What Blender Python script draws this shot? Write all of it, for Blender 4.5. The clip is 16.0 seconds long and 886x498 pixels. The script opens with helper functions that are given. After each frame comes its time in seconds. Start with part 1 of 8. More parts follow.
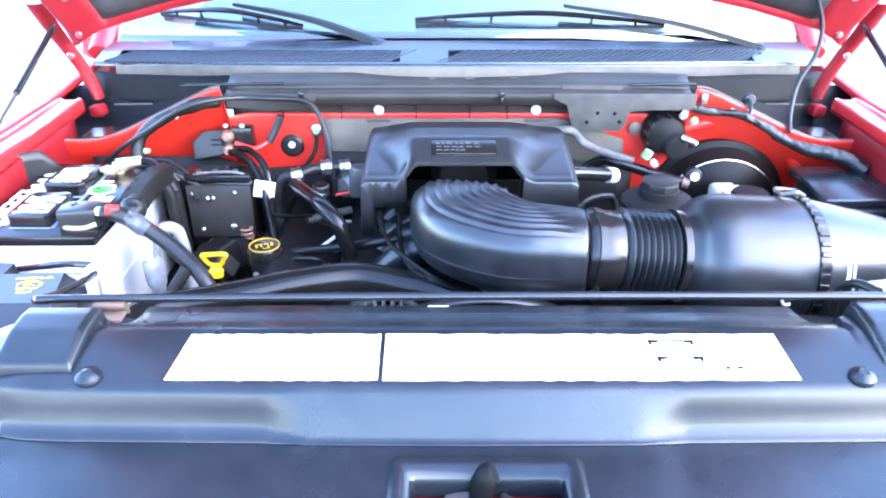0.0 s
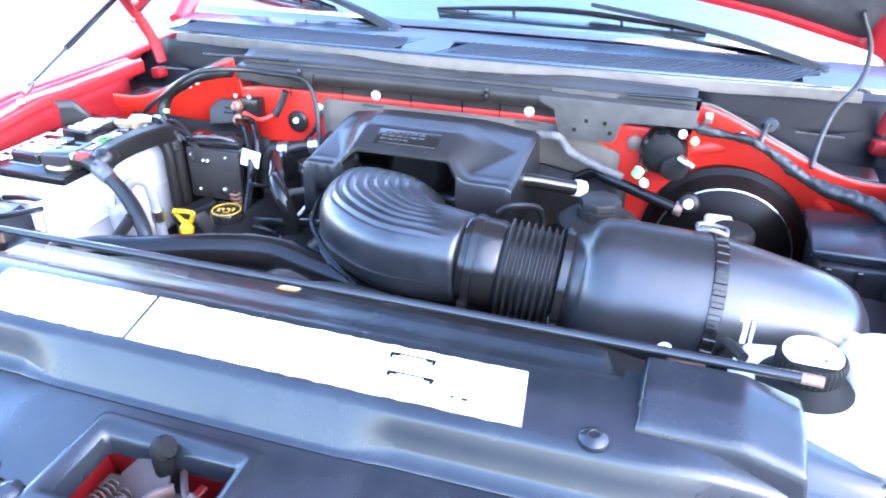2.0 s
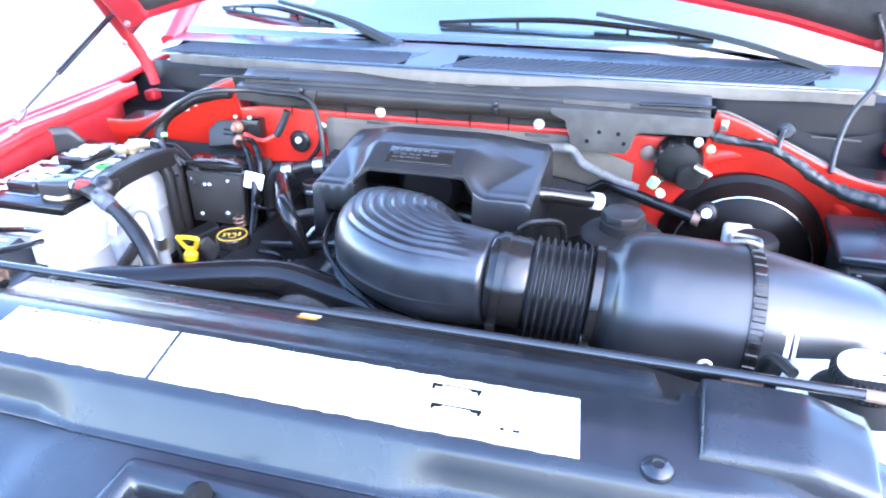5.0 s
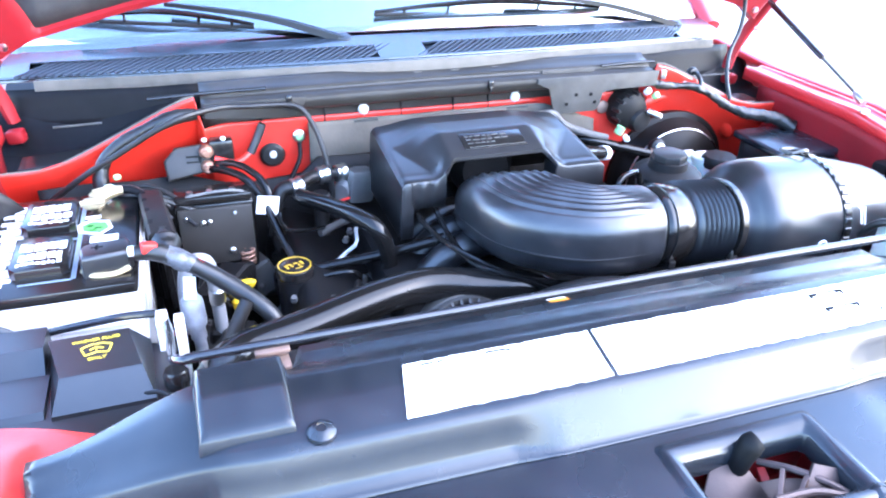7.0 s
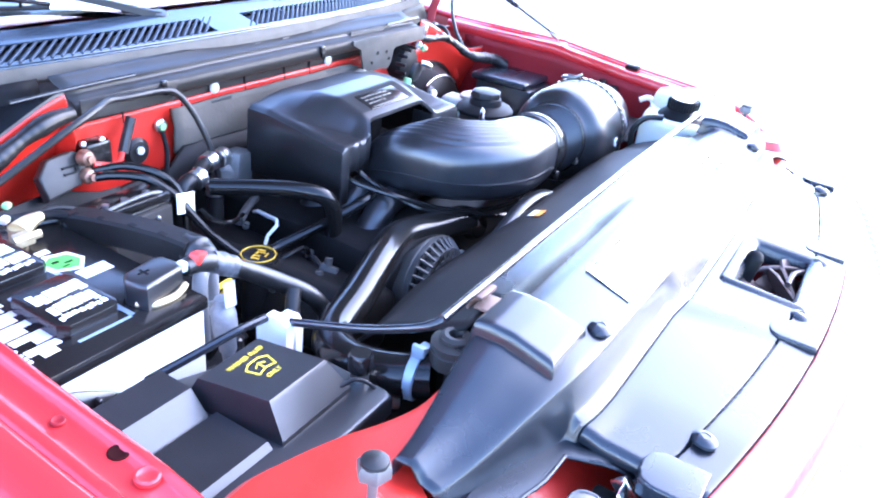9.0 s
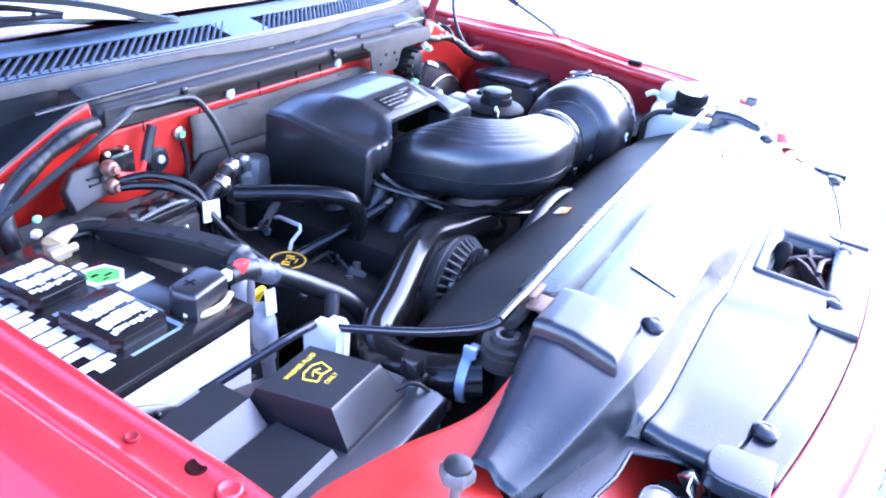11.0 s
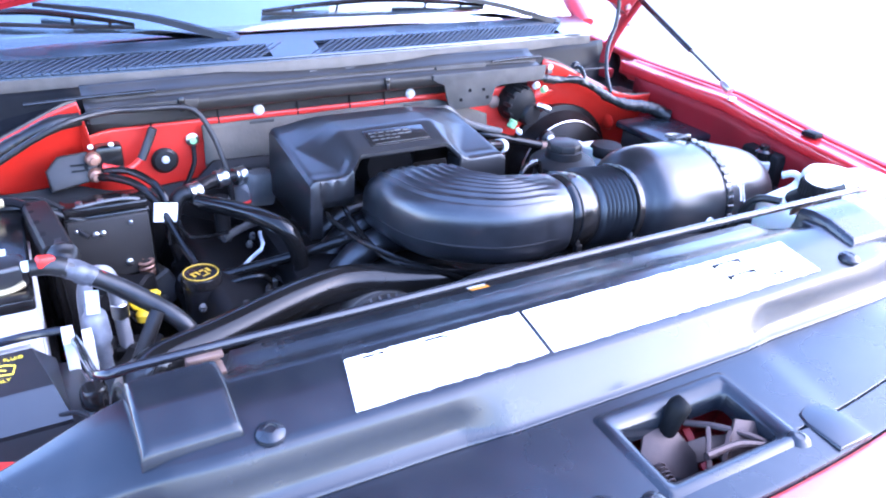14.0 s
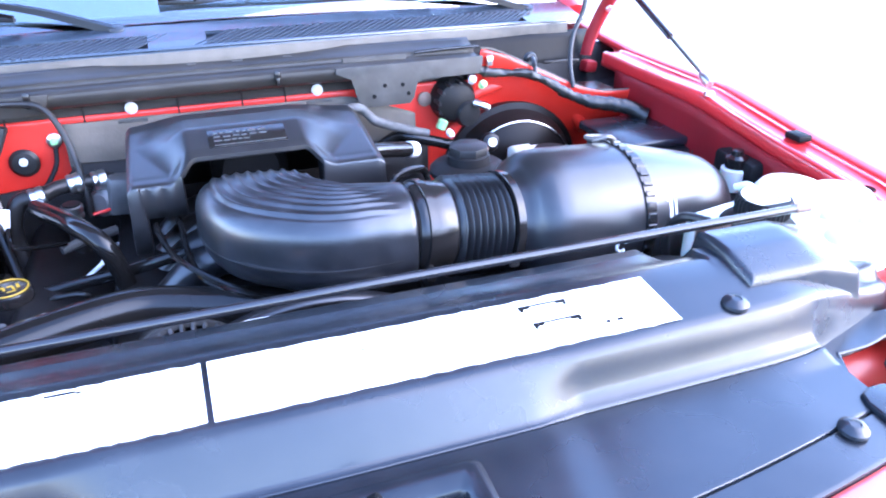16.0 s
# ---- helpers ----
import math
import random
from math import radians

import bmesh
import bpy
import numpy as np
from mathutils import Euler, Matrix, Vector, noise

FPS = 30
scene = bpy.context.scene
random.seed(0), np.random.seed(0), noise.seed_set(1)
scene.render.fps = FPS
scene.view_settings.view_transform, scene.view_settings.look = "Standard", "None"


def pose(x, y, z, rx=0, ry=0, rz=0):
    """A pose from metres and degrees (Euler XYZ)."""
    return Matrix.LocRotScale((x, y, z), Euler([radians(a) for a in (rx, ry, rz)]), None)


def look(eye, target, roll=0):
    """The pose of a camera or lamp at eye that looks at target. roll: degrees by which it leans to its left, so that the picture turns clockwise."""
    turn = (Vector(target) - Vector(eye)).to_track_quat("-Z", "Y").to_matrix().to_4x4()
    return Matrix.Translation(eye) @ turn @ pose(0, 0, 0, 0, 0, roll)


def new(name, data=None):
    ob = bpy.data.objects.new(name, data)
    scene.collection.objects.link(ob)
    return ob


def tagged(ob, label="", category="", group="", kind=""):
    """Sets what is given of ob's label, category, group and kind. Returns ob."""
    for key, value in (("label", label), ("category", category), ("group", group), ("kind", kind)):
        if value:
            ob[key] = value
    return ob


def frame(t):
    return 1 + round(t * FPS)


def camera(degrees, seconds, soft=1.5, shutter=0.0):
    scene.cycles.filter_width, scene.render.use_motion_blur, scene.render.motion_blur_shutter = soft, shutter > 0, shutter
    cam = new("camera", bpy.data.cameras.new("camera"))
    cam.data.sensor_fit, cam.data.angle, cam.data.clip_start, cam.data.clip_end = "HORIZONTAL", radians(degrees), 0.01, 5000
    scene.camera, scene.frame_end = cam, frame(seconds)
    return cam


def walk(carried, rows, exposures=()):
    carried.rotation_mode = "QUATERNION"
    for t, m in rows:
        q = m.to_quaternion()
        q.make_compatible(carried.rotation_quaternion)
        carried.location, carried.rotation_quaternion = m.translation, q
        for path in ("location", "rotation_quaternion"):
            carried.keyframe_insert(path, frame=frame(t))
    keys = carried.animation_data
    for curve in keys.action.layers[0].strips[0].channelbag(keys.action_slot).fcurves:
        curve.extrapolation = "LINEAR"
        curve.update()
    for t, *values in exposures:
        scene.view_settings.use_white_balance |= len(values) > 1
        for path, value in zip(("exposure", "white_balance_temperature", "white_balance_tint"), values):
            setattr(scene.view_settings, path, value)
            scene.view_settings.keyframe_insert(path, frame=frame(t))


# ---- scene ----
cam = camera(60.7, 16.0, 2.0)
METRES, EYE, TILT, LEAN, TURN = 3.7, 1.47, -28.0, 0.0, 0.0
ROWS = [
    (0.0, 0.0, 0.0, 0.0, -0.0, 0.0, -0.0),
    (0.5, 0.0154, 0.0063, -0.0008, 3.55, -0.71, -1.73),
    (1.0, 0.0421, 0.0134, 0.0045, 6.12, -0.67, -3.31),
    (1.5, 0.0712, 0.0178, 0.0069, 9.27, -0.84, -5.11),
    (2.0, 0.119, 0.0246, 0.0078, 16.41, -1.43, -8.83),
    (2.5, 0.1496, 0.032, 0.0122, 22.23, -2.05, -10.22),
    (3.0, 0.1608, 0.0398, 0.0148, 24.8, -2.19, -10.73),
    (3.5, 0.1608, 0.0416, 0.0151, 25.06, -2.14, -10.61),
    (6.0, 0.014, 0.0148, 0.0023, 3.2, 0.06, -2.49),
    (6.5, -0.0434, 0.0095, 0.0022, -4.34, -1.21, 0.64),
    (7.0, -0.1124, 0.0234, 0.0105, -17.36, -1.92, 7.5),
    (7.5, -0.1641, 0.0295, 0.0117, -24.3, -3.02, 10.04),
    (8.0, -0.2074, 0.0404, 0.0171, -32.49, -5.35, 12.25),
    (8.5, -0.2416, 0.0791, 0.0319, -44.51, -8.31, 16.61),
    (9.0, -0.2683, 0.1075, 0.0436, -56.57, -12.83, 17.73),
    (11.5, -0.2777, 0.124, 0.0502, -58.67, -13.53, 19.14),
    (12.0, -0.2734, 0.1083, 0.0423, -55.09, -12.18, 18.97),
    (12.5, -0.2536, 0.0899, 0.0328, -49.74, -9.95, 18.86),
    (13.0, -0.2156, 0.0759, 0.028, -44.86, -7.72, 17.75),
    (13.5, -0.1706, 0.0537, 0.0178, -36.02, -5.25, 14.98),
    (14.0, -0.1271, 0.0286, 0.0089, -27.04, -3.06, 10.54),
    (14.5, -0.0751, 0.0317, 0.0037, -23.38, -1.37, 8.66),
    (15.0, -0.0263, 0.0534, 0.0135, -21.23, -0.93, 6.19),
    (15.5, -0.0125, 0.0541, 0.0139, -18.37, -0.27, 7.66),
    (16.0, -0.012, 0.0393, -0.0056, -17.29, -0.82, 9.32),
]
walk(cam, [(t, pose(0, 0, EYE, TILT, LEAN, TURN) @ pose(METRES * x, METRES * y, METRES * z, 90 + pitch, roll, yaw)) for t, x, y, z, yaw, pitch, roll in ROWS], [(0.0, 3.95, 5650, 16), (3.5, 3.9, 5650, 16), (6.0, 4.0, 5700, 15), (8.0, 3.85, 5550, 19), (12.0, 3.48, 5120, 30), (13.5, 3.52, 5280, 28), (15.5, 3.62, 5450, 24), (16.0, 3.66, 5450, 23)])

# ---- world, sun, exposure ----
world = bpy.data.worlds.new("world")
scene.world = world
world.use_nodes = True
wn = world.node_tree.nodes
sky = wn.new("ShaderNodeTexSky")
sky.sky_type = 'NISHITA'
sky.sun_disc = False
sky.sun_elevation, sky.sun_rotation = radians(32), radians(118)
sky.air_density, sky.dust_density, sky.ozone_density = 1.0, 0.6, 1.0
world.node_tree.links.new(sky.outputs[0], wn["Background"].inputs[0])
wn["Background"].inputs[1].default_value = 0.15
sun_data = bpy.data.lights.new("sun", 'SUN')
sun_data.energy, sun_data.angle, sun_data.color = 0.5, radians(85), (1.0, 0.94, 0.86)
sun = new("sun", sun_data)
sun.matrix_world = look((3.744, -1.991, 2.65), (0, 0, 0))


# ---- materials ----
def material(name, colour, rough=0.5, metal=0.0, coat=0.0, spec=0.5, grain=0.0, grain_size=800.0, stain=0.25, stain_size=9.0,
             rough_var=0.12, dust=0.0, dust_colour=(0.35, 0.33, 0.3), transmission=0.0, subsurface=0.0, coat_ior=1.5):
    """A surface with colour variation at two sizes, uneven gloss, dust on top and a fine relief."""
    m = bpy.data.materials.new(name)
    m.use_nodes = True
    n, l = m.node_tree.nodes, m.node_tree.links
    b = n["Principled BSDF"]
    co = n.new("ShaderNodeTexCoord")
    big, fine = n.new("ShaderNodeTexNoise"), n.new("ShaderNodeTexNoise")
    for t, s, d in ((big, stain_size, 5.0), (fine, grain_size, 2.0)):
        t.inputs["Scale"].default_value, t.inputs["Detail"].default_value = s, d
        l.new(co.outputs["Object"], t.inputs["Vector"])
    ramp = n.new("ShaderNodeValToRGB")
    ramp.color_ramp.elements[0].position, ramp.color_ramp.elements[1].position = 0.3, 0.7
    lo, hi = [c * (1 - stain) for c in colour], [min(1, c * (1 + stain)) for c in colour]
    ramp.color_ramp.elements[0].color, ramp.color_ramp.elements[1].color = (*lo, 1), (*hi, 1)
    l.new(big.outputs["Fac"], ramp.inputs["Fac"])
    out = ramp.outputs["Color"]
    if dust:
        mix = n.new("ShaderNodeMix")
        mix.data_type = 'RGBA'
        mid = n.new("ShaderNodeTexNoise")
        mid.inputs["Scale"].default_value, mid.inputs["Detail"].default_value = 38.0, 8.0
        l.new(co.outputs["Object"], mid.inputs["Vector"])
        dr = n.new("ShaderNodeMapRange")
        dr.inputs[1].default_value, dr.inputs[2].default_value, dr.inputs[4].default_value = 0.4, 0.8, dust
        l.new(mid.outputs["Fac"], dr.inputs[0])
        l.new(dr.outputs[0], mix.inputs[0])
        l.new(out, mix.inputs[6])
        mix.inputs[7].default_value = (*dust_colour, 1)
        out = mix.outputs[2]
    l.new(out, b.inputs["Base Color"])
    rr = n.new("ShaderNodeMapRange")
    rr.inputs[3].default_value, rr.inputs[4].default_value = max(0.02, rough - rough_var), min(1, rough + rough_var)
    l.new(big.outputs["Fac"], rr.inputs[0])
    l.new(rr.outputs[0], b.inputs["Roughness"])
    b.inputs["Metallic"].default_value = metal
    b.inputs["Coat Weight"].default_value = coat
    b.inputs["Coat Roughness"].default_value = 0.04
    b.inputs["Coat IOR"].default_value = coat_ior
    b.inputs["Specular IOR Level"].default_value = spec
    b.inputs["Transmission Weight"].default_value = transmission
    if subsurface:
        b.inputs["Subsurface Weight"].default_value = subsurface
        b.inputs["Subsurface Scale"].default_value = 0.01
    if grain:
        bump = n.new("ShaderNodeBump")
        bump.inputs["Strength"].default_value, bump.inputs["Distance"].default_value = grain, 0.0006
        l.new(fine.outputs["Fac"], bump.inputs["Height"])
        l.new(bump.outputs[0], b.inputs["Normal"])
    return m


PLASTIC = material("satin_black_plastic", (0.0135, 0.0135, 0.0145), 0.30, spec=0.72, grain=0.05, grain_size=1300, dust=0.015, rough_var=0.02)
ELBOW = material("dusty_satin_elbow", (0.012, 0.013, 0.0155), 0.30, spec=0.85, grain=0.08, grain_size=900, stain=0.4, stain_size=30, dust=0.10, dust_colour=(0.10, 0.10, 0.105), rough_var=0.05)
COVER = material("grained_shield_plastic", (0.010, 0.0125, 0.0165), 0.27, spec=0.58, grain=0.05, grain_size=1200, dust=0.02, rough_var=0.02)
SHROUD = material("dull_shroud_plastic", (0.0115, 0.0105, 0.010), 0.5, spec=0.16, grain=0.2, grain_size=700, dust=0.04, dust_colour=(0.07, 0.063, 0.058))
GLOSSY = material("shiny_black_plastic", (0.010, 0.009, 0.0085), 0.18, grain=0.1, rough_var=0.06)
RUBBER = material("black_rubber", (0.012, 0.011, 0.0105), 0.4, spec=0.35, grain=0.2, grain_size=500, dust=0.03)
HOSE = material("dressed_rubber_hose", (0.0085, 0.008, 0.0075), 0.14, spec=0.32, grain=0.08, rough_var=0.06)
GRIME = material("grimy_black_metal", (0.008, 0.0075, 0.0075), 0.5, spec=0.14, grain=0.4, grain_size=220, dust=0.05, dust_colour=(0.05, 0.045, 0.04))
SEAL = material("weathered_rubber_seal", (0.105, 0.095, 0.080), 0.8, spec=0.15, stain=0.4, stain_size=5.0, grain=0.4, grain_size=300, dust=0.3, dust_colour=(0.18, 0.16, 0.135))
CHANNEL = material("satin_grey_channel", (0.028, 0.0255, 0.023), 0.42, spec=0.33, stain=0.3, grain=0.15, dust=0.08, dust_colour=(0.085, 0.075, 0.065))
TRIM = material("faded_cowl_plastic", (0.006, 0.006, 0.0068), 0.55, spec=0.10, grain=0.15, dust=0.03, dust_colour=(0.08, 0.08, 0.08))
INSUL = material("grey_insulation_mat", (0.098, 0.084, 0.068), 0.9, spec=0.15, grain=0.8, grain_size=160, dust=0.3, dust_colour=(0.14, 0.122, 0.10))
FOIL = material("crinkled_grey_foil_sleeve", (0.085, 0.082, 0.078), 0.6, metal=0.0, spec=0.3, stain=0.5, stain_size=60, grain=1.0, grain_size=90, dust=0.2, dust_colour=(0.15, 0.145, 0.135))
LINER = material("grey_hood_liner", (0.036, 0.034, 0.033), 0.95, spec=0.2, grain=1.0, grain_size=120, dust=0.3, dust_colour=(0.09, 0.085, 0.08))
RED = material("red_car_paint", (0.50, 0.020, 0.021), 0.30, coat=0.7, spec=0.4, stain=0.06, rough_var=0.03)
# same red paint with shade in its colour: apron, hood underside, latch; some dust
RED_SHADED_DUSTY = material("dusty_shade_darkened_red", (0.22, 0.007, 0.010), 0.5, spec=0.3, stain=0.2, dust=0.06, dust_colour=(0.14, 0.08, 0.07))
RED_BAY = material("red_bay_paint", (0.56, 0.020, 0.009), 0.42, coat=0.2, stain=0.15, dust=0.08, dust_colour=(0.25, 0.10, 0.08))
WHITE_PLASTIC = material("white_polythene", (0.68, 0.68, 0.67), 0.38, stain=0.06, grain=0.1, subsurface=0.15)
SMOKED = material("smoky_translucent_tank", (0.20, 0.25, 0.28), 0.35, stain=0.1, subsurface=0.2)
TANK = material("translucent_white_tank", (0.66, 0.645, 0.57), 0.35, stain=0.08, subsurface=0.3)
PAPER = material("white_label_film", (0.82, 0.82, 0.81), 0.3, stain=0.02)
BATT = material("battery_case_grey_white", (0.62, 0.62, 0.63), 0.4, stain=0.06, grain=0.15)
ALT = material("oxidised_grey_alloy", (0.065, 0.063, 0.06), 0.55, metal=0.3, stain=0.3, stain_size=40, grain=0.4, dust=0.2, dust_colour=(0.08, 0.07, 0.06))
STEEL = material("zinc_plated_steel", (0.62, 0.62, 0.60), 0.3, metal=1.0, stain=0.15, grain=0.2)
ALLOY = material("cast_aluminium", (0.13, 0.125, 0.12), 0.5, metal=0.5, stain=0.2, grain=0.6, grain_size=260, dust=0.25)
RODSTEEL = material("black_painted_steel", (0.012, 0.012, 0.014), 0.18, coat=0.4)
HOLE = material("dark_hole", (0.02, 0.003, 0.003), 0.8, spec=0.05)
WASHER = material("dull_white_fastener", (0.55, 0.55, 0.55), 0.45, stain=0.1, grain=0.2)
CAPBLK = material("matt_black_cap", (0.008, 0.008, 0.008), 0.6, spec=0.12, grain=0.2)
LATCH = material("oily_brown_steel", (0.070, 0.048, 0.042), 0.5, metal=0.4, stain=0.4, grain=0.4, grain_size=180, dust=0.3, dust_colour=(0.12, 0.07, 0.06))
BOOST = material("black_booster_enamel", (0.006, 0.0042, 0.0036), 0.34, spec=0.14, stain=0.3, grain=0.15, dust=0.03, dust_colour=(0.05, 0.03, 0.02))
STAMPED = material("grey_stamped_bracket", (0.045, 0.042, 0.038), 0.5, spec=0.3, grain=0.2, dust=0.08)
ARMBLK = material("satin_wiper_black", (0.010, 0.011, 0.013), 0.4, spec=0.25, grain=0.1)
RUST = material("rusty_bracket_steel", (0.20, 0.13, 0.10), 0.6, metal=0.5, stain=0.3, grain=0.5, dust=0.5, dust_colour=(0.3, 0.22, 0.18))
YELLOW = material("yellow_plastic", (0.75, 0.50, 0.01), 0.4, stain=0.1)
PRINT_Y = material("yellow_print", (0.80, 0.58, 0.04), 0.5, stain=0.05)
PRINT_W = material("white_print", (0.80, 0.81, 0.82), 0.5, stain=0.06)
PRINT_K = material("black_print", (0.008, 0.008, 0.008), 0.7, spec=0.08, stain=0.05)
CAST = material("grimy_cast_housing", (0.055, 0.052, 0.048), 0.6, metal=0.3, stain=0.35, grain=0.6, grain_size=200, dust=0.2, dust_colour=(0.09, 0.08, 0.07))
PRINT_DY = material("worn_yellow_print", (0.52, 0.32, 0.02), 0.5, stain=0.35, stain_size=160)
BRASS = material("corroded_brass", (0.62, 0.50, 0.28), 0.4, metal=0.7, stain=0.25, grain=0.5, dust=0.4, dust_colour=(0.6, 0.58, 0.5))
COPPER = material("dull_copper", (0.30, 0.16, 0.105), 0.5, metal=0.5, stain=0.4, stain_size=90, grain=0.3)
STICKER_GREEN = material("bright_green_print", (0.10, 0.42, 0.06), 0.4, stain=0.2, stain_size=60)
GREEN = material("green_plastic", (0.28, 0.55, 0.24), 0.45, stain=0.1)
REDPL = material("red_plastic", (0.70, 0.03, 0.02), 0.4, stain=0.1)
ORANGE = material("orange_plastic", (0.85, 0.28, 0.02), 0.45, stain=0.1)
BLUE = material("pale_blue_clamp", (0.30, 0.38, 0.46), 0.4, metal=0.4, stain=0.1)
TAPE = material("grey_black_tape", (0.010, 0.010, 0.011), 0.38, grain=0.6, grain_size=120, dust=0.15)
LOOM = material("dusty_corrugated_loom", (0.014, 0.014, 0.015), 0.4, grain=0.3, dust=0.16, dust_colour=(0.12, 0.12, 0.12))
LOOMTAPE = material("shiny_taped_loom", (0.010, 0.0095, 0.009), 0.36, grain=0.9, grain_size=60, stain=0.4, dust=0.10, dust_colour=(0.12, 0.115, 0.11))
WRAP = material("grey_wrap", (0.075, 0.078, 0.088), 0.38, stain=0.5, stain_size=70, grain=0.5, grain_size=150)
CHROME = material("tarnished_chrome", (0.75, 0.75, 0.74), 0.16, metal=1.0, stain=0.08)
AMBER = material("amber_lens", (0.85, 0.55, 0.22), 0.2, coat=0.6, stain=0.08)
CABIN = material("dark_dashboard_vinyl", (0.035, 0.036, 0.04), 0.7, grain=0.3)
CONCRETE = material("pale_concrete", (0.32, 0.31, 0.295), 0.85, stain=0.14, stain_size=0.8, grain=0.5, grain_size=90, dust=0.25, dust_colour=(0.38, 0.37, 0.36))
SCREENPL = material("sky_faded_vent_plastic", (0.020, 0.027, 0.036), 0.22, spec=0.9, coat=0.3, grain=0.05, dust=0.015)
SLAT = material("dull_vent_slat", (0.018, 0.026, 0.040), 0.5, spec=0.3, grain=0.1, dust=0.02)
TYRE = material("tyre_rubber", (0.02, 0.02, 0.02), 0.8, grain=0.3)

GLASS = bpy.data.materials.new("windshield_glass")
GLASS.use_nodes = True
gb = GLASS.node_tree.nodes["Principled BSDF"]
gb.inputs["Base Color"].default_value = (0.80, 0.93, 0.90, 1)
gb.inputs["Roughness"].default_value = 0.015
gb.inputs["Transmission Weight"].default_value = 1.0
gb.inputs["IOR"].default_value = 1.52
gb.inputs["Coat Weight"].default_value = 1.0
gb.inputs["Coat IOR"].default_value = 2.5
gb.inputs["Coat Roughness"].default_value = 0.01


# ---- mesh tools ----
C = 0.03  # the truck's centre line


def finish(bm, name, mat, angle=35):
    me = bpy.data.meshes.new(name)
    bmesh.ops.recalc_face_normals(bm, faces=bm.faces)
    bm.to_mesh(me)
    bm.free()
    for p in me.polygons:
        p.use_smooth = True
    me.set_sharp_from_angle(angle=radians(angle))
    me.materials.append(mat)
    return me


def part(name, bm, mat, parent=None, label="", angle=35):
    ob = new(name, finish(bm, name, mat, angle))
    if parent is not None:
        ob.parent = parent
    return tagged(ob, label)


def thing(name, label, category, group="", kind=""):
    return tagged(new(name), label, category, group, kind)


def box(bm, c, s, bev=0.0, seg=2, turn=(0, 0, 0), taper=1.0):
    """A box with rounded edges: centre, size, bevel, turn in degrees, and how much its top narrows."""
    r = bmesh.ops.create_cube(bm, size=1.0)
    vs = r["verts"]
    for v in vs:
        k = taper if v.co.z > 0 else 1.0
        v.co = Vector((v.co.x * s[0] * k, v.co.y * s[1] * k, v.co.z * s[2]))
    m = pose(*c, *turn)
    if bev:
        es = list({e for v in vs for e in v.link_edges})
        g = bmesh.ops.bevel(bm, geom=es, offset=bev, segments=seg, affect='EDGES', profile=0.5)
        vs = list({v for f in g["faces"] for v in f.verts} | {v for v in vs if v.is_valid})
        vs = list({v for v0 in vs for f in v0.link_faces for v in f.verts})
    for v in vs:
        v.co = m @ v.co
    return bm


def spline(pts, per=8):
    """Points along a smooth curve through pts."""
    p = [Vector(q) for q in pts]
    p = [2 * p[0] - p[1]] + p + [2 * p[-1] - p[-2]]
    out = []
    for i in range(1, len(p) - 2):
        for k in range(per):
            t = k / per
            a, b, c, d = p[i - 1], p[i], p[i + 1], p[i + 2]
            out.append(0.5 * (2 * b + (c - a) * t + (2 * a - 5 * b + 4 * c - d) * t * t + (3 * b - a - 3 * c + d) * t ** 3))
    out.append(p[-2])
    return out


def frames(line, up=(0, 0, 1)):
    """Tangent, side and up at each point of a line, carried along without twist."""
    out, n = [], None
    for i, q in enumerate(line):
        t = (line[min(i + 1, len(line) - 1)] - line[max(i - 1, 0)]).normalized()
        if n is None:
            u = Vector(up)
            if abs(t.dot(u)) > 0.95:
                u = Vector((1, 0, 0))
            n = (u - t * u.dot(t)).normalized()
        else:
            n = (n - t * n.dot(t)).normalized()
        out.append((t, n.cross(t), n))
    return out


def skin(bm, rings, cap=True, closed=True):
    """Faces between rings of places."""
    vs = [[bm.verts.new(p) for p in r] for r in rings]
    n = len(vs[0])
    for a, b in zip(vs, vs[1:]):
        for i in range(n if closed else n - 1):
            j = (i + 1) % n
            bm.faces.new((a[i], a[j], b[j], b[i]))
    if cap and closed:
        bm.faces.new(vs[0])
        bm.faces.new(list(reversed(vs[-1])))
    return bm


def tube(bm, pts, r, seg=12, per=8, smooth=True, wave=0.0, pitch=0.004):
    """A round tube along a curve; r is one radius or one for each point; wave makes ring ribs."""
    line = spline(pts, per) if smooth else [Vector(p) for p in pts]
    if wave:
        full = []
        for a, b in zip(line, line[1:]):
            k = max(1, int((b - a).length / (pitch / 4)))
            full += [a.lerp(b, i / k) for i in range(k)]
        line = full + [line[-1]]
    rs = [r] * len(pts) if isinstance(r, (int, float)) else list(r)
    rings, d = [], 0.0
    for i, (q, (t, s, u)) in enumerate(zip(line, frames(line))):
        f = i / (len(line) - 1) * (len(rs) - 1)
        k = min(int(f), len(rs) - 2) if len(rs) > 1 else 0
        rad = rs[k] + (rs[min(k + 1, len(rs) - 1)] - rs[k]) * (f - k)
        if i:
            d += (q - line[i - 1]).length
        rad += wave * math.cos(d / pitch * math.tau)
        rings.append([q + (s * math.cos(a) + u * math.sin(a)) * rad for a in (math.tau * j / seg for j in range(seg))])
    return skin(bm, rings)


def lathe(bm, profile, origin, axis, seg=32):
    """A body of revolution: (radius, distance along the axis) rows."""
    ax = Vector(axis).normalized()
    s = ax.orthogonal().normalized()
    u = ax.cross(s)
    o = Vector(origin)
    rings = [[o + ax * h + (s * math.cos(a) + u * math.sin(a)) * max(r, 1e-5) for a in (math.tau * j / seg for j in range(seg))] for r, h in profile]
    return skin(bm, rings)


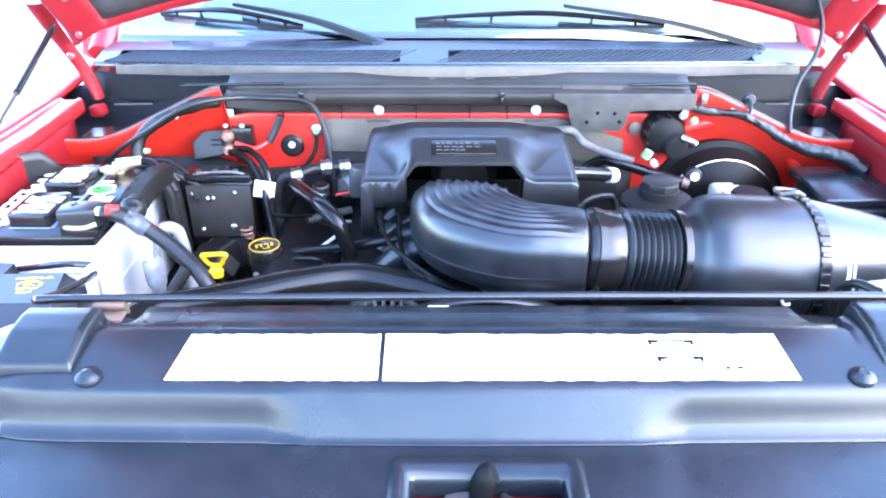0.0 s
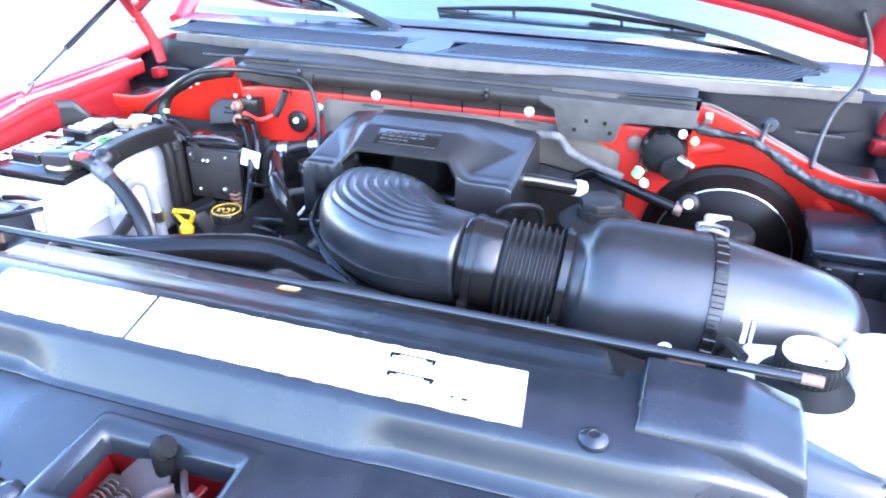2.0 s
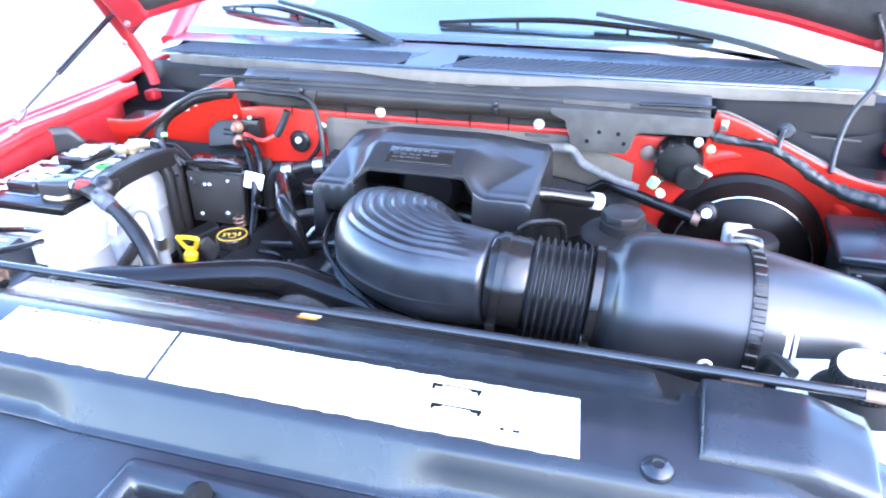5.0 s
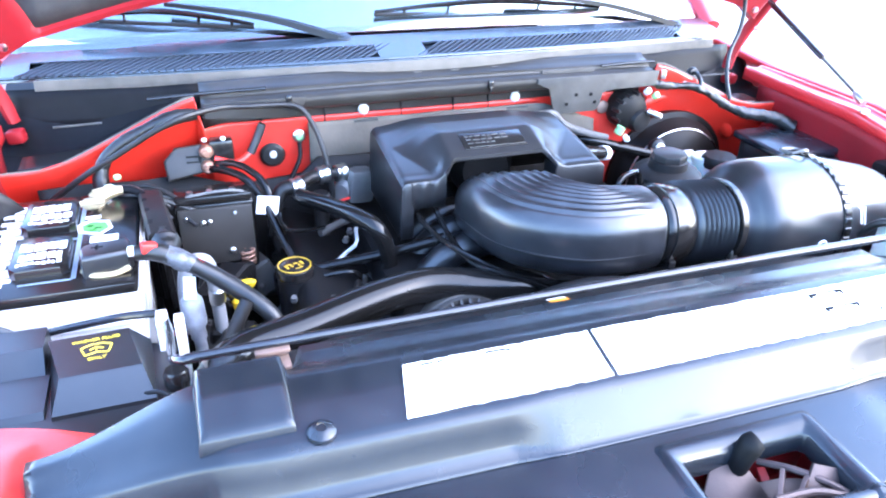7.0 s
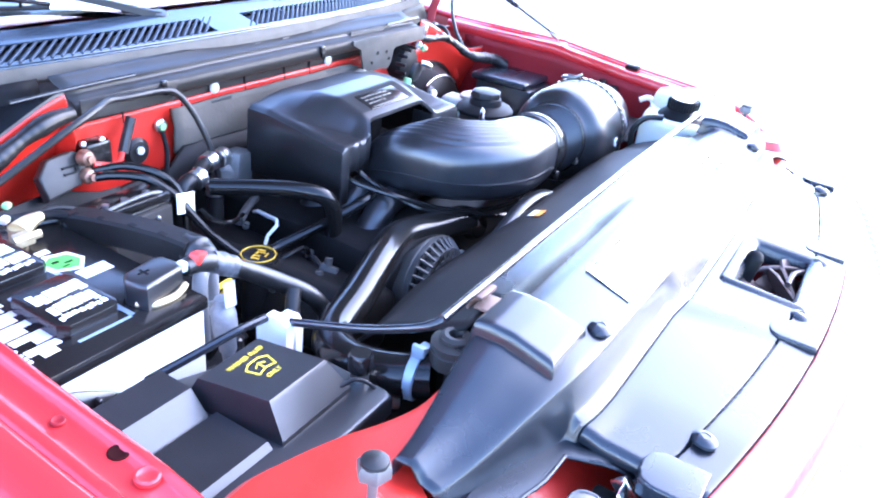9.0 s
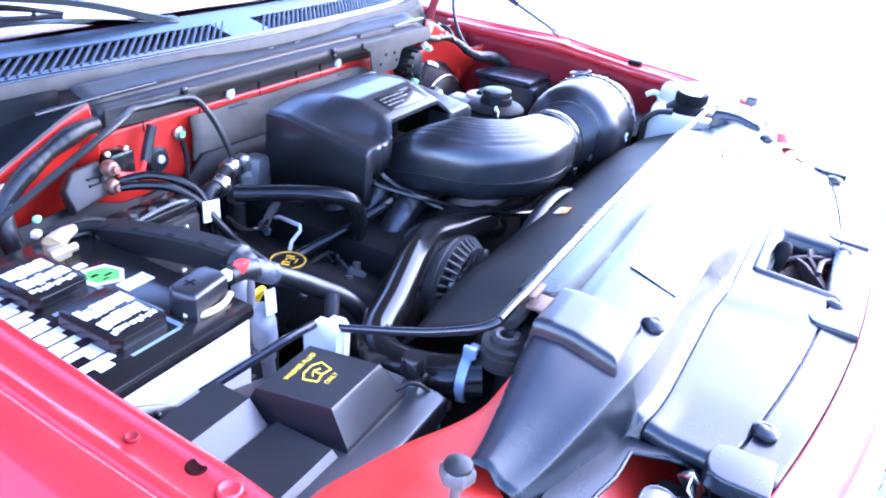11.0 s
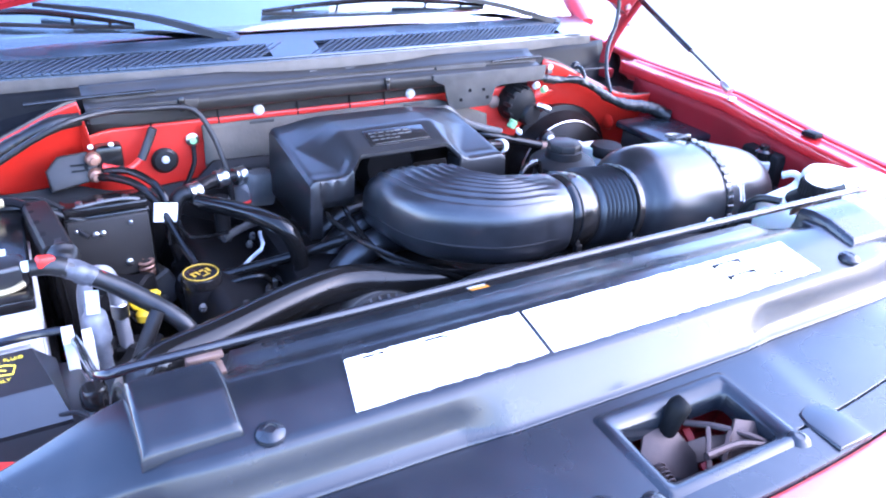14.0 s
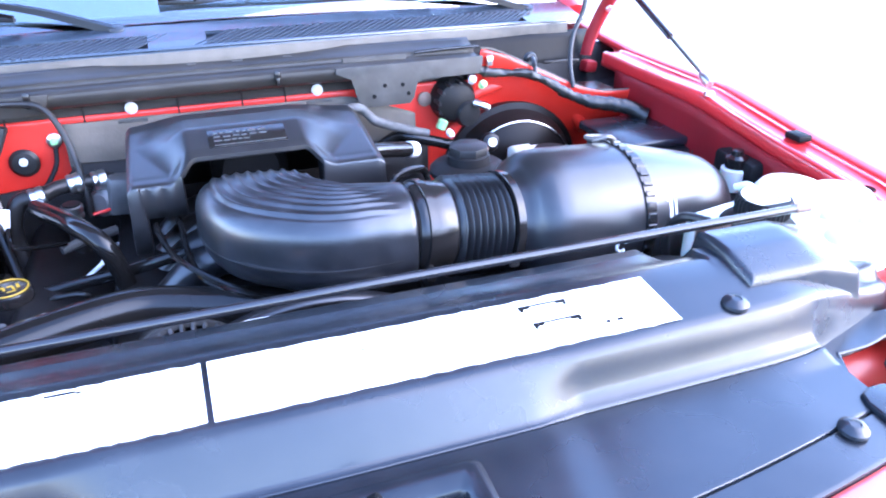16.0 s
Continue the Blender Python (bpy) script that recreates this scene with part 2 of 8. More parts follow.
def prism(bm, outline, z0, z1, bev=0.0, m=None, seg=2):
    """A flat outline (x, y) raised from z0 to z1, with its top edge rounded, then moved by m."""
    base = len(bm.verts)
    lo = [bm.verts.new((x, y, z0)) for x, y in outline]
    hi = [bm.verts.new((x, y, z1)) for x, y in outline]
    n = len(outline)
    bm.faces.new(list(reversed(lo)))
    top = bm.faces.new(hi)
    for i in range(n):
        bm.faces.new((lo[i], lo[(i + 1) % n], hi[(i + 1) % n], hi[i]))
    fresh = lo + hi
    if bev:
        g = bmesh.ops.bevel(bm, geom=list(top.edges), offset=bev, segments=seg, affect='EDGES', profile=0.5)
        fresh = list({v for f in g["faces"] for v in f.verts} | {v for v in fresh if v.is_valid})
        fresh = list({v for v0 in fresh for f in v0.link_faces for v in f.verts})
    if m is not None:
        for v in fresh:
            v.co = m @ v.co
    return bm


def sheet(bm, f, us, vs, keep=None, thick=0.0):
    """A surface f(u, v) over two lists of steps; keep(u, v) leaves out cells; thick gives it a back, straight below."""
    g = {}

    def at(i, j, low):
        if (i, j, low) not in g:
            p = Vector(f(us[i], vs[j]))
            if low:
                p.z -= thick
            g[i, j, low] = bm.verts.new(p)
        return g[i, j, low]
    cells = {(i, j) for i in range(len(us) - 1) for j in range(len(vs) - 1)
             if keep is None or keep((us[i] + us[i + 1]) / 2, (vs[j] + vs[j + 1]) / 2)}
    for i, j in cells:
        q = [(i, j), (i + 1, j), (i + 1, j + 1), (i, j + 1)]
        bm.faces.new([at(*c, 0) for c in q])
        if thick:
            bm.faces.new([at(*c, 1) for c in reversed(q)])
            for (a, b), other in zip(zip(q, q[1:] + q[:1]), ((i, j - 1), (i + 1, j), (i, j + 1), (i - 1, j))):
                if other not in cells:
                    bm.faces.new((at(*a, 0), at(*a, 1), at(*b, 1), at(*b, 0)))
    return bm


def steps(a, b, n):
    return [a + (b - a) * i / n for i in range(n + 1)]


def smooth01(a, b, x):
    t = min(1, max(0, (x - a) / (b - a)))
    return t * t * (3 - 2 * t)


def lerp_rows(rows, x):
    """Straight lines between (x, value) rows."""
    if x <= rows[0][0]:
        return rows[0][1]
    for (a, p), (b, q) in zip(rows, rows[1:]):
        if x <= b:
            return p + (q - p) * (x - a) / (b - a)
    return rows[-1][1]


def lettering(name, text, size, mat, parent, m, label=""):
    """Raised print in the built-in font."""
    cu = bpy.data.curves.new(name, 'FONT')
    cu.body, cu.size, cu.extrude, cu.align_x, cu.align_y = text, size, 0.0003, 'CENTER', 'CENTER'
    tmp = bpy.data.objects.new(name, cu)
    scene.collection.objects.link(tmp)
    me = bpy.data.meshes.new_from_object(tmp.evaluated_get(bpy.context.evaluated_depsgraph_get()))
    bpy.data.objects.remove(tmp)
    me.materials.append(mat)
    me.transform(m)
    ob = new(name, me)
    ob.parent = parent
    return tagged(ob, label)


def bars(name, rows, mat, parent, m, label="", h=0.0005):
    """Flat printed bars: (x, y, width, height) rows on a face placed by m."""
    bm = bmesh.new()
    for x, y, w, d in rows:
        prism(bm, [(x - w / 2, y - d / 2), (x + w / 2, y - d / 2), (x + w / 2, y + d / 2), (x - w / 2, y + d / 2)], 0, h, 0, m)
    return part(name, bm, mat, parent, label)


def bolt(name, place, axis, r, mat, parent, label=""):
    """A hexagon-headed bolt with its washer."""
    bm = bmesh.new()
    lathe(bm, [(0, 0), (r * 1.5, 0), (r * 1.5, r * 0.25), (0, r * 0.25)], place, axis, 20)
    lathe(bm, [(r, r * 0.25), (r, r * 0.9), (r * 0.8, r * 1.05), (0, r * 1.05)], place, axis, 6)
    return part(name, bm, mat, parent, label)


# ---- ground and truck body ----
def build_ground():
    bm = bmesh.new()
    sheet(bm, lambda x, y: (x, y, 0.0), steps(-400, 400, 16), steps(-400, 400, 16))
    return tagged(part("ground", bm, CONCRETE, None, "pale sunlit concrete ground under the truck"), category="ground", kind="structure")


def cowl_y(x):
    return 1.39 + 0.30 * (x - C) ** 2


def cowl_z(x):
    return 1.115 - 0.07 * (x - C) ** 2


LIP = [(0.60, 0.922), (0.65, 0.950), (0.70, 0.972), (0.80, 0.993), (0.95, 1.006), (1.15, 1.030), (1.45, 1.030), (1.75, 1.05)]  # height of the fender's inner lip along the truck


def build_fender(side, truck):
    """One front fender: outer skin rolling away from the inner lip, the holed lip itself and the apron."""
    def pull(y):
        return -0.10 * ((0.72 - y) / 0.2) ** 2 if y < 0.72 else 0.0

    def f(y, k):
        z = lerp_rows(LIP, y)
        o = 0.795 + pull(y)
        w = 1 - 0.35 * smooth01(0.8, 0.52, y)
        row = [(o, z - 0.010), (o + 0.001, z + 0.001), (o + 0.006, z + 0.004), (o + 0.030 * w, z + 0.004), (o + 0.065 * w, z - 0.004), (o + 0.102 * w, z - 0.022),
               (o + 0.132 * w, z - 0.058), (o + 0.147 * w, z - 0.12), (o + 0.152 * w, z - 0.22), (o + 0.155 * w, z - 0.45)]
        i = min(int(k), len(row) - 2)
        a, b = row[i], row[i + 1]
        t = k - i
        return (C + side * (a[0] + (b[0] - a[0]) * t), y, a[1] + (b[1] - a[1]) * t)
    bm = bmesh.new()
    sheet(bm, f, steps(0.60, 1.75, 44), [i * 0.5 for i in range(19)])
    fender = part("fender", bm, RED, truck, "glossy red front fender with a folded inner lip", 60)
    mod = fender.modifiers.new("thickness", 'SOLIDIFY')
    mod.thickness, mod.offset = 0.0015, -1
    # inner lip: a shallow channel with turned edges and a rounded front end
    bm = bmesh.new()

    def lip(y, k):
        z = lerp_rows(LIP, y)
        cut = 0.012 * (1 - smooth01(0.700, 0.716, y))
        row = [(0.741 + cut, -0.026), (0.742 + cut, -0.003), (0.745 + cut, 0.0), (0.752 + cut, 0.0), (0.755 + cut, -0.003), (0.780, -0.003), (0.784, 0.001), (0.796 - cut, 0.0)]
        i = min(int(k), len(row) - 2)
        a, b = row[i], row[i + 1]
        t = k - i
        wav = 0.0012 * math.sin(y * 23) * (1 if 2 < k < 6 else 0)
        return (C + side * (a[0] + (b[0] - a[0]) * t), y, z + wav + a[1] + (b[1] - a[1]) * t)
    sheet(bm, lip, sorted(set(steps(0.700, 0.72, 8) + steps(0.72, 1.46, 60))), [i * 0.5 for i in range(15)])
    ob = part("inner_lip", bm, RED, fender, "red channelled inner lip with holes", 50)
    ob.modifiers.new("thickness", 'SOLIDIFY').thickness = 0.0015
    # inner apron down to the wheel arch
    bm = bmesh.new()

    def g(y, v):
        z = lerp_rows(LIP, y) - 0.022
        return (C + side * (0.740 - 0.03 * smooth01(0.05, 0.25, v)), y, z - v)
    sheet(bm, g, steps(0.62, 1.40, 20), [0, 0.02, 0.05, 0.08, 0.12, 0.2, 0.3, 0.45])
    # apron shade is put into the paint colour
    apron = part("apron", bm, RED_SHADED_DUSTY, fender, "dusty red inner apron, darkened as if in shade", 50)
    apron.modifiers.new("thickness", 'SOLIDIFY').thickness = 0.002
    if side < 0:
        bm = bmesh.new()
        sheet(bm, lambda u, v: (-0.748 + 0.090 * u, 1.155 + 0.092 * u + 0.006 * math.sin(u * 5), lerp_rows([(0, 0.985), (0.35, 1.016), (0.68, 1.014), (0.85, 0.990), (1.0, 0.960)], u) - v * 0.14), steps(0, 1, 24), steps(0, 1, 8))
        flap = part("splash_flap", bm, RUBBER, fender, "black rubber flap on the apron behind the battery", 60)
        flap.modifiers.new("thickness", 'SOLIDIFY').thickness = 0.004
    holes = ((0.832, 0.758, 0.0085, HOLE, "dark hole"), (0.722, 0.772, 0.012, HOLE, "dark hole"), (0.797, 0.760, 0.010, RED, "embossed ring"), (0.889, 0.768, 0.006, RED_SHADED_DUSTY, "small worn patch"))
    if side > 0:
        holes = ((0.80, 0.762, 0.009, HOLE, "dark hole"), (1.32, 0.752, 0.005, HOLE, "dark hole"), (1.25, 0.752, 0.004, HOLE, "dark hole"))
    if side > 0:
        bm = bmesh.new()
        box(bm, (C + 0.782, 0.956, lerp_rows(LIP, 0.956) + 0.004), (0.024, 0.032, 0.010), 0.003, 2)
        part("rubber_pad", bm, TRIM, fender, "grey rubber pad")
    for y, o, r, mat, lab in holes:
        bm = bmesh.new()
        z = lerp_rows(LIP, y) - 0.0024
        h = 0.0006 if mat is HOLE else 0.0035
        lathe(bm, [(0, 0), (r, 0), (r, h), (r * 0.8, h + 0.0006), (r * 0.55, h - 0.0004), (0, h - 0.0004)], (C + side * o, y, z), (0, -0.1, 1), 20)
        part("lip_mark", bm, mat, fender, lab)
    return fender


def build_hood(truck):
    """The raised hood: skin, inner frame, liner, hinges and edges, turned up about its hinge line."""
    hinge_y, hinge_z, up = 1.475, 1.065, 66
    m = Matrix.Translation((C, hinge_y, hinge_z)) @ Matrix.Rotation(radians(-up), 4, 'X')

    edge = [(0.0, -0.225), (0.33, -0.197), (0.5, -0.162), (0.6, -0.131), (0.66, -0.112), (0.70, -0.088), (0.735, -0.06), (0.80, -0.04)]

    def outline(x):
        return lerp_rows(edge, abs(x))

    def skin_f(s, v):
        x = s * (0.742 + 0.045 * smooth01(0.0, 0.2, v) - 0.06 * smooth01(0.7, 1.0, v))
        back, front = outline(x), -1.03 - 0.03 * (1 - s * s)
        return m @ Vector((x, back + (front - back) * v, 0.03 + 0.02 * (1 - s * s) - 0.05 * smooth01(0.86, 1.0, v) + 0.012 * math.exp(-((abs(s) - 0.45) / 0.12) ** 2)))
    hood = thing("hood", "", "")
    hood.parent = truck
    bm = bmesh.new()
    sheet(bm, skin_f, steps(-1, 1, 60), steps(0, 1, 24))
    ob = part("hood_skin", bm, RED, hood, "glossy red outer hood panel", 60)
    ob.modifiers.new("thickness", 'SOLIDIFY').thickness = 0.002

    def inner_f(s, v):
        x = s * (0.735 + 0.045 * smooth01(0.0, 0.2, v) - 0.06 * smooth01(0.7, 1.0, v))
        back, front = outline(x), -1.02 - 0.03 * (1 - s * s)
        e = min(1 - abs(s), v * 4.6, (1 - v) * 0.75)
        h = 0.026 - 0.034 * smooth01(0.0, 0.03, e) + 0.026 * smooth01(0.10, 0.14, e)
        return m @ Vector((x, back + (front - back) * v, h))
    bm = bmesh.new()
    us = sorted(set(steps(-1, -0.84, 20) + steps(-0.84, 0.84, 24) + steps(0.84, 1, 20)))
    vs = sorted(set(steps(0, 0.2, 20) + steps(0.2, 0.8, 12) + steps(0.8, 1, 16)))
    sheet(bm, inner_f, us, vs)
    # hood underside takes the red darkened for shade, not the outer paint
    ob = part("hood_frame", bm, RED_SHADED_DUSTY, hood, "red pressed inner frame", 60)
    # liner
    bm = bmesh.new()

    def lin(s, v):
        x = s * 0.668
        back, front = outline(x) - 0.020, -0.92
        dent = 0.008 * math.exp(-((abs(s) - 0.86) ** 2 + (v - 0.1) ** 2) / 0.002)
        return m @ Vector((x, back + (front - back) * v, 0.006 + dent + 0.006 * abs(math.sin(s * 9)) * 0.4))
    sheet(bm, lin, steps(-1, 1, 40), steps(0, 1, 24))
    ob = part("hood_liner", bm, LINER, hood, "grey fibrous insulation pad")
    ob.modifiers.new("thickness", 'SOLIDIFY').thickness = 0.008
    for s in (-1, 1):
        bm = bmesh.new()
        line = spline([Vector((C + s * 0.785, hinge_y - 0.030, hinge_z + 0.150)), Vector((C + s * 0.772, hinge_y - 0.002, hinge_z + 0.090)), Vector((C + s * 0.756, hinge_y + 0.022, hinge_z + 0.035)), Vector((C + s * 0.742, hinge_y + 0.034, hinge_z - 0.012)), Vector((C + s * 0.733, hinge_y + 0.034, hinge_z - 0.048))], 6)
        rings = []
        for i, q in enumerate(line):
            w = 0.019 - 0.008 * i / len(line)
            rings.append([q + Vector((-w, 0.004, 0)), q + Vector((-0.6 * w, -0.010, 0)), q + Vector((0, -0.014, 0)), q + Vector((0.6 * w, -0.010, 0)), q + Vector((w, 0.004, 0)), q + Vector((0, 0.010, 0))])
        skin(bm, rings)
        # hinge arm and foot share the shade-darkened red
        part("hood_hinge", bm, RED_SHADED_DUSTY, hood, "red pressed hinge arm", 50)
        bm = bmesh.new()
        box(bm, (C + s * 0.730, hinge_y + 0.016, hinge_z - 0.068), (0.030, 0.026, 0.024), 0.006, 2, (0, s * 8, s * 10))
        part("hinge_foot", bm, RED_SHADED_DUSTY, hood, "red hinge foot on the tray")
        # white fixing studs on the frame's corner
        for dx, dy, dz in ((0.703, -0.111, -0.008), (0.738, -0.062, -0.006), (0.700, -0.190, -0.008)):
            bm = bmesh.new()
            q = m @ Vector((s * dx, dy, dz))
            lathe(bm, [(0, 0), (0.007, 0), (0.006, 0.004), (0, 0.005)], q, m.to_3x3() @ Vector((0, 0, -1)), 12)
            part("stud", bm, STEEL, hood, "bright fixing stud")
        # dark oval hole in the pad's corner, rimmed
        out = m.to_3x3() @ Vector((0, 0, -1))
        bm = bmesh.new()
        lathe(bm, [(0.0, 0.001), (0.014, 0.001), (0.015, 0.003), (0.019, 0.003), (0.020, 0.0)], m @ Vector((s * 0.645, -0.157, 0.005)), out, 24)
        part("pad_hole", bm, RUBBER, hood, "dark rubber-rimmed hole in the pad")
    return hood


def build_strut(side, truck):
    lower, upper = Vector((C + side * 0.765, 1.158, 1.046)), Vector((C + side * 0.762, 1.434, 1.165))
    d = (upper - lower).normalized()
    strut = thing("hood_strut", "", "")
    strut.parent = truck
    mid = lower.lerp(upper, 0.42)
    bm = bmesh.new()
    tube(bm, [mid, upper], 0.0062, 14, 1, False)
    lathe(bm, [(0.0062, 0), (0.005, 0.01), (0.004, 0.02)], upper, d, 12)
    part("cylinder", bm, RODSTEEL, strut, "black gas strut cylinder")
    bm = bmesh.new()
    tube(bm, [lower, mid], 0.003, 10, 1, False)
    part("piston_rod", bm, STAMPED, strut, "thin dull piston rod")
    bm = bmesh.new()
    lathe(bm, [(0, -0.012), (0.008, -0.01), (0.010, 0.0), (0.008, 0.012), (0.005, 0.02), (0, 0.02)], lower, d, 14)
    part("end_socket", bm, STEEL, strut, "bright metal ball socket")
    bm = bmesh.new()
    lathe(bm, [(0, 0), (0.009, 0), (0.008, 0.005), (0, 0.007)], (lower.x - side * 0.016, lower.y - 0.03, 1.031), (0, 0, 1), 14)
    part("ball_stud", bm, STEEL, strut, "bright ball stud")


def build_firewall(truck):
    """Red firewall with the sloped shoulders, cowl channel, insulation mat and rail."""
    top = [(-0.80, 0.985), (-0.66, 0.985), (-0.60, 1.0), (-0.44, 1.075), (-0.405, 1.086), (-0.395, 1.03), (0.45, 1.03), (0.46, 1.086), (0.50, 1.075), (0.66, 1.0), (0.72, 0.985), (0.86, 0.985)]

    def f(x, v):
        zt = lerp_rows(top, x)
        shoulder = smooth01(0.40, 0.43, abs(x - C))
        y = 1.372 - 0.026 * shoulder + 0.05 * shoulder * smooth01(0.0, 0.12, v)
        b = math.exp(-((x - 0.53) ** 2 + (zt - v - 0.88) ** 2) / 0.02)
        return (x, y - 0.02 * b, zt - v)
    bm = bmesh.new()
    xs = sorted(set(steps(-0.80, 0.86, 80) + [-0.405, -0.395, 0.45, 0.46]))
    sheet(bm, f, xs, [0, 0.006, 0.015, 0.03, 0.05, 0.08, 0.12, 0.18, 0.26, 0.36, 0.5])
    wall = part("firewall", bm, RED_BAY, truck, "red painted firewall", 60)
    mod = wall.modifiers.new("thickness", 'SOLIDIFY')
    mod.thickness, mod.offset = 0.002, 0
    for rows, s in ((((-0.80, 0.985), (-0.66, 0.985), (-0.60, 1.0), (-0.44, 1.075), (-0.405, 1.086)), -1), (((0.46, 1.086), (0.50, 1.075), (0.66, 1.0), (0.72, 0.985), (0.86, 0.985)), 1)):
        bm = bmesh.new()
        tube(bm, [(x, 1.347, z + 0.001) for x, z in rows], 0.0022, 8, 6)
        part("seam", bm, SEAL, wall, "pale seam sealer along the flange")
        # dark cowl tray behind the shoulder
        bm = bmesh.new()

        def g(u, v):
            x, z = u, lerp_rows(list(rows), u) - 0.004
            return (x, 1.35 + v * (cowl_y(x) - 1.36), z + (cowl_z(x) - 0.028 - z) * smooth01(0.72, 0.97, v) - 0.016 * smooth01(0.0, 0.12, v))
        sheet(bm, g, steps(rows[0][0], rows[-1][0], 24), steps(0, 1, 14))
        tray = part("cowl_tray", bm, TRIM, wall, "dark wet-looking cowl tray", 60)
        tray.modifiers.new("thickness", 'SOLIDIFY').thickness = 0.002
        for x in ((-0.416, -0.492, -0.512, -0.537) if s < 0 else (0.530,)):
            bm = bmesh.new()
            z = lerp_rows(list(rows), x) - 0.018
            lathe(bm, [(0, 0), (0.0055, 0), (0.0045, 0.004), (0, 0.005)], (x, 1.343, z), (0, -1, 0), 12)
            part("clip", bm, PRINT_W, wall, "white plastic clip")
    # pressed arch above the booster
    bm = bmesh.new()
    tube(bm, [(0.528 + 0.172 * math.cos(a), 1.374 + 0.010 * smooth01(1.9, 2.3, a), 0.842 + 0.172 * math.sin(a)) for a in (0.35 + 1.85 * i / 24 for i in range(25))], [0.004] + [0.013] * 23 + [0.004], 14, 1)
    part("pressed_arch", bm, RED_BAY, wall, "rounded red pressing above the booster", 60)
    # insulation mat
    bm = bmesh.new()

    def mat_f(x, v):
        return (x, 1.362 - 0.006 * math.sin(v * 3) + 0.003 * noise.noise(Vector((x * 14, v * 4, 0))), lerp_rows([(-0.22, 1.023), (0.22, 1.023), (0.34, 0.982)], x) - v * lerp_rows([(-0.22, 0.072), (0.10, 0.09), (0.34, 0.066)], x))
    sheet(bm, mat_f, steps(-0.222, 0.34, 30), steps(0, 1, 8))
    # dark sheet added across the lower middle of the firewall
    bl = bmesh.new()
    sheet(bl, lambda x, v: (x, 1.352 + 0.006 * noise.noise(Vector((x * 9, v * 5, 2))), lerp_rows([(-0.36, 0.925), (-0.24, 0.935), (-0.22, 0.962), (0.20, 0.95), (0.36, 0.925)], x) - v * 0.33), steps(-0.36, 0.36, 24), steps(0, 1, 6), None)
    ob = part("lower_blanket", bl, SHROUD, wall, "dark sheet low on the firewall", 60)
    ob.modifiers.new("thickness", 'SOLIDIFY').thickness = 0.008
    # black sheet stands in for shade on the red wall beside the battery
    bl = bmesh.new()
    sheet(bl, lambda x, v: (x, 1.345 + 0.004 * math.sin(x * 40), 0.955 - 0.02 * smooth01(-0.45, -0.36, x) - v * 0.3), steps(-0.66, -0.34, 20), steps(0, 1, 6), None)
    lw = part("lower_wall", bl, SHROUD, wall, "black sheet painting shade onto the lower firewall", 60)
    lw.modifiers.new("thickness", 'SOLIDIFY').thickness = 0.003
    ob = part("insulation_mat", bm, INSUL, wall, "grey pressed insulation mat")
    ob.modifiers.new("thickness", 'SOLIDIFY').thickness = 0.006
    return wall


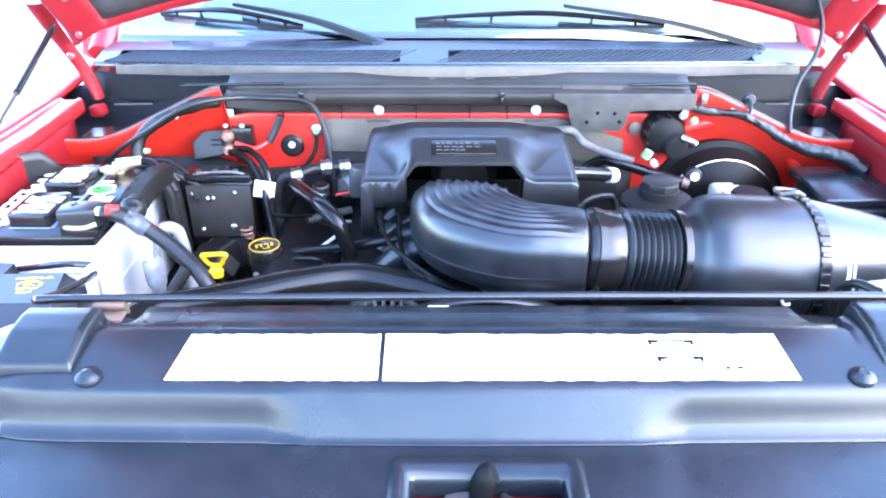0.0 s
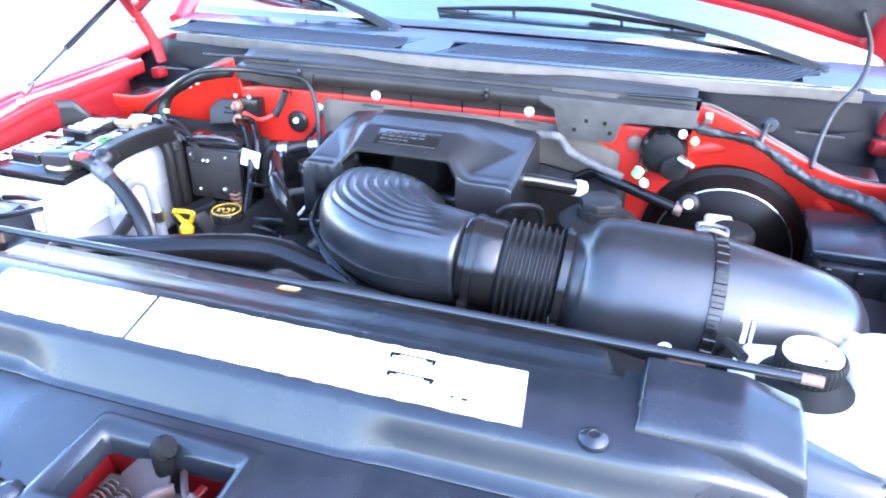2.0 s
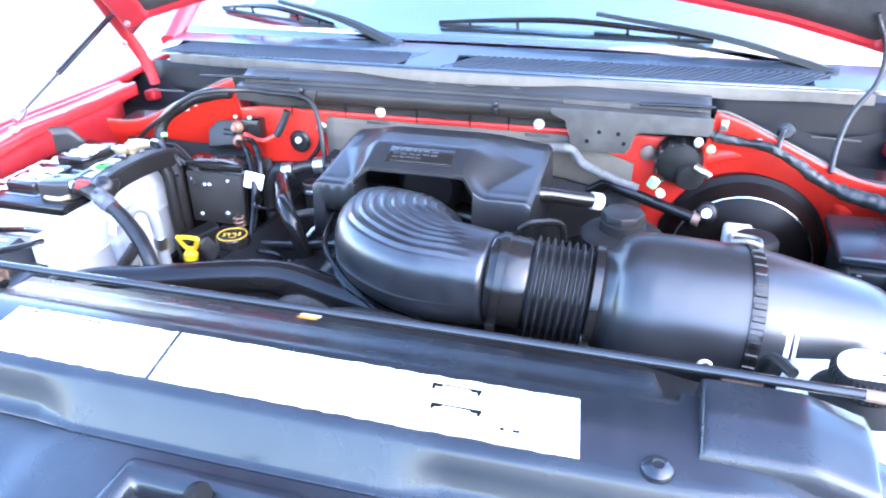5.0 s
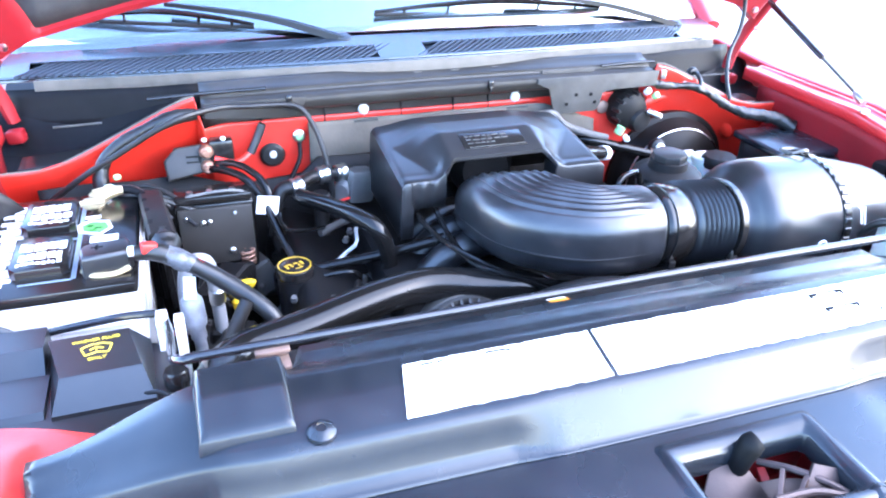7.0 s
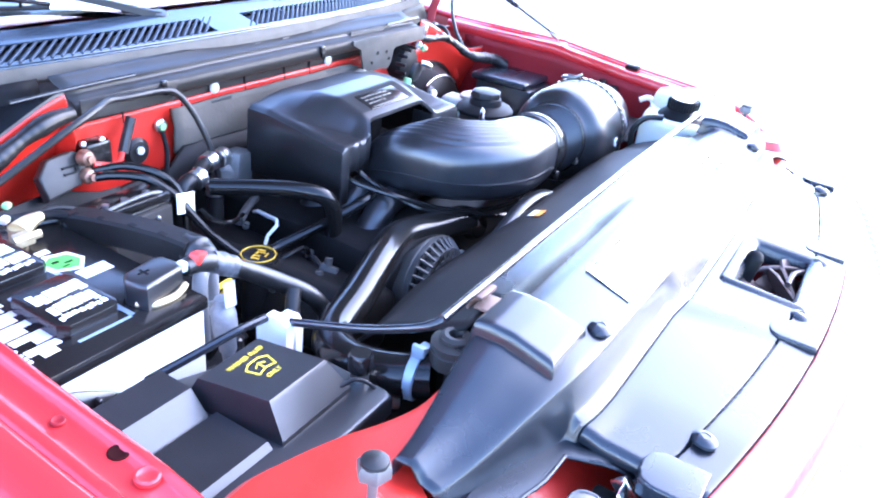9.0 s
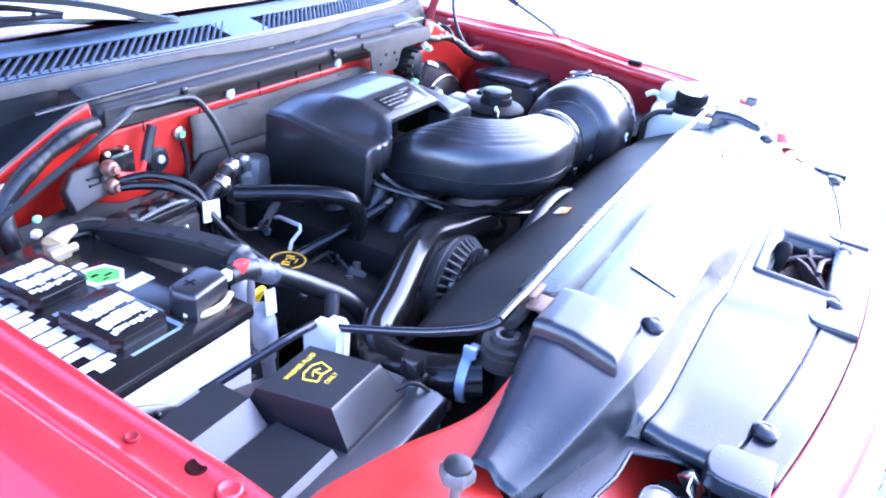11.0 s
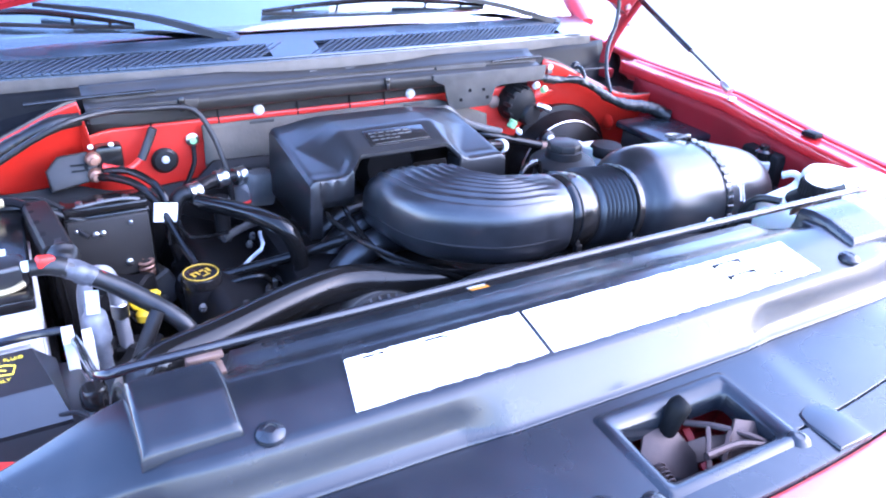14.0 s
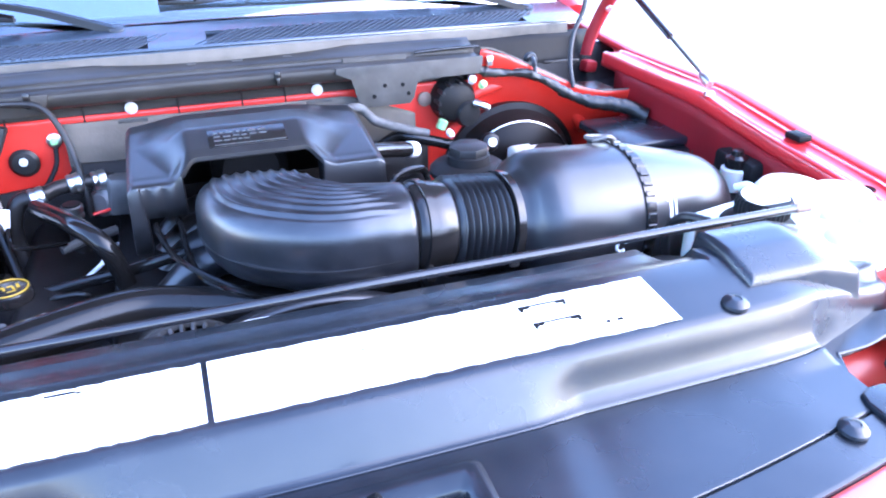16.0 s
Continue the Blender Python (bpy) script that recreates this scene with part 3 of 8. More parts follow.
def build_cowl(truck):
    """Cowl channel, rail, bracket, rubber seal and the slotted vent panel under the windshield."""
    cowl = thing("cowl_panel", "", "")
    cowl.parent = truck
    # lower channel behind the bolts
    bm = bmesh.new()
    prof = [(1.374, 1.021), (1.374, 1.044), (1.371, 1.048), (1.352, 1.051), (1.340, 1.057), (1.3345, 1.065), (1.3325, 1.071), (1.3335, 1.077), (1.338, 1.0805), (1.352, 1.0835), (1.3535, 1.0855), (1.3535, 1.0905), (1.356, 1.092), (1.374, 1.096), (1.386, 1.103)]

    def f(x, k):
        i = min(int(k), len(prof) - 2)
        t = k - i
        y, z = prof[i][0] + (prof[i + 1][0] - prof[i][0]) * t, prof[i][1] + (prof[i + 1][1] - prof[i][1]) * t
        return (x, y + 0.04 * (x - C) ** 2, z - 0.03 * (x - C) ** 2)
    sheet(bm, f, steps(-0.395, 0.452, 40), [i * 0.5 for i in range(29)])
    ob = part("cowl_channel", bm, CHANNEL, cowl, "black cowl channel", 40)
    ob.modifiers.new("thickness", 'SOLIDIFY').thickness = 0.002
    bm = bmesh.new()
    prism(bm, [(-0.392, 1.078), (-0.392, 1.052), (-0.300, 1.047), (-0.245, 1.049), (-0.232, 1.060), (-0.226, 1.078)], -0.0015, 0.0015, 0.0006, Matrix.Translation((0, 1.3335, 0)) @ pose(0, 0, 0, 90, 0, 0))
    part("rail_end_plate", bm, CHANNEL, cowl, "flat grey end of the cowl rail")
    # joints in the recessed strip and silver bolts
    for x in (-0.30, -0.19, -0.05, 0.05, 0.12):
        bm = bmesh.new()
        box(bm, (x, 1.3725, 1.030), (0.003, 0.004, 0.03), 0.0006, 1)
        part("joint", bm, GRIME, cowl)
    for x in (-0.12, 0.174):
        bm = bmesh.new()
        lathe(bm, [(0, 0), (0.0095, 0), (0.0095, 0.003), (0.006, 0.006), (0, 0.007)], (x, 1.373, 1.035), (0, -1, 0), 20)
        part("bolt_washer", bm, WASHER, cowl, "bright round fastener")
    for x in (-0.12, 0.174):
        bm = bmesh.new()
        box(bm, (x, 1.3560, 1.0195), (0.044, 0.003, 0.006), 0.001, 1)
        part("seam_tab", bm, STAMPED, cowl, "pale tab under the round fastener")
    # rail halves, holed bracket and clips
    bm = bmesh.new()
    out = [(0.20, 1.078), (0.20, 1.068), (0.225, 1.058), (0.235, 1.018), (0.245, 1.008), (0.325, 1.008), (0.333, 1.018), (0.338, 1.043), (0.35, 1.048), (0.455, 1.048), (0.458, 1.078)]
    prism(bm, out, -0.002, 0.002, 0.0008, Matrix.Translation((0, 1.3315, 0)) @ pose(0, 0, 0, 90, 0, 0))
    br = part("bracket", bm, STAMPED, cowl, "grey stamped bracket with small holes")
    for x, z in ((0.281, 1.043), (0.312, 1.042), (0.262, 1.026), (0.322, 1.026)):
        bm = bmesh.new()
        lathe(bm, [(0, 0), (0.0035, 0), (0.0035, 0.0012), (0, 0.0012)], (x, 1.3292, z), (0, -1, 0), 12)
        part("hole", bm, PRINT_K, br)
    for x in (-0.255, 0.106):
        bm = bmesh.new()
        box(bm, (x, 1.331, 1.075), (0.010, 0.008, 0.014), 0.002)
        box(bm, (x, 1.329, 1.066), (0.006, 0.006, 0.012), 0.0015)
        part("clip", bm, GLOSSY, cowl, "small black retaining clip")
    for x, w in ((-0.02, 0.014), (0.05, 0.018), (0.13, 0.014)):
        bm = bmesh.new()
        box(bm, (x, cowl_y(x) - 0.020, cowl_z(x) - 0.020), (w, 0.004, 0.004), 0.001, 1)
        part("seal_clip", bm, ALT, cowl)
    for a, b in (((-0.476, 1.3525, 1.0865), (-0.289, 1.3515, 1.0910)), ((0.341, 1.3520, 1.0880), (0.458, 1.3525, 1.0900))):
        bm = bmesh.new()
        tube(bm, [a, Vector(a).lerp(Vector(b), 0.5) + Vector((0, 0, 0.001)), b], 0.0028, 10, 6)
        part("rail_bar", bm, GLOSSY, cowl, "thin shiny black bar along the rail")
    bm = bmesh.new()
    box(bm, (0.271, 1.3515, 1.0825), (0.110, 0.004, 0.0105), 0.001, 1)
    part("rail_plate", bm, STAMPED, cowl, "narrow grey plate on the rail")
    # side wings of the cowl behind the trays
    for s in (-1, 1):
        bm = bmesh.new()

        def wing(u, v):
            x = C + s * (0.42 + u * 0.33)
            return (x, cowl_y(x) - 0.012 - 0.02 * v, cowl_z(x) - 0.014 - v * 0.065)
        sheet(bm, wing, steps(0, 1, 10), steps(0, 1, 4))
        ob = part("cowl_wing", bm, TRIM, cowl, "dark cowl side panel", 50)
        ob.modifiers.new("thickness", 'SOLIDIFY').thickness = 0.002
    # rubber seal
    bm = bmesh.new()
    rings = []
    for x in steps(-0.66, 0.72, 60):
        wob = 0.0012 * noise.noise(Vector((x * 9, 3, 1)))
        rings.append([Vector((x, cowl_y(x) - 0.006 + 0.0095 * math.cos(q) + wob, cowl_z(x) - 0.0145 + 0.0125 * math.sin(q) + 0.0025 * math.cos(3 * q))) for q in (math.tau * k / 18 for k in range(18))])
    skin(bm, rings)
    part("rubber_seal", bm, SEAL, cowl, "weathered grey rubber hood seal")
    for s in (-1, 1):
        bm = bmesh.new()
        box(bm, (C + s * 0.620, 1.402, 1.037), (0.075, 0.003, 0.003), 0.0008, 1, (0, s * 2, s * 3))
        part("edge_strip", bm, STAMPED, cowl, "pale edge of the cowl side panel")
        bm = bmesh.new()
        box(bm, (C + s * 0.645, 1.388, 0.988), (0.14, 0.058, 0.004), 0.001, 1, (0, s * 4, 0))
        part("tray_floor", bm, GLOSSY, cowl, "wet shiny black tray floor")
    bm = bmesh.new()
    tube(bm, [(x, cowl_y(x) + 0.002, cowl_z(x) + 0.0015) for x in steps(-0.72, 0.78, 14)], 0.003, 8, 4)
    part("panel_lip", bm, SCREENPL, cowl, "rounded front lip of the vent panel")
    # vent panel with slots
    bm = bmesh.new()

    def panel(x, v):
        return (x, cowl_y(x) + 0.001 + v * 0.095, cowl_z(x) - 0.003 + 0.006 * smooth01(0.0, 0.04, v) + v * 0.020)
    xs = steps(-0.72, 0.78, 150)
    vs = [0, 0.02, 0.04, 0.06, 0.2, 0.4, 0.58, 0.8, 1.0]

    def slot(x, v):
        in_zone = (-0.665 < x < -0.075 or 0.015 < x < 0.625)
        return not (in_zone and 0.06 < v < 0.58)
    sheet(bm, panel, xs, vs, slot, 0.003)
    pan = part("vent_panel", bm, SCREENPL, cowl, "sky-lit black vent panel under the windshield", 40)
    bm = bmesh.new()
    proto = None
    for a, b, n in ((-0.660, -0.080, 42), (0.020, 0.620, 44)):
        for x in steps(a, b, n):
            y, z = cowl_y(x) + 0.001 + 0.32 * 0.095, cowl_z(x) + 0.0082
            if proto is None:
                bm = bmesh.new()
                box(bm, (0, 0, 0), (0.0044, 0.082, 0.0040), 0.0010, 1, (8, 0, -50))
                proto = part("slat", bm, SLAT, pan)
                proto.location = (x, y, z)
            else:
                o = new("slat", proto.data)
                o.parent, o.location = pan, (x, y, z)
    bm = bmesh.new()
    sheet(bm, lambda x, v: (x, cowl_y(x) + 0.006 + v * 0.060, cowl_z(x) - 0.004 + v * 0.008), steps(-0.66, 0.62, 30), steps(0, 1, 2))
    part("vent_screen", bm, GRIME, pan, "dark mesh below the slots")
    return cowl


def glass_y(x):
    return 1.50 + 0.26 * (x - C) ** 2


def glass_z(x):
    return 1.128 - 0.06 * (x - C) ** 2


def on_glass(x, d, lift=0.0):
    return Vector((x, glass_y(x) + d * 0.80 - lift * 0.6, glass_z(x) + d * 0.60 + lift * 0.8))


def build_windshield(truck):
    bm = bmesh.new()
    sheet(bm, lambda x, d: on_glass(x, d), steps(-0.74, 0.80, 30), steps(-0.03, 0.98, 14))
    ob = part("windshield", bm, GLASS, truck, "blue-tinted windshield reflecting the sky", 60)
    ob.modifiers.new("thickness", 'SOLIDIFY').thickness = 0.005
    bm = bmesh.new()
    sheet(bm, lambda x, d: on_glass(x, d, 0.001), steps(-0.74, 0.80, 30), [-0.03, -0.012, 0.004])
    band = part("frit_band", bm, SCREENPL, ob, "black ceramic edge band")
    # cab closing panels behind the glass; unseen back wall and roof block sunlight
    bm = bmesh.new()
    sheet(bm, lambda x, d: on_glass(x, d, -0.05 - 0.25 * smooth01(0, 0.5, d)) + Vector((0, 0.03, -0.02 - d * 0.3)), steps(-0.74, 0.80, 10), steps(-0.05, 0.75, 6))
    part("dashboard", bm, CABIN, truck, "dark dashboard top behind the windshield", 60)
    bm = bmesh.new()
    box(bm, (C, 2.74, 1.06), (1.56, 0.04, 1.34), 0.02)
    part("cab_bulkhead", bm, CABIN, truck, "unseen solid back wall closing the cab against light")
    bm = bmesh.new()
    sheet(bm, lambda x, v: (x, 2.26 + v * 0.48 + 0.05 * (x - C) ** 2, 1.715 + 0.03 * math.sin(v * 1.5) - 0.03 * ((x - C) / 0.7) ** 4), steps(C - 0.74, C + 0.74, 16), steps(0, 1, 4))
    ob = part("roof", bm, RED, truck, "red cab roof", 60)
    ob.modifiers.new("thickness", 'SOLIDIFY').thickness = 0.01
    for s in (-1, 1):
        bm = bmesh.new()
        tube(bm, [on_glass(C + s * 0.765, -0.02, -0.01), on_glass(C + s * 0.75, 0.5, -0.005), on_glass(C + s * 0.715, 0.98, -0.01)], 0.03, 12)
        part("windshield_pillar", bm, RED, truck, "red windshield pillar")
        bm = bmesh.new()
        sheet(bm, lambda u, v: (C + s * (0.86 + 0.05 * math.sin(v * 3) - 0.0 * u), 1.78 + u * 0.96, 0.40 + v * 0.68), steps(0, 1, 6), steps(0, 1, 10))
        ob = part("door", bm, RED, truck, "red cab door skin", 60)
        ob.modifiers.new("thickness", 'SOLIDIFY').thickness = 0.02


def build_wiper(name_side, pivot, tip, bl_a, bl_b, truck):
    """A wiper: arm from its pivot to the blade's middle, and the blade with its bridges and rubber."""
    wiper = thing("wiper", "", "")
    wiper.parent = truck
    bm = bmesh.new()
    lathe(bm, [(0, -0.02), (0.014, -0.02), (0.016, 0.0), (0.012, 0.012), (0, 0.014)], pivot, (0, -0.3, 1), 16)
    part("pivot", bm, PLASTIC, wiper, "black pivot cap")
    bm = bmesh.new()
    a, b = Vector(pivot) + Vector((0, 0, 0.006)), Vector(tip)
    mid = a.lerp(b, 0.45) + Vector((0, -0.004, 0.012))
    line = spline([a, mid, b], 8)
    rings = []
    for i, (q, (t, s, u)) in enumerate(zip(line, frames(line))):
        w, h = 0.011 - 0.006 * i / len(line), 0.006 - 0.003 * i / len(line)
        rings.append([q + s * x + u * z for x, z in ((-w, -h), (w, -h), (w * 0.8, h), (-w * 0.8, h))])
    skin(bm, rings)
    part("arm", bm, ARMBLK, wiper, "black wiper arm")
    a, b = Vector(bl_a), Vector(bl_b)
    blade = thing("blade", "", "")
    blade.parent = wiper
    bm = bmesh.new()
    tube(bm, [a, a.lerp(b, 0.5) + Vector((0, 0, -0.002)), b], 0.004, 8)
    part("blade_rubber", bm, RUBBER, blade)
    bm = bmesh.new()
    n = Vector((0, -0.5, 0.85))
    pts = [a + n * 0.006, a.lerp(b, 0.25) + n * 0.020, a.lerp(b, 0.5) + n * 0.028, a.lerp(b, 0.75) + n * 0.020, b + n * 0.006]
    tube(bm, pts, [0.003, 0.005, 0.006, 0.005, 0.003], 8)
    part("blade_bridge", bm, GLOSSY, blade)
    for k in (0.12, 0.3, 0.7, 0.88):
        bm = bmesh.new()
        tube(bm, [a.lerp(b, k), a.lerp(b, k) + n * (0.012 + 0.012 * math.sin(math.pi * k))], 0.003, 6, 1, False)
        part("blade_claw", bm, GLOSSY, blade)


def build_support(truck):
    """Red radiator support with its corner plates, below the plastic shield, and the front header panel."""
    for s in (-1, 1):
        bm = bmesh.new()
        rows = [(0.44, 0.965), (0.54, 0.965), (0.60, 0.962), (0.66, 0.955), (0.735, 0.95), (0.742, 0.93)]

        def f(a, v):
            back = 0.70 + 0.075 * smooth01(0.52, 0.70, a)
            front = 0.645 - 0.09 * smooth01(0.60, 0.665, a)
            ridge = 0.008 * math.exp(-(((a - 0.66) / 0.035) ** 4 + ((v - 0.5) / 0.28) ** 4))
            return (C + s * a, back + (front - back) * v, lerp_rows(rows, a) + ridge - 0.03 * smooth01(0.9, 1.0, v) - 0.012 * smooth01(0.06, 0.0, v))
        sheet(bm, f, steps(0.44, 0.742, 28), steps(0, 1, 20), None, 0.003)
        ob = part("support_corner", bm, RED_BAY, truck, "red radiator support corner plate", 40)
        bm = bmesh.new()
        sheet(bm, lambda a, v: (C + s * a, 0.592 - 0.13 * v, 0.926 - 0.10 * smooth01(0, 1, v)), steps(0.40, 0.74, 8), steps(0, 1, 6), None, 0.003)
        part("headlight_panel", bm, RED_BAY, truck, "dark red panel in front of the support", 40)
        bm = bmesh.new()
        sheet(bm, lambda a, v: (C + s * a, 0.600 + 0.22 * v, 0.934 - 0.010 * smooth01(0.74, 0.79, a) + 0.006 * math.sin(v * 3)), steps(0.736, 0.792, 8), steps(0, 1, 12), None, 0.002)
        part("corner_ledge", bm, RED_BAY, truck, "red ledge between support corner and fender", 50)
        px = C + s * 0.662
        bolt_thing = bmesh.new()
        lathe(bolt_thing, [(0, -0.012), (0.0042, -0.012), (0.0042, 0.028), (0.010, 0.029), (0.0128, 0.031), (0, 0.031)], (px, 0.661, 0.970), (0, 0, 1), 16)
        lathe(bolt_thing, [(0.0145, 0.031), (0.0145, 0.040), (0.0128, 0.043), (0, 0.043)], (px, 0.661, 0.970), (0, 0, 1), 6)
        part("stop_bolt", bolt_thing, ALLOY, ob, "dull hexagon-headed bumper bolt on a thin shank")
        bm = bmesh.new()
        lathe(bm, [(0.0118, 0.0425), (0.0112, 0.0452), (0.0075, 0.0470), (0.0, 0.0475)], (px, 0.661, 0.970), (0, 0, 1), 18)
        part("bolt_pad", bm, RUBBER, ob, "dark domed rubber pad on the bolt")
        bm = bmesh.new()
        box(bm, (px, 0.661, 0.9625), (0.030, 0.022, 0.008), 0.003, 2, (0, 0, s * 20))
        lathe(bm, [(0.008, 0.0), (0.008, 0.006), (0.0045, 0.007)], (px, 0.661, 0.9665), (0, 0, 1), 6)
        part("bolt_seat", bm, RED_BAY, ob, "red pressed seat under the bolt")
    bm = bmesh.new()

    def lip(x, v):
        y = 0.383 + 0.25 * (x - C) ** 2
        prof = [(0.004, 0.957), (-0.004, 0.955), (-0.022, 0.948), (-0.040, 0.934), (-0.046, 0.915), (-0.046, 0.89)]
        i = min(int(v), 4)
        t = v - i
        return (x, y + prof[i][0] + (prof[i + 1][0] - prof[i][0]) * t, prof[i][1] + (prof[i + 1][1] - prof[i][1]) * t - 0.02 * (x - C) ** 2)
    sheet(bm, lip, steps(-0.60, 0.66, 30), [i * 0.5 for i in range(11)])
    ob = part("header_panel", bm, RED, truck, "glossy red header panel above the grille", 60)
    ob.modifiers.new("thickness", 'SOLIDIFY').thickness = 0.002
    # grille: surround strip and lattice
    grille = thing("grille", "", "")
    grille.parent = truck
    bm = bmesh.new()
    pts = [(x, 0.331 + 0.25 * (x - C) ** 2, 0.893 - 0.02 * (x - C) ** 2) for x in steps(-0.52, 0.58, 12)]
    tube(bm, pts, 0.012, 10, 3)
    part("surround", bm, AMBER, grille, "pale gold grille surround strip")
    proto = None
    for x in steps(-0.50, 0.56, 36):
        for lean in (-38, 38):
            y = 0.325 + 0.25 * (x - C) ** 2
            if proto is None:
                bm = bmesh.new()
                box(bm, (0, 0, 0), (0.005, 0.014, 0.34), 0.001, 1)
                proto = part("bar", bm, CHROME, grille)
                o = proto
            else:
                o = new("bar", proto.data)
                o.parent = grille
            o.matrix_basis = pose(x, y + (0.003 if lean > 0 else -0.003), 0.755, 0, lean, 0)
    bm = bmesh.new()
    sheet(bm, lambda x, v: (x, 0.352 + 0.25 * (x - C) ** 2, 0.89 - v * 0.30), steps(-0.56, 0.62, 16), steps(0, 1, 2))
    part("backing", bm, RED, grille, "red panel behind the lattice")
    bm = bmesh.new()
    sheet(bm, lambda x, v: (x, 0.30 + 0.25 * (x - C) ** 2 - 0.04 * math.sin(v * 3), 0.62 - v * 0.25), steps(-0.9, 0.96, 16), steps(0, 1, 8))
    ob = part("bumper", bm, CHROME, truck, "chrome front bumper", 60)
    ob.modifiers.new("thickness", 'SOLIDIFY').thickness = 0.003
    for s in (-1, 1):
        wheel = thing("wheel", "", "")
        wheel.parent = truck
        bm = bmesh.new()
        lathe(bm, [(0.20, -0.11), (0.33, -0.12), (0.37, -0.09), (0.375, 0), (0.37, 0.09), (0.33, 0.12), (0.20, 0.11)], (C + s * 0.74, 0.98, 0.375), (1, 0, 0), 40)
        part("tyre", bm, TYRE, wheel, "black tyre")
        bm = bmesh.new()
        lathe(bm, [(0.0, 0.05), (0.06, 0.06), (0.08, 0.03), (0.19, 0.07), (0.205, 0.10), (0.205, -0.1), (0, -0.1)], (C + s * 0.74, 0.98, 0.375), (s, 0, 0), 40)
        part("rim", bm, ALLOY, wheel, "alloy rim")
    for s in (-1, 1):
        bm = bmesh.new()
        box(bm, (C + s * 0.42, 1.4, 0.50), (0.09, 2.2, 0.14), 0.01)
        part("chassis_rail", bm, GRIME, truck, "dark steel chassis rail")
    bm = bmesh.new()
    box(bm, (C, 0.98, 0.42), (1.3, 0.08, 0.08), 0.02)
    part("axle", bm, GRIME, truck, "dark front axle")
    # unseen sheet added to close the bay and stop light from below
    bm = bmesh.new()
    sheet(bm, lambda x, y: (x, y, 0.60 + 0.02 * math.sin(x * 7)), steps(-0.74, 0.80, 10), steps(0.42, 1.45, 8), None, 0.004)
    part("under_tray", bm, GRIME, truck, "unseen dark sheet closing the engine bay from below")
    bm = bmesh.new()
    sheet(bm, lambda x, v: (x, 0.44 + 0.2 * (x - C) ** 2, 0.90 - v * 0.30), steps(-0.62, 0.68, 10), steps(0, 1, 4))
    ob = part("nose_panel", bm, RED_BAY, truck, "dark red panel behind the grille", 60)
    ob.modifiers.new("thickness", 'SOLIDIFY').thickness = 0.003


ground = build_ground()
truck = thing("pickup_truck", "red pickup truck with its hood raised over the engine bay", "pickup truck")
for side in (-1, 1):
    build_fender(side, truck)
    build_strut(side, truck)
build_hood(truck)
build_firewall(truck)
build_cowl(truck)
build_windshield(truck)
build_wiper("l", (-0.125, 1.490, 1.126), on_glass(-0.43, 0.085, 0.022), on_glass(-0.60, 0.075, 0.006), on_glass(-0.28, 0.036, 0.006), truck)
build_wiper("r", (0.655, 1.578, 1.098), on_glass(0.24, 0.075, 0.026), on_glass(-0.055, 0.052, 0.006), on_glass(0.45, 0.040, 0.006), truck)
build_support(truck)


# ---- radiator shield and what lies on it ----
def shield_rows(x):
    """The shield's side profile at x: deck, sloped face and the start of the lower deck."""
    a = abs(x - C)
    drop = 0.046 * smooth01(0.44, 0.63, a)
    nose = [(0, 0.569), (0.16, 0.570), (0.42, 0.576), (0.45, 0.579), (0.485, 0.587), (0.56, 0.608), (0.66, 0.638)]
    yf = sum(lerp_rows(nose, a + k * 0.008) for k in range(-3, 4)) / 7
    m = 1 - min(1, max(0, (a - 0.160) / 0.045))  # the face comes forward in the middle
    foot = lerp_rows([(0.2, 0.012), (0.40, 0.014), (0.50, 0.014)], a)
    low = 0.966 - 0.022 * smooth01(0.465, 0.473, a)
    if a > 0.392:
        back = 0.684 - 0.013 * smooth01(0.46, 0.62, a)
        rear = [(back + 0.001, 0.985 - drop), (back + 0.001, 1.012 - drop), (back, 1.0225 - drop), (back - 0.003, 1.0258 - drop), (back - 0.008, 1.0264 - drop)]
    else:
        ext = 1 - smooth01(0.370, 0.390, a)  # flange behind the rod
        rear = [(0.702 + 0.041 * ext, 0.985 + 0.014 * ext), (0.705 + 0.002 * ext, 1.000 + 0.003 * ext), (0.692, 1.0095), (0.683, 1.0150), (0.672, 1.0222)]
    d6 = low - drop * 0.6
    side = [(yf + 0.018, 1.0142 - drop), (yf + 0.0075, 1.0118 - drop), (yf + 0.0035, 1.0095 - drop), (yf + 0.001, 1.0045 - drop),
            (yf - foot + 0.007, d6 + 0.0125), (yf - foot + 0.0045, d6 + 0.0075), (yf - foot, d6 + 0.003), (yf - foot - 0.007, d6)]
    even = [(yf + 0.020, 1.0145), (yf + 0.0085, 1.0122), (yf + 0.0050, 1.0098), (yf + 0.002, 1.0050), (yf - 0.0158, 0.9738), (yf - 0.0170, 0.9716), (yf - 0.0195, 0.9698), (yf - 0.024, 0.9690)]
    return rear + [(0.652, 1.027 - drop)] + [(p[0] + (q[0] - p[0]) * m, p[1] + (q[1] - p[1]) * m) for p, q in zip(side, even)]


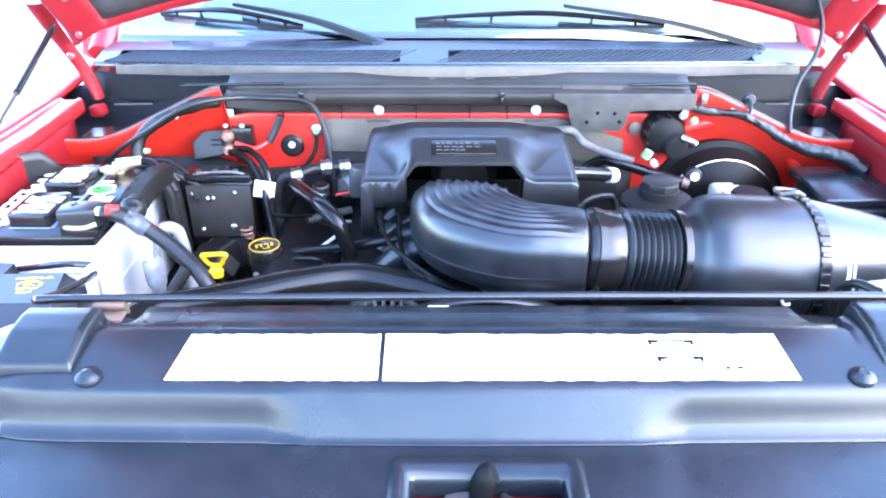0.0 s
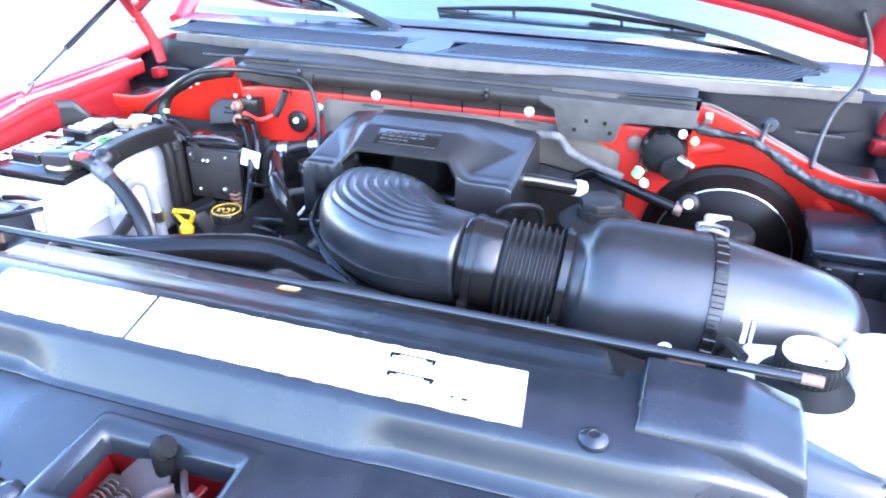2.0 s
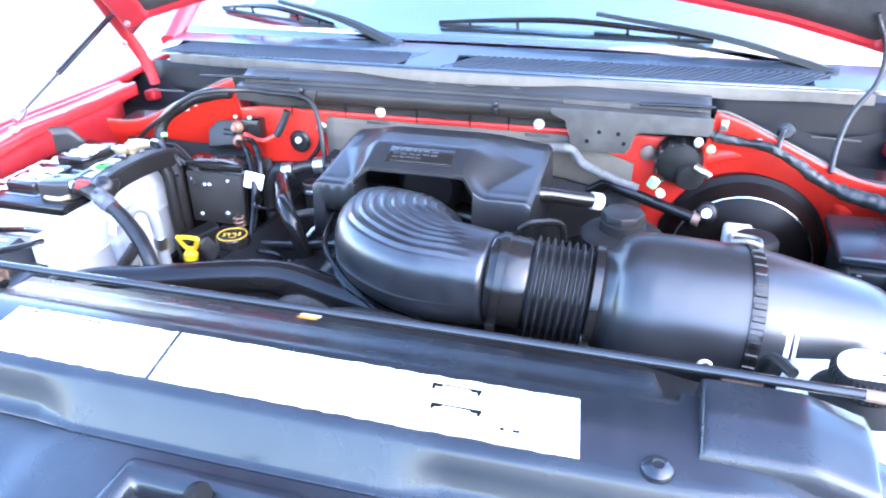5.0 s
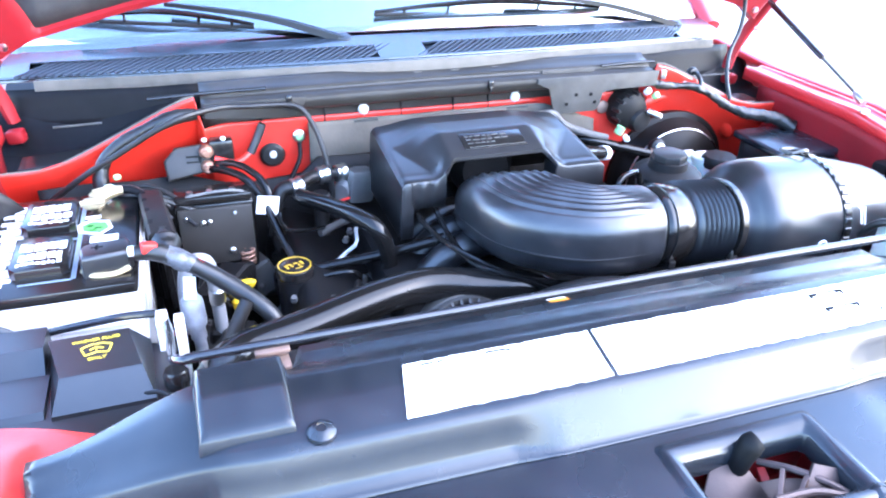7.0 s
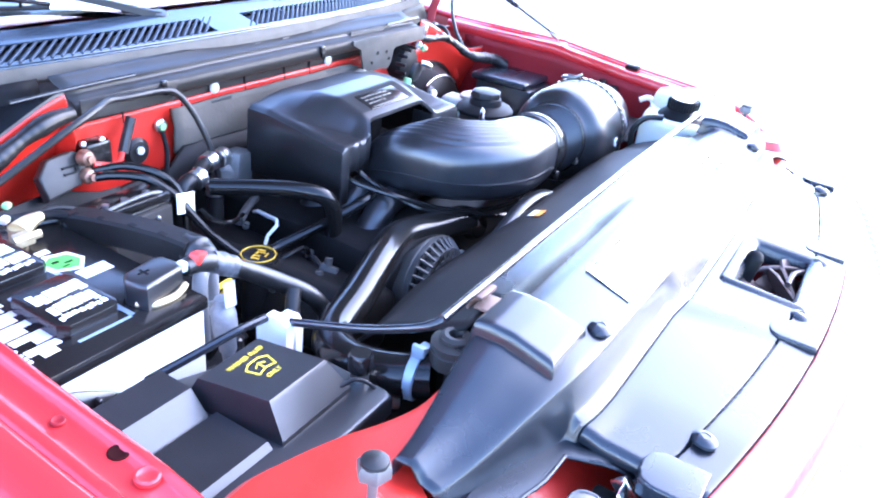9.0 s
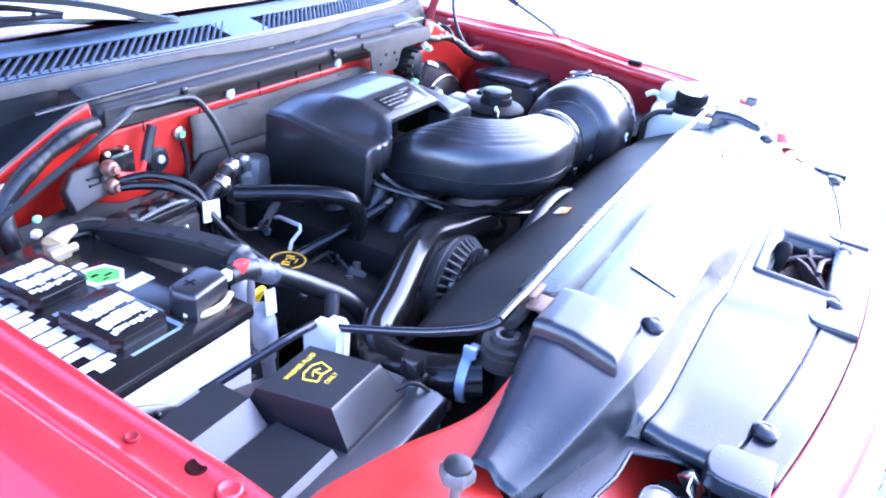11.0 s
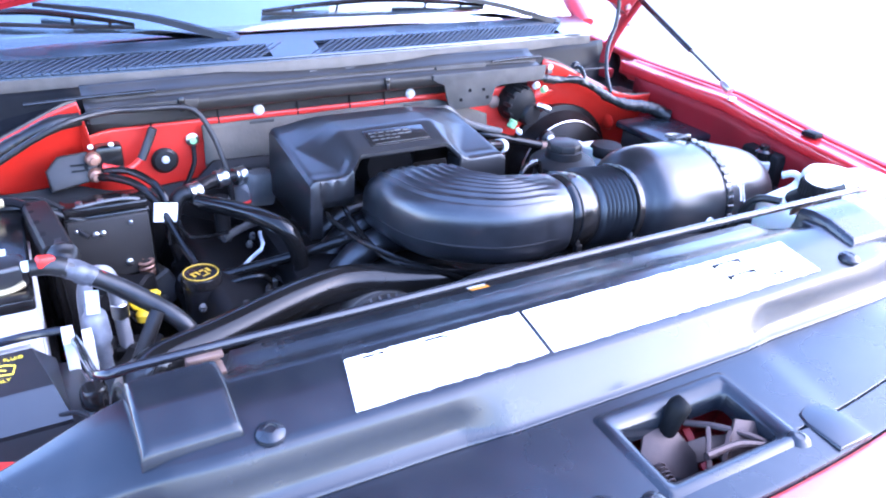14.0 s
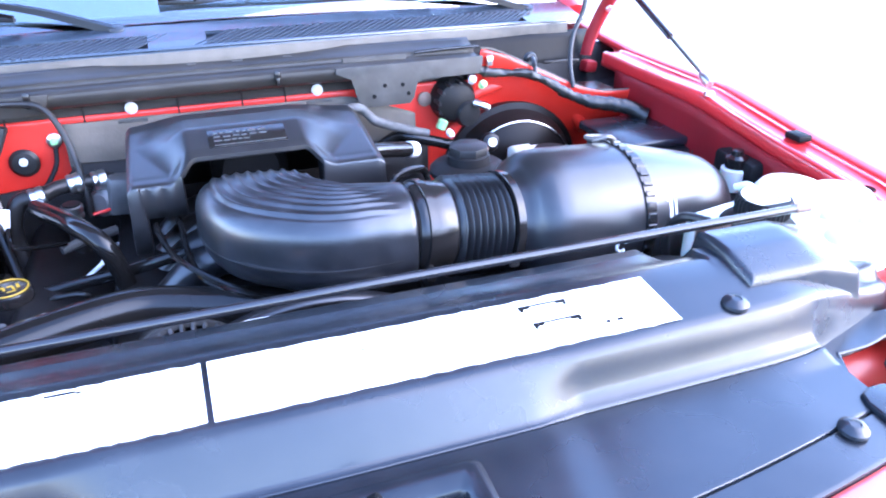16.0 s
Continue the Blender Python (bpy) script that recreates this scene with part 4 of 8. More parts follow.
def build_shield():
    shield = thing("radiator_shield", "black grained plastic radiator shield across the nose", "radiator shield")
    bm = bmesh.new()

    def f(x, k):
        rows = shield_rows(x)
        i = min(int(k), len(rows) - 2)
        t = k - i
        return (x, rows[i][0] + (rows[i + 1][0] - rows[i][0]) * t, rows[i][1] + (rows[i + 1][1] - rows[i][1]) * t)
    xs = sorted(set(round(x, 4) for x in steps(C - 0.62, C + 0.62, 124) + [C + q * w for q in (-1, 1) for w in (0.205, 0.391, 0.393, 0.465, 0.473)]))
    sheet(bm, f, xs, [i / 2 for i in range(2 * (len(shield_rows(C)) - 1) + 1)])
    deck = part("deck", bm, COVER, shield, "black upper deck with a sloped front face", 60)
    deck.modifiers.new("thickness", 'SOLIDIFY').thickness = 0.003
    bm = bmesh.new()

    def front(x):
        return 0.385 + 0.25 * (x - C) ** 2

    def low(x, v):
        y0 = shield_rows(x)[-1][0]
        y = y0 + (front(x) - y0) * v
        a = abs(x - C)
        z = 0.966 - 0.008 * v - 0.004 * smooth01(0.36, 0.47, a) * smooth01(0.0, 0.2, v)
        z -= 0.004 * math.exp(-((y - front(x) - 0.045) / 0.0013) ** 4)
        z += 0.003 * (1 - smooth01(0.160, 0.205, a + 0.03 * v))
        z -= 0.02 * smooth01(0.97, 1.0, v) + 0.012 * smooth01(0.4690, 0.4715, a)
        return (x, y, z)

    def keep(x, v):
        p = low(x, v)
        return not (-0.04 < x < 0.12 and 0.428 < p[1] < 0.521)
    xs2 = sorted(set(steps(C - 0.472, -0.04, 60) + steps(-0.04, 0.12, 24) + steps(0.12, C + 0.472, 60)))
    sheet(bm, low, xs2, steps(0, 0.62, 34) + steps(0.63, 0.80, 60) + steps(0.81, 1, 14), keep)
    ob = part("lower_deck", bm, COVER, shield, "lower deck with a latch opening", 60)
    ob.modifiers.new("thickness", 'SOLIDIFY').thickness = 0.003
    # rim of the latch opening
    bm = bmesh.new()
    rim = [(-0.034, 0.519), (0.114, 0.519), (0.119, 0.514), (0.119, 0.434), (0.114, 0.429), (-0.034, 0.429), (-0.039, 0.434), (-0.039, 0.514)]
    rings = []
    for out, back, z in ((0.012, 0.013, 0.967), (0.007, 0.010, 0.9715), (0.003, 0.007, 0.9726), (-0.003, -0.004, 0.9700), (-0.0075, -0.0085, 0.9660), (-0.0090, -0.0105, 0.9630), (-0.0095, -0.0110, 0.942)):
        rings.append([Vector((x + out * (1 if x > 0.04 else -1), y + (back if y > 0.475 else -out), z - 0.006 * (0.519 - y) / 0.09)) for x, y in rim])
    skin(bm, rings, cap=False)
    part("opening_rim", bm, COVER, shield, "rounded rim of the latch opening", 60)
    # black panels round the headlight openings
    for s in (-1, 1):
        bm = bmesh.new()

        hole = [(0.492, 0.565), (0.471, 0.520), (0.467, 0.493), (0.508, 0.490), (0.518, 0.525), (0.531, 0.541), (0.567, 0.542), (0.583, 0.562), (0.569, 0.575), (0.533, 0.567)]

        def shelf_z(a, y):
            return 0.949 - 0.05 * smooth01(0.54, 0.44, y) - 0.010 * smooth01(0.60, 0.66, a)

        def shelf(a, v):
            y = 0.612 - 0.058 * smooth01(0.50, 0.44, a) + (0.450 - 0.612) * v
            return (C + s * a, y, shelf_z(a, y))

        def keep_shelf(a, v):
            y, inside = shelf(a, v)[1], False
            for (a0, y0), (a1, y1) in zip(hole, hole[1:] + hole[:1]):
                if (y0 > y) != (y1 > y) and a < a0 + (y - y0) / (y1 - y0) * (a1 - a0):
                    inside = not inside
            return not inside
        sheet(bm, shelf, steps(0.455, 0.66, 60), steps(0, 1, 48), keep_shelf, 0.003)
        part("headlight_surround", bm, COVER, shield, "black panel with a headlight opening", 50)
        bm = bmesh.new()
        tube(bm, [(C + s * a, y, shelf_z(a, y) - 0.001) for a, y in hole + hole[:1]], 0.0022, 8, 3)
        part("opening_rim", bm, COVER, shield, "rounded rim of the headlight opening", 60)
    # raised pads at the corners
    def pad(x0, x1, y0, y1, fold, label):
        def g(u, v):
            x, y = x0 + (x1 - x0) * u, y0 + (y1 - y0) * v
            e = min(x - x0, x1 - x, y - y0, (y1 - y) * 1.6)
            top = lerp_rows([(0.60, 1.0225), (0.65, 1.0365), (0.675, 1.0385), (0.70, 1.0355)], y + (0.008 if x0 < 0 else 0)) - 0.30 * max(0, abs(x) - fold)
            return (x, y, top - 0.030 * (1 - smooth01(0, 0.006, e) * 0.9 - 0.1 * smooth01(0.004, 0.010, e)))
        bm = bmesh.new()
        us, vs = [0, 0.01, 0.02, 0.03, 0.045, 0.06, 0.08, 0.11], [0, 0.012, 0.025, 0.04, 0.055, 0.07, 0.09, 0.12]
        us = us + steps(0.15, 0.85, 16) + [1 - u for u in us[::-1]]
        vs = vs + steps(0.17, 0.83, 16) + [1 - v for v in vs[::-1]]
        sheet(bm, g, us, vs)
        part("corner_pad", bm, COVER, shield, label, 60)
    pad(-0.449, -0.360, 0.594, 0.688, 0.60, "raised rectangular pad")
    pad(0.434, 0.582, 0.604, 0.700, 0.524, "raised pad with a sloped outer half")
    # raised tabs by the front edge
    for s in (-1, 1):
        for a, w in ((0.470, 0.026), (0.14, 0.024)):
            x = C + s * a
            y = front(x) + 0.040
            bm = bmesh.new()
            prism(bm, [(x - w, y - 0.035), (x + w, y - 0.035), (x + w, y + 0.006), (x + w * 0.8, y + 0.018), (x + w * 0.3, y + 0.023), (x - w * 0.3, y + 0.023), (x - w * 0.8, y + 0.018), (x - w, y + 0.006)], 0.945, 0.9625 if a > 0.3 else 0.9655, 0.003, None, 4)
            part("tab", bm, COVER, shield, "raised mounting tab")
    # push pins
    for x, y, z in ((-0.345, 0.591, 1.0165), (0.408, 0.591, 1.0165), (-0.375, 0.463, 0.9635), (0.435, 0.463, 0.9635), (-0.062, 0.424, 0.9625), (0.122, 0.424, 0.9625)):
        bm = bmesh.new()
        lathe(bm, [(0, -0.004), (0.013, -0.002), (0.0125, 0.001), (0.009, 0.004), (0.005, 0.0052), (0.0045, 0.0042), (0, 0.0042)], (x, y, z), (0, -0.12, 1), 20)
        part("push_pin", bm, COVER, shield, "domed black push pin")
    return shield


def build_labels():
    m = pose(0, 0.645, 1.0273, 12.6, 0, 0)
    lab = []
    for x0, x1, name in ((-0.258, -0.0635, "left"), (-0.0585, 0.339, "right")):
        bm = bmesh.new()
        n = 40
        rng = random.Random(3 if name == "left" else 5)
        top = [(x0 + (x1 - x0) * i / n, 0.0 + rng.uniform(-0.0008, 0.0008)) for i in range(n + 1)]
        bot = [(x0 - (0.012 if x0 < -0.2 else 0) + (x1 + (0.008 if x1 > 0.2 else 0) - x0 + (0.012 if x0 < -0.2 else 0)) * i / n, -0.060 + rng.uniform(-0.0008, 0.0008)) for i in range(n + 1)]
        prism(bm, bot + top[::-1], 0.0, 0.0007, 0, m)
        ob = part("sticker", bm, PAPER, None, "")
        tagged(ob, "white information sticker on the black radiator shield", "sticker", "stickers on the shield")
        lab.append(ob)
    up = m @ Matrix.Translation((0, 0, 0.0008))
    for r in ((-0.235, -0.004, 0.012, 0.002), (-0.222, -0.004, 0.006, 0.002), (-0.165, -0.004, 0.022, 0.002), (-0.152, -0.0055, 0.004, 0.002)):
        bars("print", [r], PRINT_K, lab[0], up)
    # two worn black pictogram strips
    for x, y, s in ((0.231, -0.010, 1), (0.236, -0.032, 1)):
        for dx, w, h, dy in ((-0.018, 0.010, 0.0040, 0), (0.018, 0.010, 0.0040, 0), (0, 0.028, 0.0018, 0.001), (-0.021, 0.003, 0.0030, -0.0034), (0.021, 0.003, 0.0030, -0.0034)):
            bars("print", [(x + dx, y + dy, w, h)], PRINT_K, lab[1], up)
    for x, y, w, mat in ((0.285, -0.012, 0.012, PRINT_Y), (0.292, -0.026, 0.022, PRINT_Y), (0.10, -0.018, 0.006, PRINT_Y), (0.03, -0.030, 0.016, PRINT_Y), (0.028, -0.046, 0.024, PRINT_Y), (0.12, -0.044, 0.010, PRINT_Y), (0.065, -0.020, 0.006, TRIM), (0.26, -0.046, 0.003, TRIM)):
        bars("print_bar", [(x, y, w, 0.0011)], mat, lab[1], up)
    for x, w in ((0.28, 0.004), (0.292, 0.006)):
        bars("print", [(x, -0.045, w, 0.003)], TRIM, lab[1], up)


build_shield()
build_labels()


# ---- air intake ----
def build_intake():
    intake = thing("air_intake", "satin black plastic air intake with ribbed elbow and round air cleaner", "air intake")
    # elbow: sections along the bend, ribs on its upper side
    path = [(0.050, 1.128, 0.890), (0.043, 1.105, 0.940), (0.030, 1.045, 0.972), (0.043, 0.985, 0.976), (0.098, 0.942, 0.974), (0.150, 0.932, 0.973), (0.1955, 0.9292, 0.9726)]
    line = spline(path, 12)
    n = 260
    top_n = 200
    rings = []
    for i, (q, (t, s, u)) in enumerate(zip(line, frames(line))):
        k = i / (len(line) - 1)
        side = Vector((0, 0, 1)).cross(t).normalized()
        w = lerp_rows([(0, 0.070), (0.25, 0.080), (0.5, 0.080), (0.72, 0.068), (0.95, 0.060), (0.985, 0.059), (1, 0.055)], k)
        h = lerp_rows([(0, 0.050), (0.3, 0.056), (0.7, 0.056), (0.95, 0.057), (0.985, 0.056), (1, 0.054)], k)
        ring = []
        p = 3.0 - 0.5 * smooth01(0.8, 0.98, k)
        for j in range(n):
            if j <= top_n:
                f = math.sin((1 - 2 * j / top_n) * math.pi / 2)
                z = max(0.0, 1 - abs(f) ** p) ** (1 / p) * h
                env = smooth01(0.16, 0.26, k) * smooth01(0.96 - 0.16 * smooth01(-0.7, 0.9, f), 0.80 - 0.16 * smooth01(-0.7, 0.9, f), k) * smooth01(-0.80, -0.74, f) * smooth01(0.90, 0.84, f)
                z += 0.0034 * env * (max(0.0, 1 - abs(((f + 0.5) / 0.185 + 0.5) % 1 - 0.5) / 0.30) ** 0.8 - 0.25)
                ring.append(q + side * (f * w) + Vector((0, 0, 1)) * z)
            else:
                a = math.pi + math.pi * (j - top_n) / (n - top_n)
                ca, sa = math.cos(a), math.sin(a)
                ring.append(q + side * (math.copysign(abs(ca) ** (2 / p), ca) * w) + Vector((0, 0, 1)) * (math.copysign(abs(sa) ** (2 / p), sa) * h))
        rings.append(ring)
    bm = bmesh.new()
    skin(bm, rings)
    part("elbow", bm, ELBOW, intake, "ribbed black intake elbow", 70)
    bm = bmesh.new()
    ln = [q + Vector((0, 0, -0.012)) for q in line[14:-6]]
    rings = []
    for i, q in enumerate(ln):
        t = (ln[min(i + 1, len(ln) - 1)] - ln[max(i - 1, 0)]).normalized()
        side = Vector((0, 0, 1)).cross(t).normalized()
        w = lerp_rows([(0, 0.0815), (0.5, 0.0810), (0.8, 0.067), (1, 0.061)], i / (len(ln) - 1))
        rings.append([q + side * (-w) + Vector((0, 0, z)) for z in (0.0, 0.002)] + [q + side * w + Vector((0, 0, z)) for z in (0.002, 0.0)])
    skin(bm, rings)
    part("mould_seam", bm, PLASTIC, intake, "raised mould seam", 20)
    # the straight run: axis slightly tilted
    o, ax = Vector((0.1955, 0.9292, 0.9726)), Vector((1, 0.0853, -0.1207)).normalized()

    def run(name, prof, mat, label="", seg=56, ang=40):
        bm = bmesh.new()
        lathe(bm, prof, o, ax, seg)
        return part(name, bm, mat, intake, label, ang)
    run("cuff", [(0.0505, -0.008), (0.0565, -0.005), (0.0590, 0.0), (0.0595, 0.040), (0.056, 0.046)], GLOSSY, "smooth rubber cuff")
    for h in (0.010, 0.126):
        run("hose_clamp", [(0.0590 + h * 0.05, h - 0.006), (0.0615 + h * 0.05, h - 0.005), (0.0615 + h * 0.05, h + 0.005), (0.0590 + h * 0.05, h + 0.006)], GLOSSY, "worm-drive hose clamp")
        bm = bmesh.new()
        p = o + ax * h + Vector((0, -0.057, -0.028 if h > 0.1 else -0.036))
        box(bm, p, (0.012, 0.010, 0.016), 0.002)
        part("clamp_screw", bm, STEEL if h > 0.1 else GLOSSY, intake, "clamp screw housing")
    prof = []
    for i in range(8):
        h = 0.046 + i * 0.0092
        prof += [(0.0555, h), (0.0560, h + 0.0011), (0.0635, h + 0.0032), (0.0650, h + 0.0044), (0.0635, h + 0.0056), (0.0560, h + 0.0080)]
    prof += [(0.060, 0.121), (0.0615, 0.137), (0.056, 0.139)]
    run("bellows", prof, PLASTIC, "corrugated black rubber bellows", 56, 60)
    run("canister", [(0.060, 0.130), (0.064, 0.137), (0.067, 0.144), (0.076, 0.148), (0.085, 0.156), (0.0915, 0.170), (0.0945, 0.19), (0.0975, 0.27), (0.0985, 0.294)], PLASTIC, "smooth black air cleaner body", 64, 60)
    run("end_cone", [(0.0985, 0.304), (0.098, 0.312), (0.094, 0.345), (0.088, 0.39), (0.082, 0.43), (0.077, 0.45), (0.068, 0.468), (0.050, 0.482), (0.025, 0.489), (0.0, 0.491)], PLASTIC, "tapered air cleaner end", 64, 60)
    run("band", [(0.095, 0.290), (0.1005, 0.291), (0.101, 0.299), (0.1005, 0.307), (0.095, 0.308)], GLOSSY, "black clamp band", 64)
    s = ax.orthogonal().normalized()
    u = ax.cross(s)
    proto = None
    for j in range(44):
        a = math.tau * j / 44
        q = o + ax * 0.299 + (s * math.cos(a) + u * math.sin(a)) * 0.1002
        rot = Matrix((ax, -s * math.sin(a) + u * math.cos(a), s * math.cos(a) + u * math.sin(a))).transposed().to_4x4()
        if proto is None:
            bm = bmesh.new()
            box(bm, (0, 0, 0), (0.015, 0.0075, 0.0042), 0.0012, 1)
            proto = part("band_lug", bm, GLOSSY, intake)
            ob = proto
        else:
            ob = new("band_lug", proto.data)
            ob.parent = intake
        ob.matrix_basis = Matrix.Translation(q) @ rot
    bm = bmesh.new()
    tube(bm, [o + ax * 0.282 + Vector((0, 0.02, 0.101)), o + ax * 0.299 + Vector((0, 0.010, 0.109)), o + ax * 0.316 + Vector((0, 0.02, 0.101))], 0.003, 8)
    tube(bm, [o + ax * 0.282 + Vector((0, 0.02, 0.101)), o + ax * 0.284 + Vector((0, 0.045, 0.098)), o + ax * 0.314 + Vector((0, 0.045, 0.098)), o + ax * 0.316 + Vector((0, 0.02, 0.101))], 0.003, 8)
    part("band_latch", bm, ALLOY, intake, "bright wire latch of the clamp band")
    # white C-shaped mark and the printed bars
    q = o + ax * 0.256
    d = Vector((0, -1.0, -0.02))
    d = (d - ax * d.dot(ax)).normalized()
    tng = ax.cross(d)
    bm = bmesh.new()
    pts = [q + d * 0.0975 + (ax * math.cos(a) + tng * math.sin(a)) * 0.0072 for a in (radians(40 + 280 * i / 12) for i in range(13))]
    tube(bm, pts, 0.0022, 6, 2)
    part("mark", bm, PRINT_W, intake, "white ring-shaped paint mark")
    d2 = (Vector((0, -0.90, 0.42))).normalized()
    d2 = (d2 - ax * d2.dot(ax)).normalized()
    t2 = ax.cross(d2).normalized()
    m = Matrix((ax, t2, d2)).transposed().to_4x4()
    m.translation = o + ax * 0.335 + d2 * 0.0948
    bars("print", [(0.0, 0.0, 0.006, 0.030), (0.008, 0.006, 0.004, 0.036), (-0.006, -0.012, 0.003, 0.005), (-0.006, -0.002, 0.003, 0.005)], WASHER, intake, m, "", 0.0006)
    return intake


def build_engine_cover():
    cover = thing("engine_cover", "satin black plastic cover arched over the throttle", "engine cover")
    x0, x1, mid, half = -0.128, 0.212, 0.030, 0.0767
    arch0, arch1 = -0.060, 0.127

    def front_y(x):
        inside = smooth01(arch0 - 0.002, arch0 + 0.022, x) * smooth01(arch1 + 0.002, arch1 - 0.022, x)
        return 1.092 + 0.015 * inside

    def top_z(x, y):
        """Height of the shell: a flat crown, a nameplate slope before it and shoulders that run down to two front shelves."""
        crown = lerp_rows([(1.090, 1.022), (1.107, 1.0335), (1.120, 1.0395), (1.166, 1.0530), (1.172, 1.0540), (1.215, 1.0530), (1.285, 1.0400)], y)
        side = lerp_rows([(1.092, 1.0065), (1.098, 1.0085), (1.112, 1.0092), (1.118, 1.0105), (1.250, 1.0290), (1.285, 1.0290)], y)
        out = (x1 - mid if x > mid else mid - x0) - half
        k = (abs(x - mid) - half) / out
        w = lerp_rows([(1.09, 0.36), (1.12, 0.34), (1.20, 0.85), (1.285, 0.95)], y)
        t = min(1, max(0, k / w))
        t = t + 0.06 * math.sin(math.tau * t) * -1
        return crown + (side - crown) * min(1, max(0, t)) - 0.006 * smooth01(0.90, 1.0, k) ** 2

    def low_z(x):
        """Lower edge of the front: a long outer strip, a short panel, the arch, and the other leg."""
        if x < -0.1115:
            return 0.914
        if x < arch0:
            return 0.964
        if x < arch1:
            return None
        return 0.930
    xs = sorted(set(steps(x0, x1, 85) + [-0.1116, -0.1114, arch0 - 0.0001, arch0 + 0.0001, arch1 - 0.0001, arch1 + 0.0001, x0 + 0.001, x0 + 0.0025, x1 - 0.001, x1 - 0.0025]))
    rings = []
    for x in [x0 - 0.003] + xs + [x1 + 0.003]:
        wall = x < x0 or x > x1
        xc = min(x1, max(x0, x))
        y0, low = front_y(xc), low_z(xc + 1e-6)
        edge = top_z(xc, y0 + 0.004)
        bot = low if low is not None else edge - 0.007
        flute = 0.0016 * math.sin((xc - x0) * 330) if low == 0.964 else 0.0
        col = [(y0 + 0.001, bot), (y0 + flute, bot + (edge - bot) * 0.5), (y0 + flute * 0.6, edge - 0.004), (y0 + 0.0012, edge - 0.0012), (y0 + 0.004, edge)]
        col += [(y, top_z(xc, y)) for y in steps(y0 + 0.008, 1.285, 58)]
        col += [(1.2875, top_z(xc, 1.285) - 0.004), (1.288, 0.93)]
        if wall:
            col = [(y, 0.918 if 2 <= i else z) for i, (y, z) in enumerate(col)]
            col[1] = (col[1][0], 0.916)
        rings.append([Vector((x, y, z)) for y, z in col])
    bm = bmesh.new()
    skin(bm, rings, cap=False, closed=False)
    ob = part("shell", bm, PLASTIC, cover, "arched black shell with stepped legs", 38)
    mod = ob.modifiers.new("thickness", 'SOLIDIFY')
    mod.thickness, mod.offset = 0.0025, 0
    for x, z0, z1, d in ((arch0, 0.964, 1.008, 0.040), (arch1, 0.932, 1.008, 0.040), (-0.1115, 0.914, 0.964, 0.026)):
        bm = bmesh.new()
        box(bm, (x, 1.0935 + d / 2, (z0 + z1) / 2), (0.003, d, z1 - z0), 0.0008, 1)
        part("leg_return", bm, PLASTIC, cover, "inner return wall of a leg")
    # nameplate with plain bars
    m = Matrix.Translation((0.033, 1.1385, 1.0462)) @ pose(0, 0, 0, 16.4, 0, 0)
    bm = bmesh.new()
    prism(bm, [(-0.052, -0.020), (0.052, -0.020), (0.052, 0.020), (-0.052, 0.020)], 0, 0.0012, 0.0004, m)
    plate = part("nameplate", bm, GLOSSY, cover, "dark nameplate with worn pale bars")
    rng = random.Random(4)
    for r, w in ((0.012, 7), (0.003, 6), (-0.006, 5), (-0.0165, 1)):
        x = -0.044
        for _ in range(w):
            ln = 0.094 if w == 1 else rng.uniform(0.004, 0.011)
            bars("bar", [(x + ln / 2, r + rng.uniform(-0.0006, 0.0006), ln, 0.0012 if w == 1 else 0.0026)], STEEL, plate, m @ Matrix.Translation((0, 0, 0.0011)))
            x += ln + rng.uniform(0.002, 0.004)
    return cover


build_intake()
build_engine_cover()


